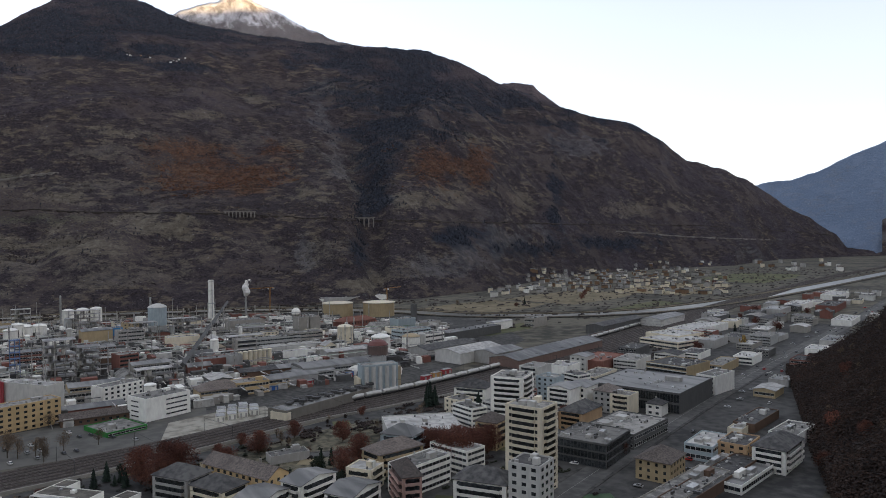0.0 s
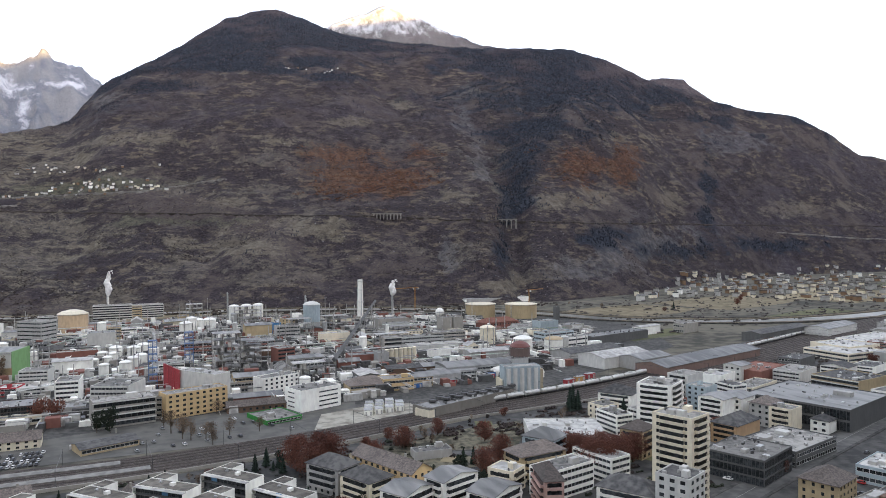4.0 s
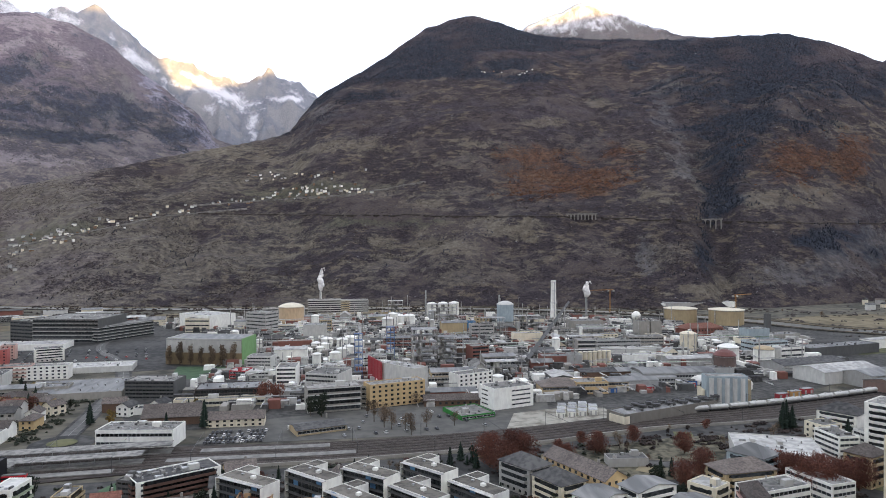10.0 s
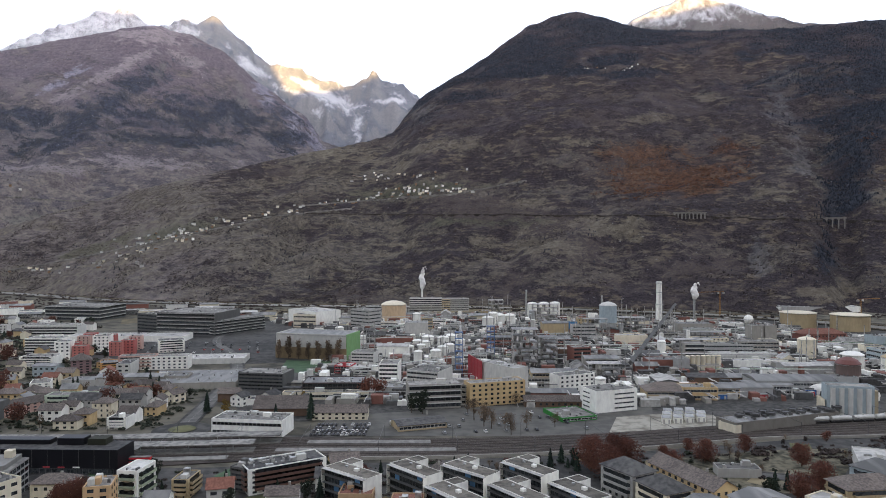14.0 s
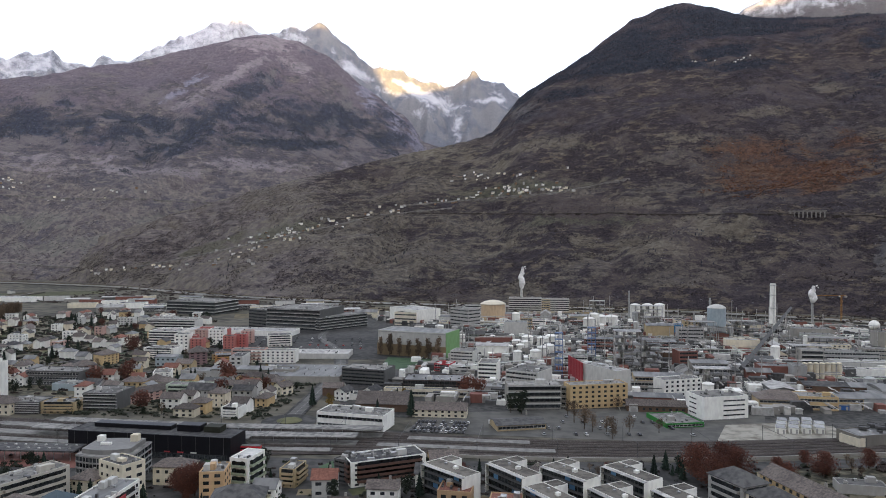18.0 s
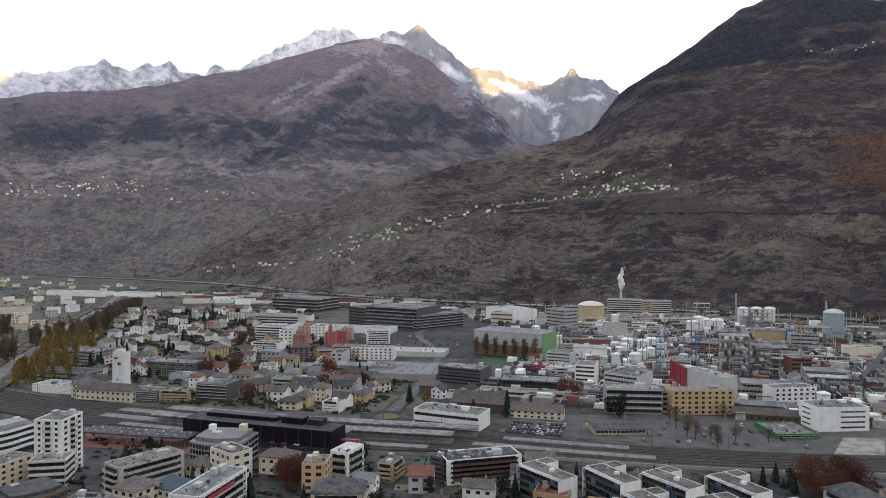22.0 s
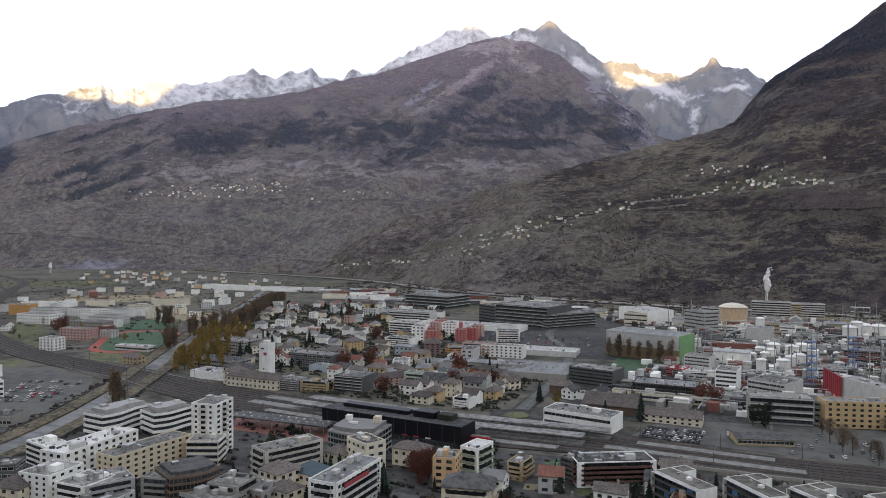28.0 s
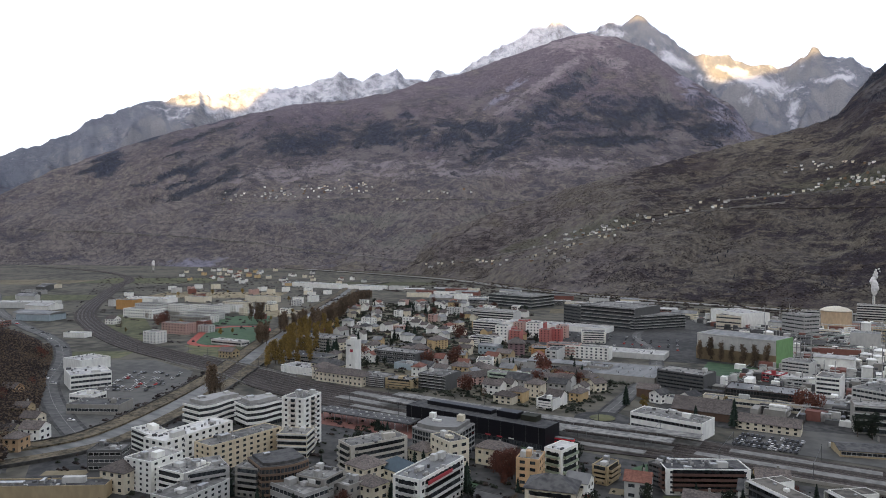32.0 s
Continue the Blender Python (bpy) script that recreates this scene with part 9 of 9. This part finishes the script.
M_TRACKWAY = mat("cut_line", (0.1, 0.095, 0.09), (0.2, 0.19, 0.18), 8.0, 0.95, 0, 0.1, 0, 0.3)
slope_track(NORTH, [(-66, -0.2), (-56, 0.6), (-46, 0.8), (-30, 1.2), (-18, 1.7), (0, 1.9), (10, 2.0), (16, 1.4)], 3, M_BALLAST, "hill_railway", "single railway line cut along the mountainside")
slope_track(NORTH, [(30, -2.2), (24, -1.0), (17, 0.6), (12, 1.8), (6, 2.4)], 6, M_TRACKWAY, "hill_road", "hill road that climbs to the village")
slope_track(NORTH, [(10, 2.6), (4, 3.1), (-2, 3.5), (-8, 4.6)], 6, M_TRACKWAY, "hill_road", "village street on the terraces")
slope_track(NORTH, [(-50, 0.2), (-56, -0.3), (-61, -0.5)], 7, M_TRACKWAY, "hill_road", "terrace road above the village")
slope_track(WEST, [(62, 0.3), (52, -0.2), (46, -0.8), (40, -1.6), (34, -2.2)], 9, M_TRACKWAY, "hill_road", "pale hill road that climbs the western slope")
slope_track(WEST, [(50, 2.2), (40, 2.8), (30, 2.8), (24, 2.6)], 5, M_TRACKWAY, "hill_railway", "railway line along the western slope")


def viaduct(slope, az, el, n, span, h):
    p = slope.seen(az, el)
    e = thing("viaduct", p.x, p.y, math.degrees(math.atan2(-p.x, p.y)), p.z - h + 4, "pale stone railway viaduct with arches on the slope", "viaduct")
    m = paint((0.2, 0.19, 0.178))
    off = -(14.0)
    piece("deck", box_mesh(n * span + 6, 5, 2.0, m), e, (0, off, h))
    for i in range(n + 1):
        piece("pier", box_mesh(2.4, 4.2, h + 8, m), e, (-n * span / 2 + i * span, off, -8))
    for i in range(n):
        a = [(-span / 2 + 1.2, 0)] + [(-math.cos(math.pi * k / 8) * (span / 2 - 1.2), -0.2 + math.sin(math.pi * k / 8) * (span / 2 - 1.2) - span / 2 + 1.2) for k in range(9)] + [(span / 2 - 1.2, 0)]
        v = [(x, y, z) for y in (-2.0, 2.0) for x, z in a]
        c = len(a)
        f = [tuple(range(c)), tuple(range(2 * c - 1, c - 1, -1))] + [(k, c + k, c + (k + 1) % c, (k + 1) % c) for k in range(c)]
        piece("arch", np_mesh("arch", v, f, m), e, (-n * span / 2 + (i + 0.5) * span, off, h))


viaduct(NORTH, -29.8, 1.15, 5, 10, 11)
viaduct(NORTH, -20.4, 1.6, 8, 7, 3)
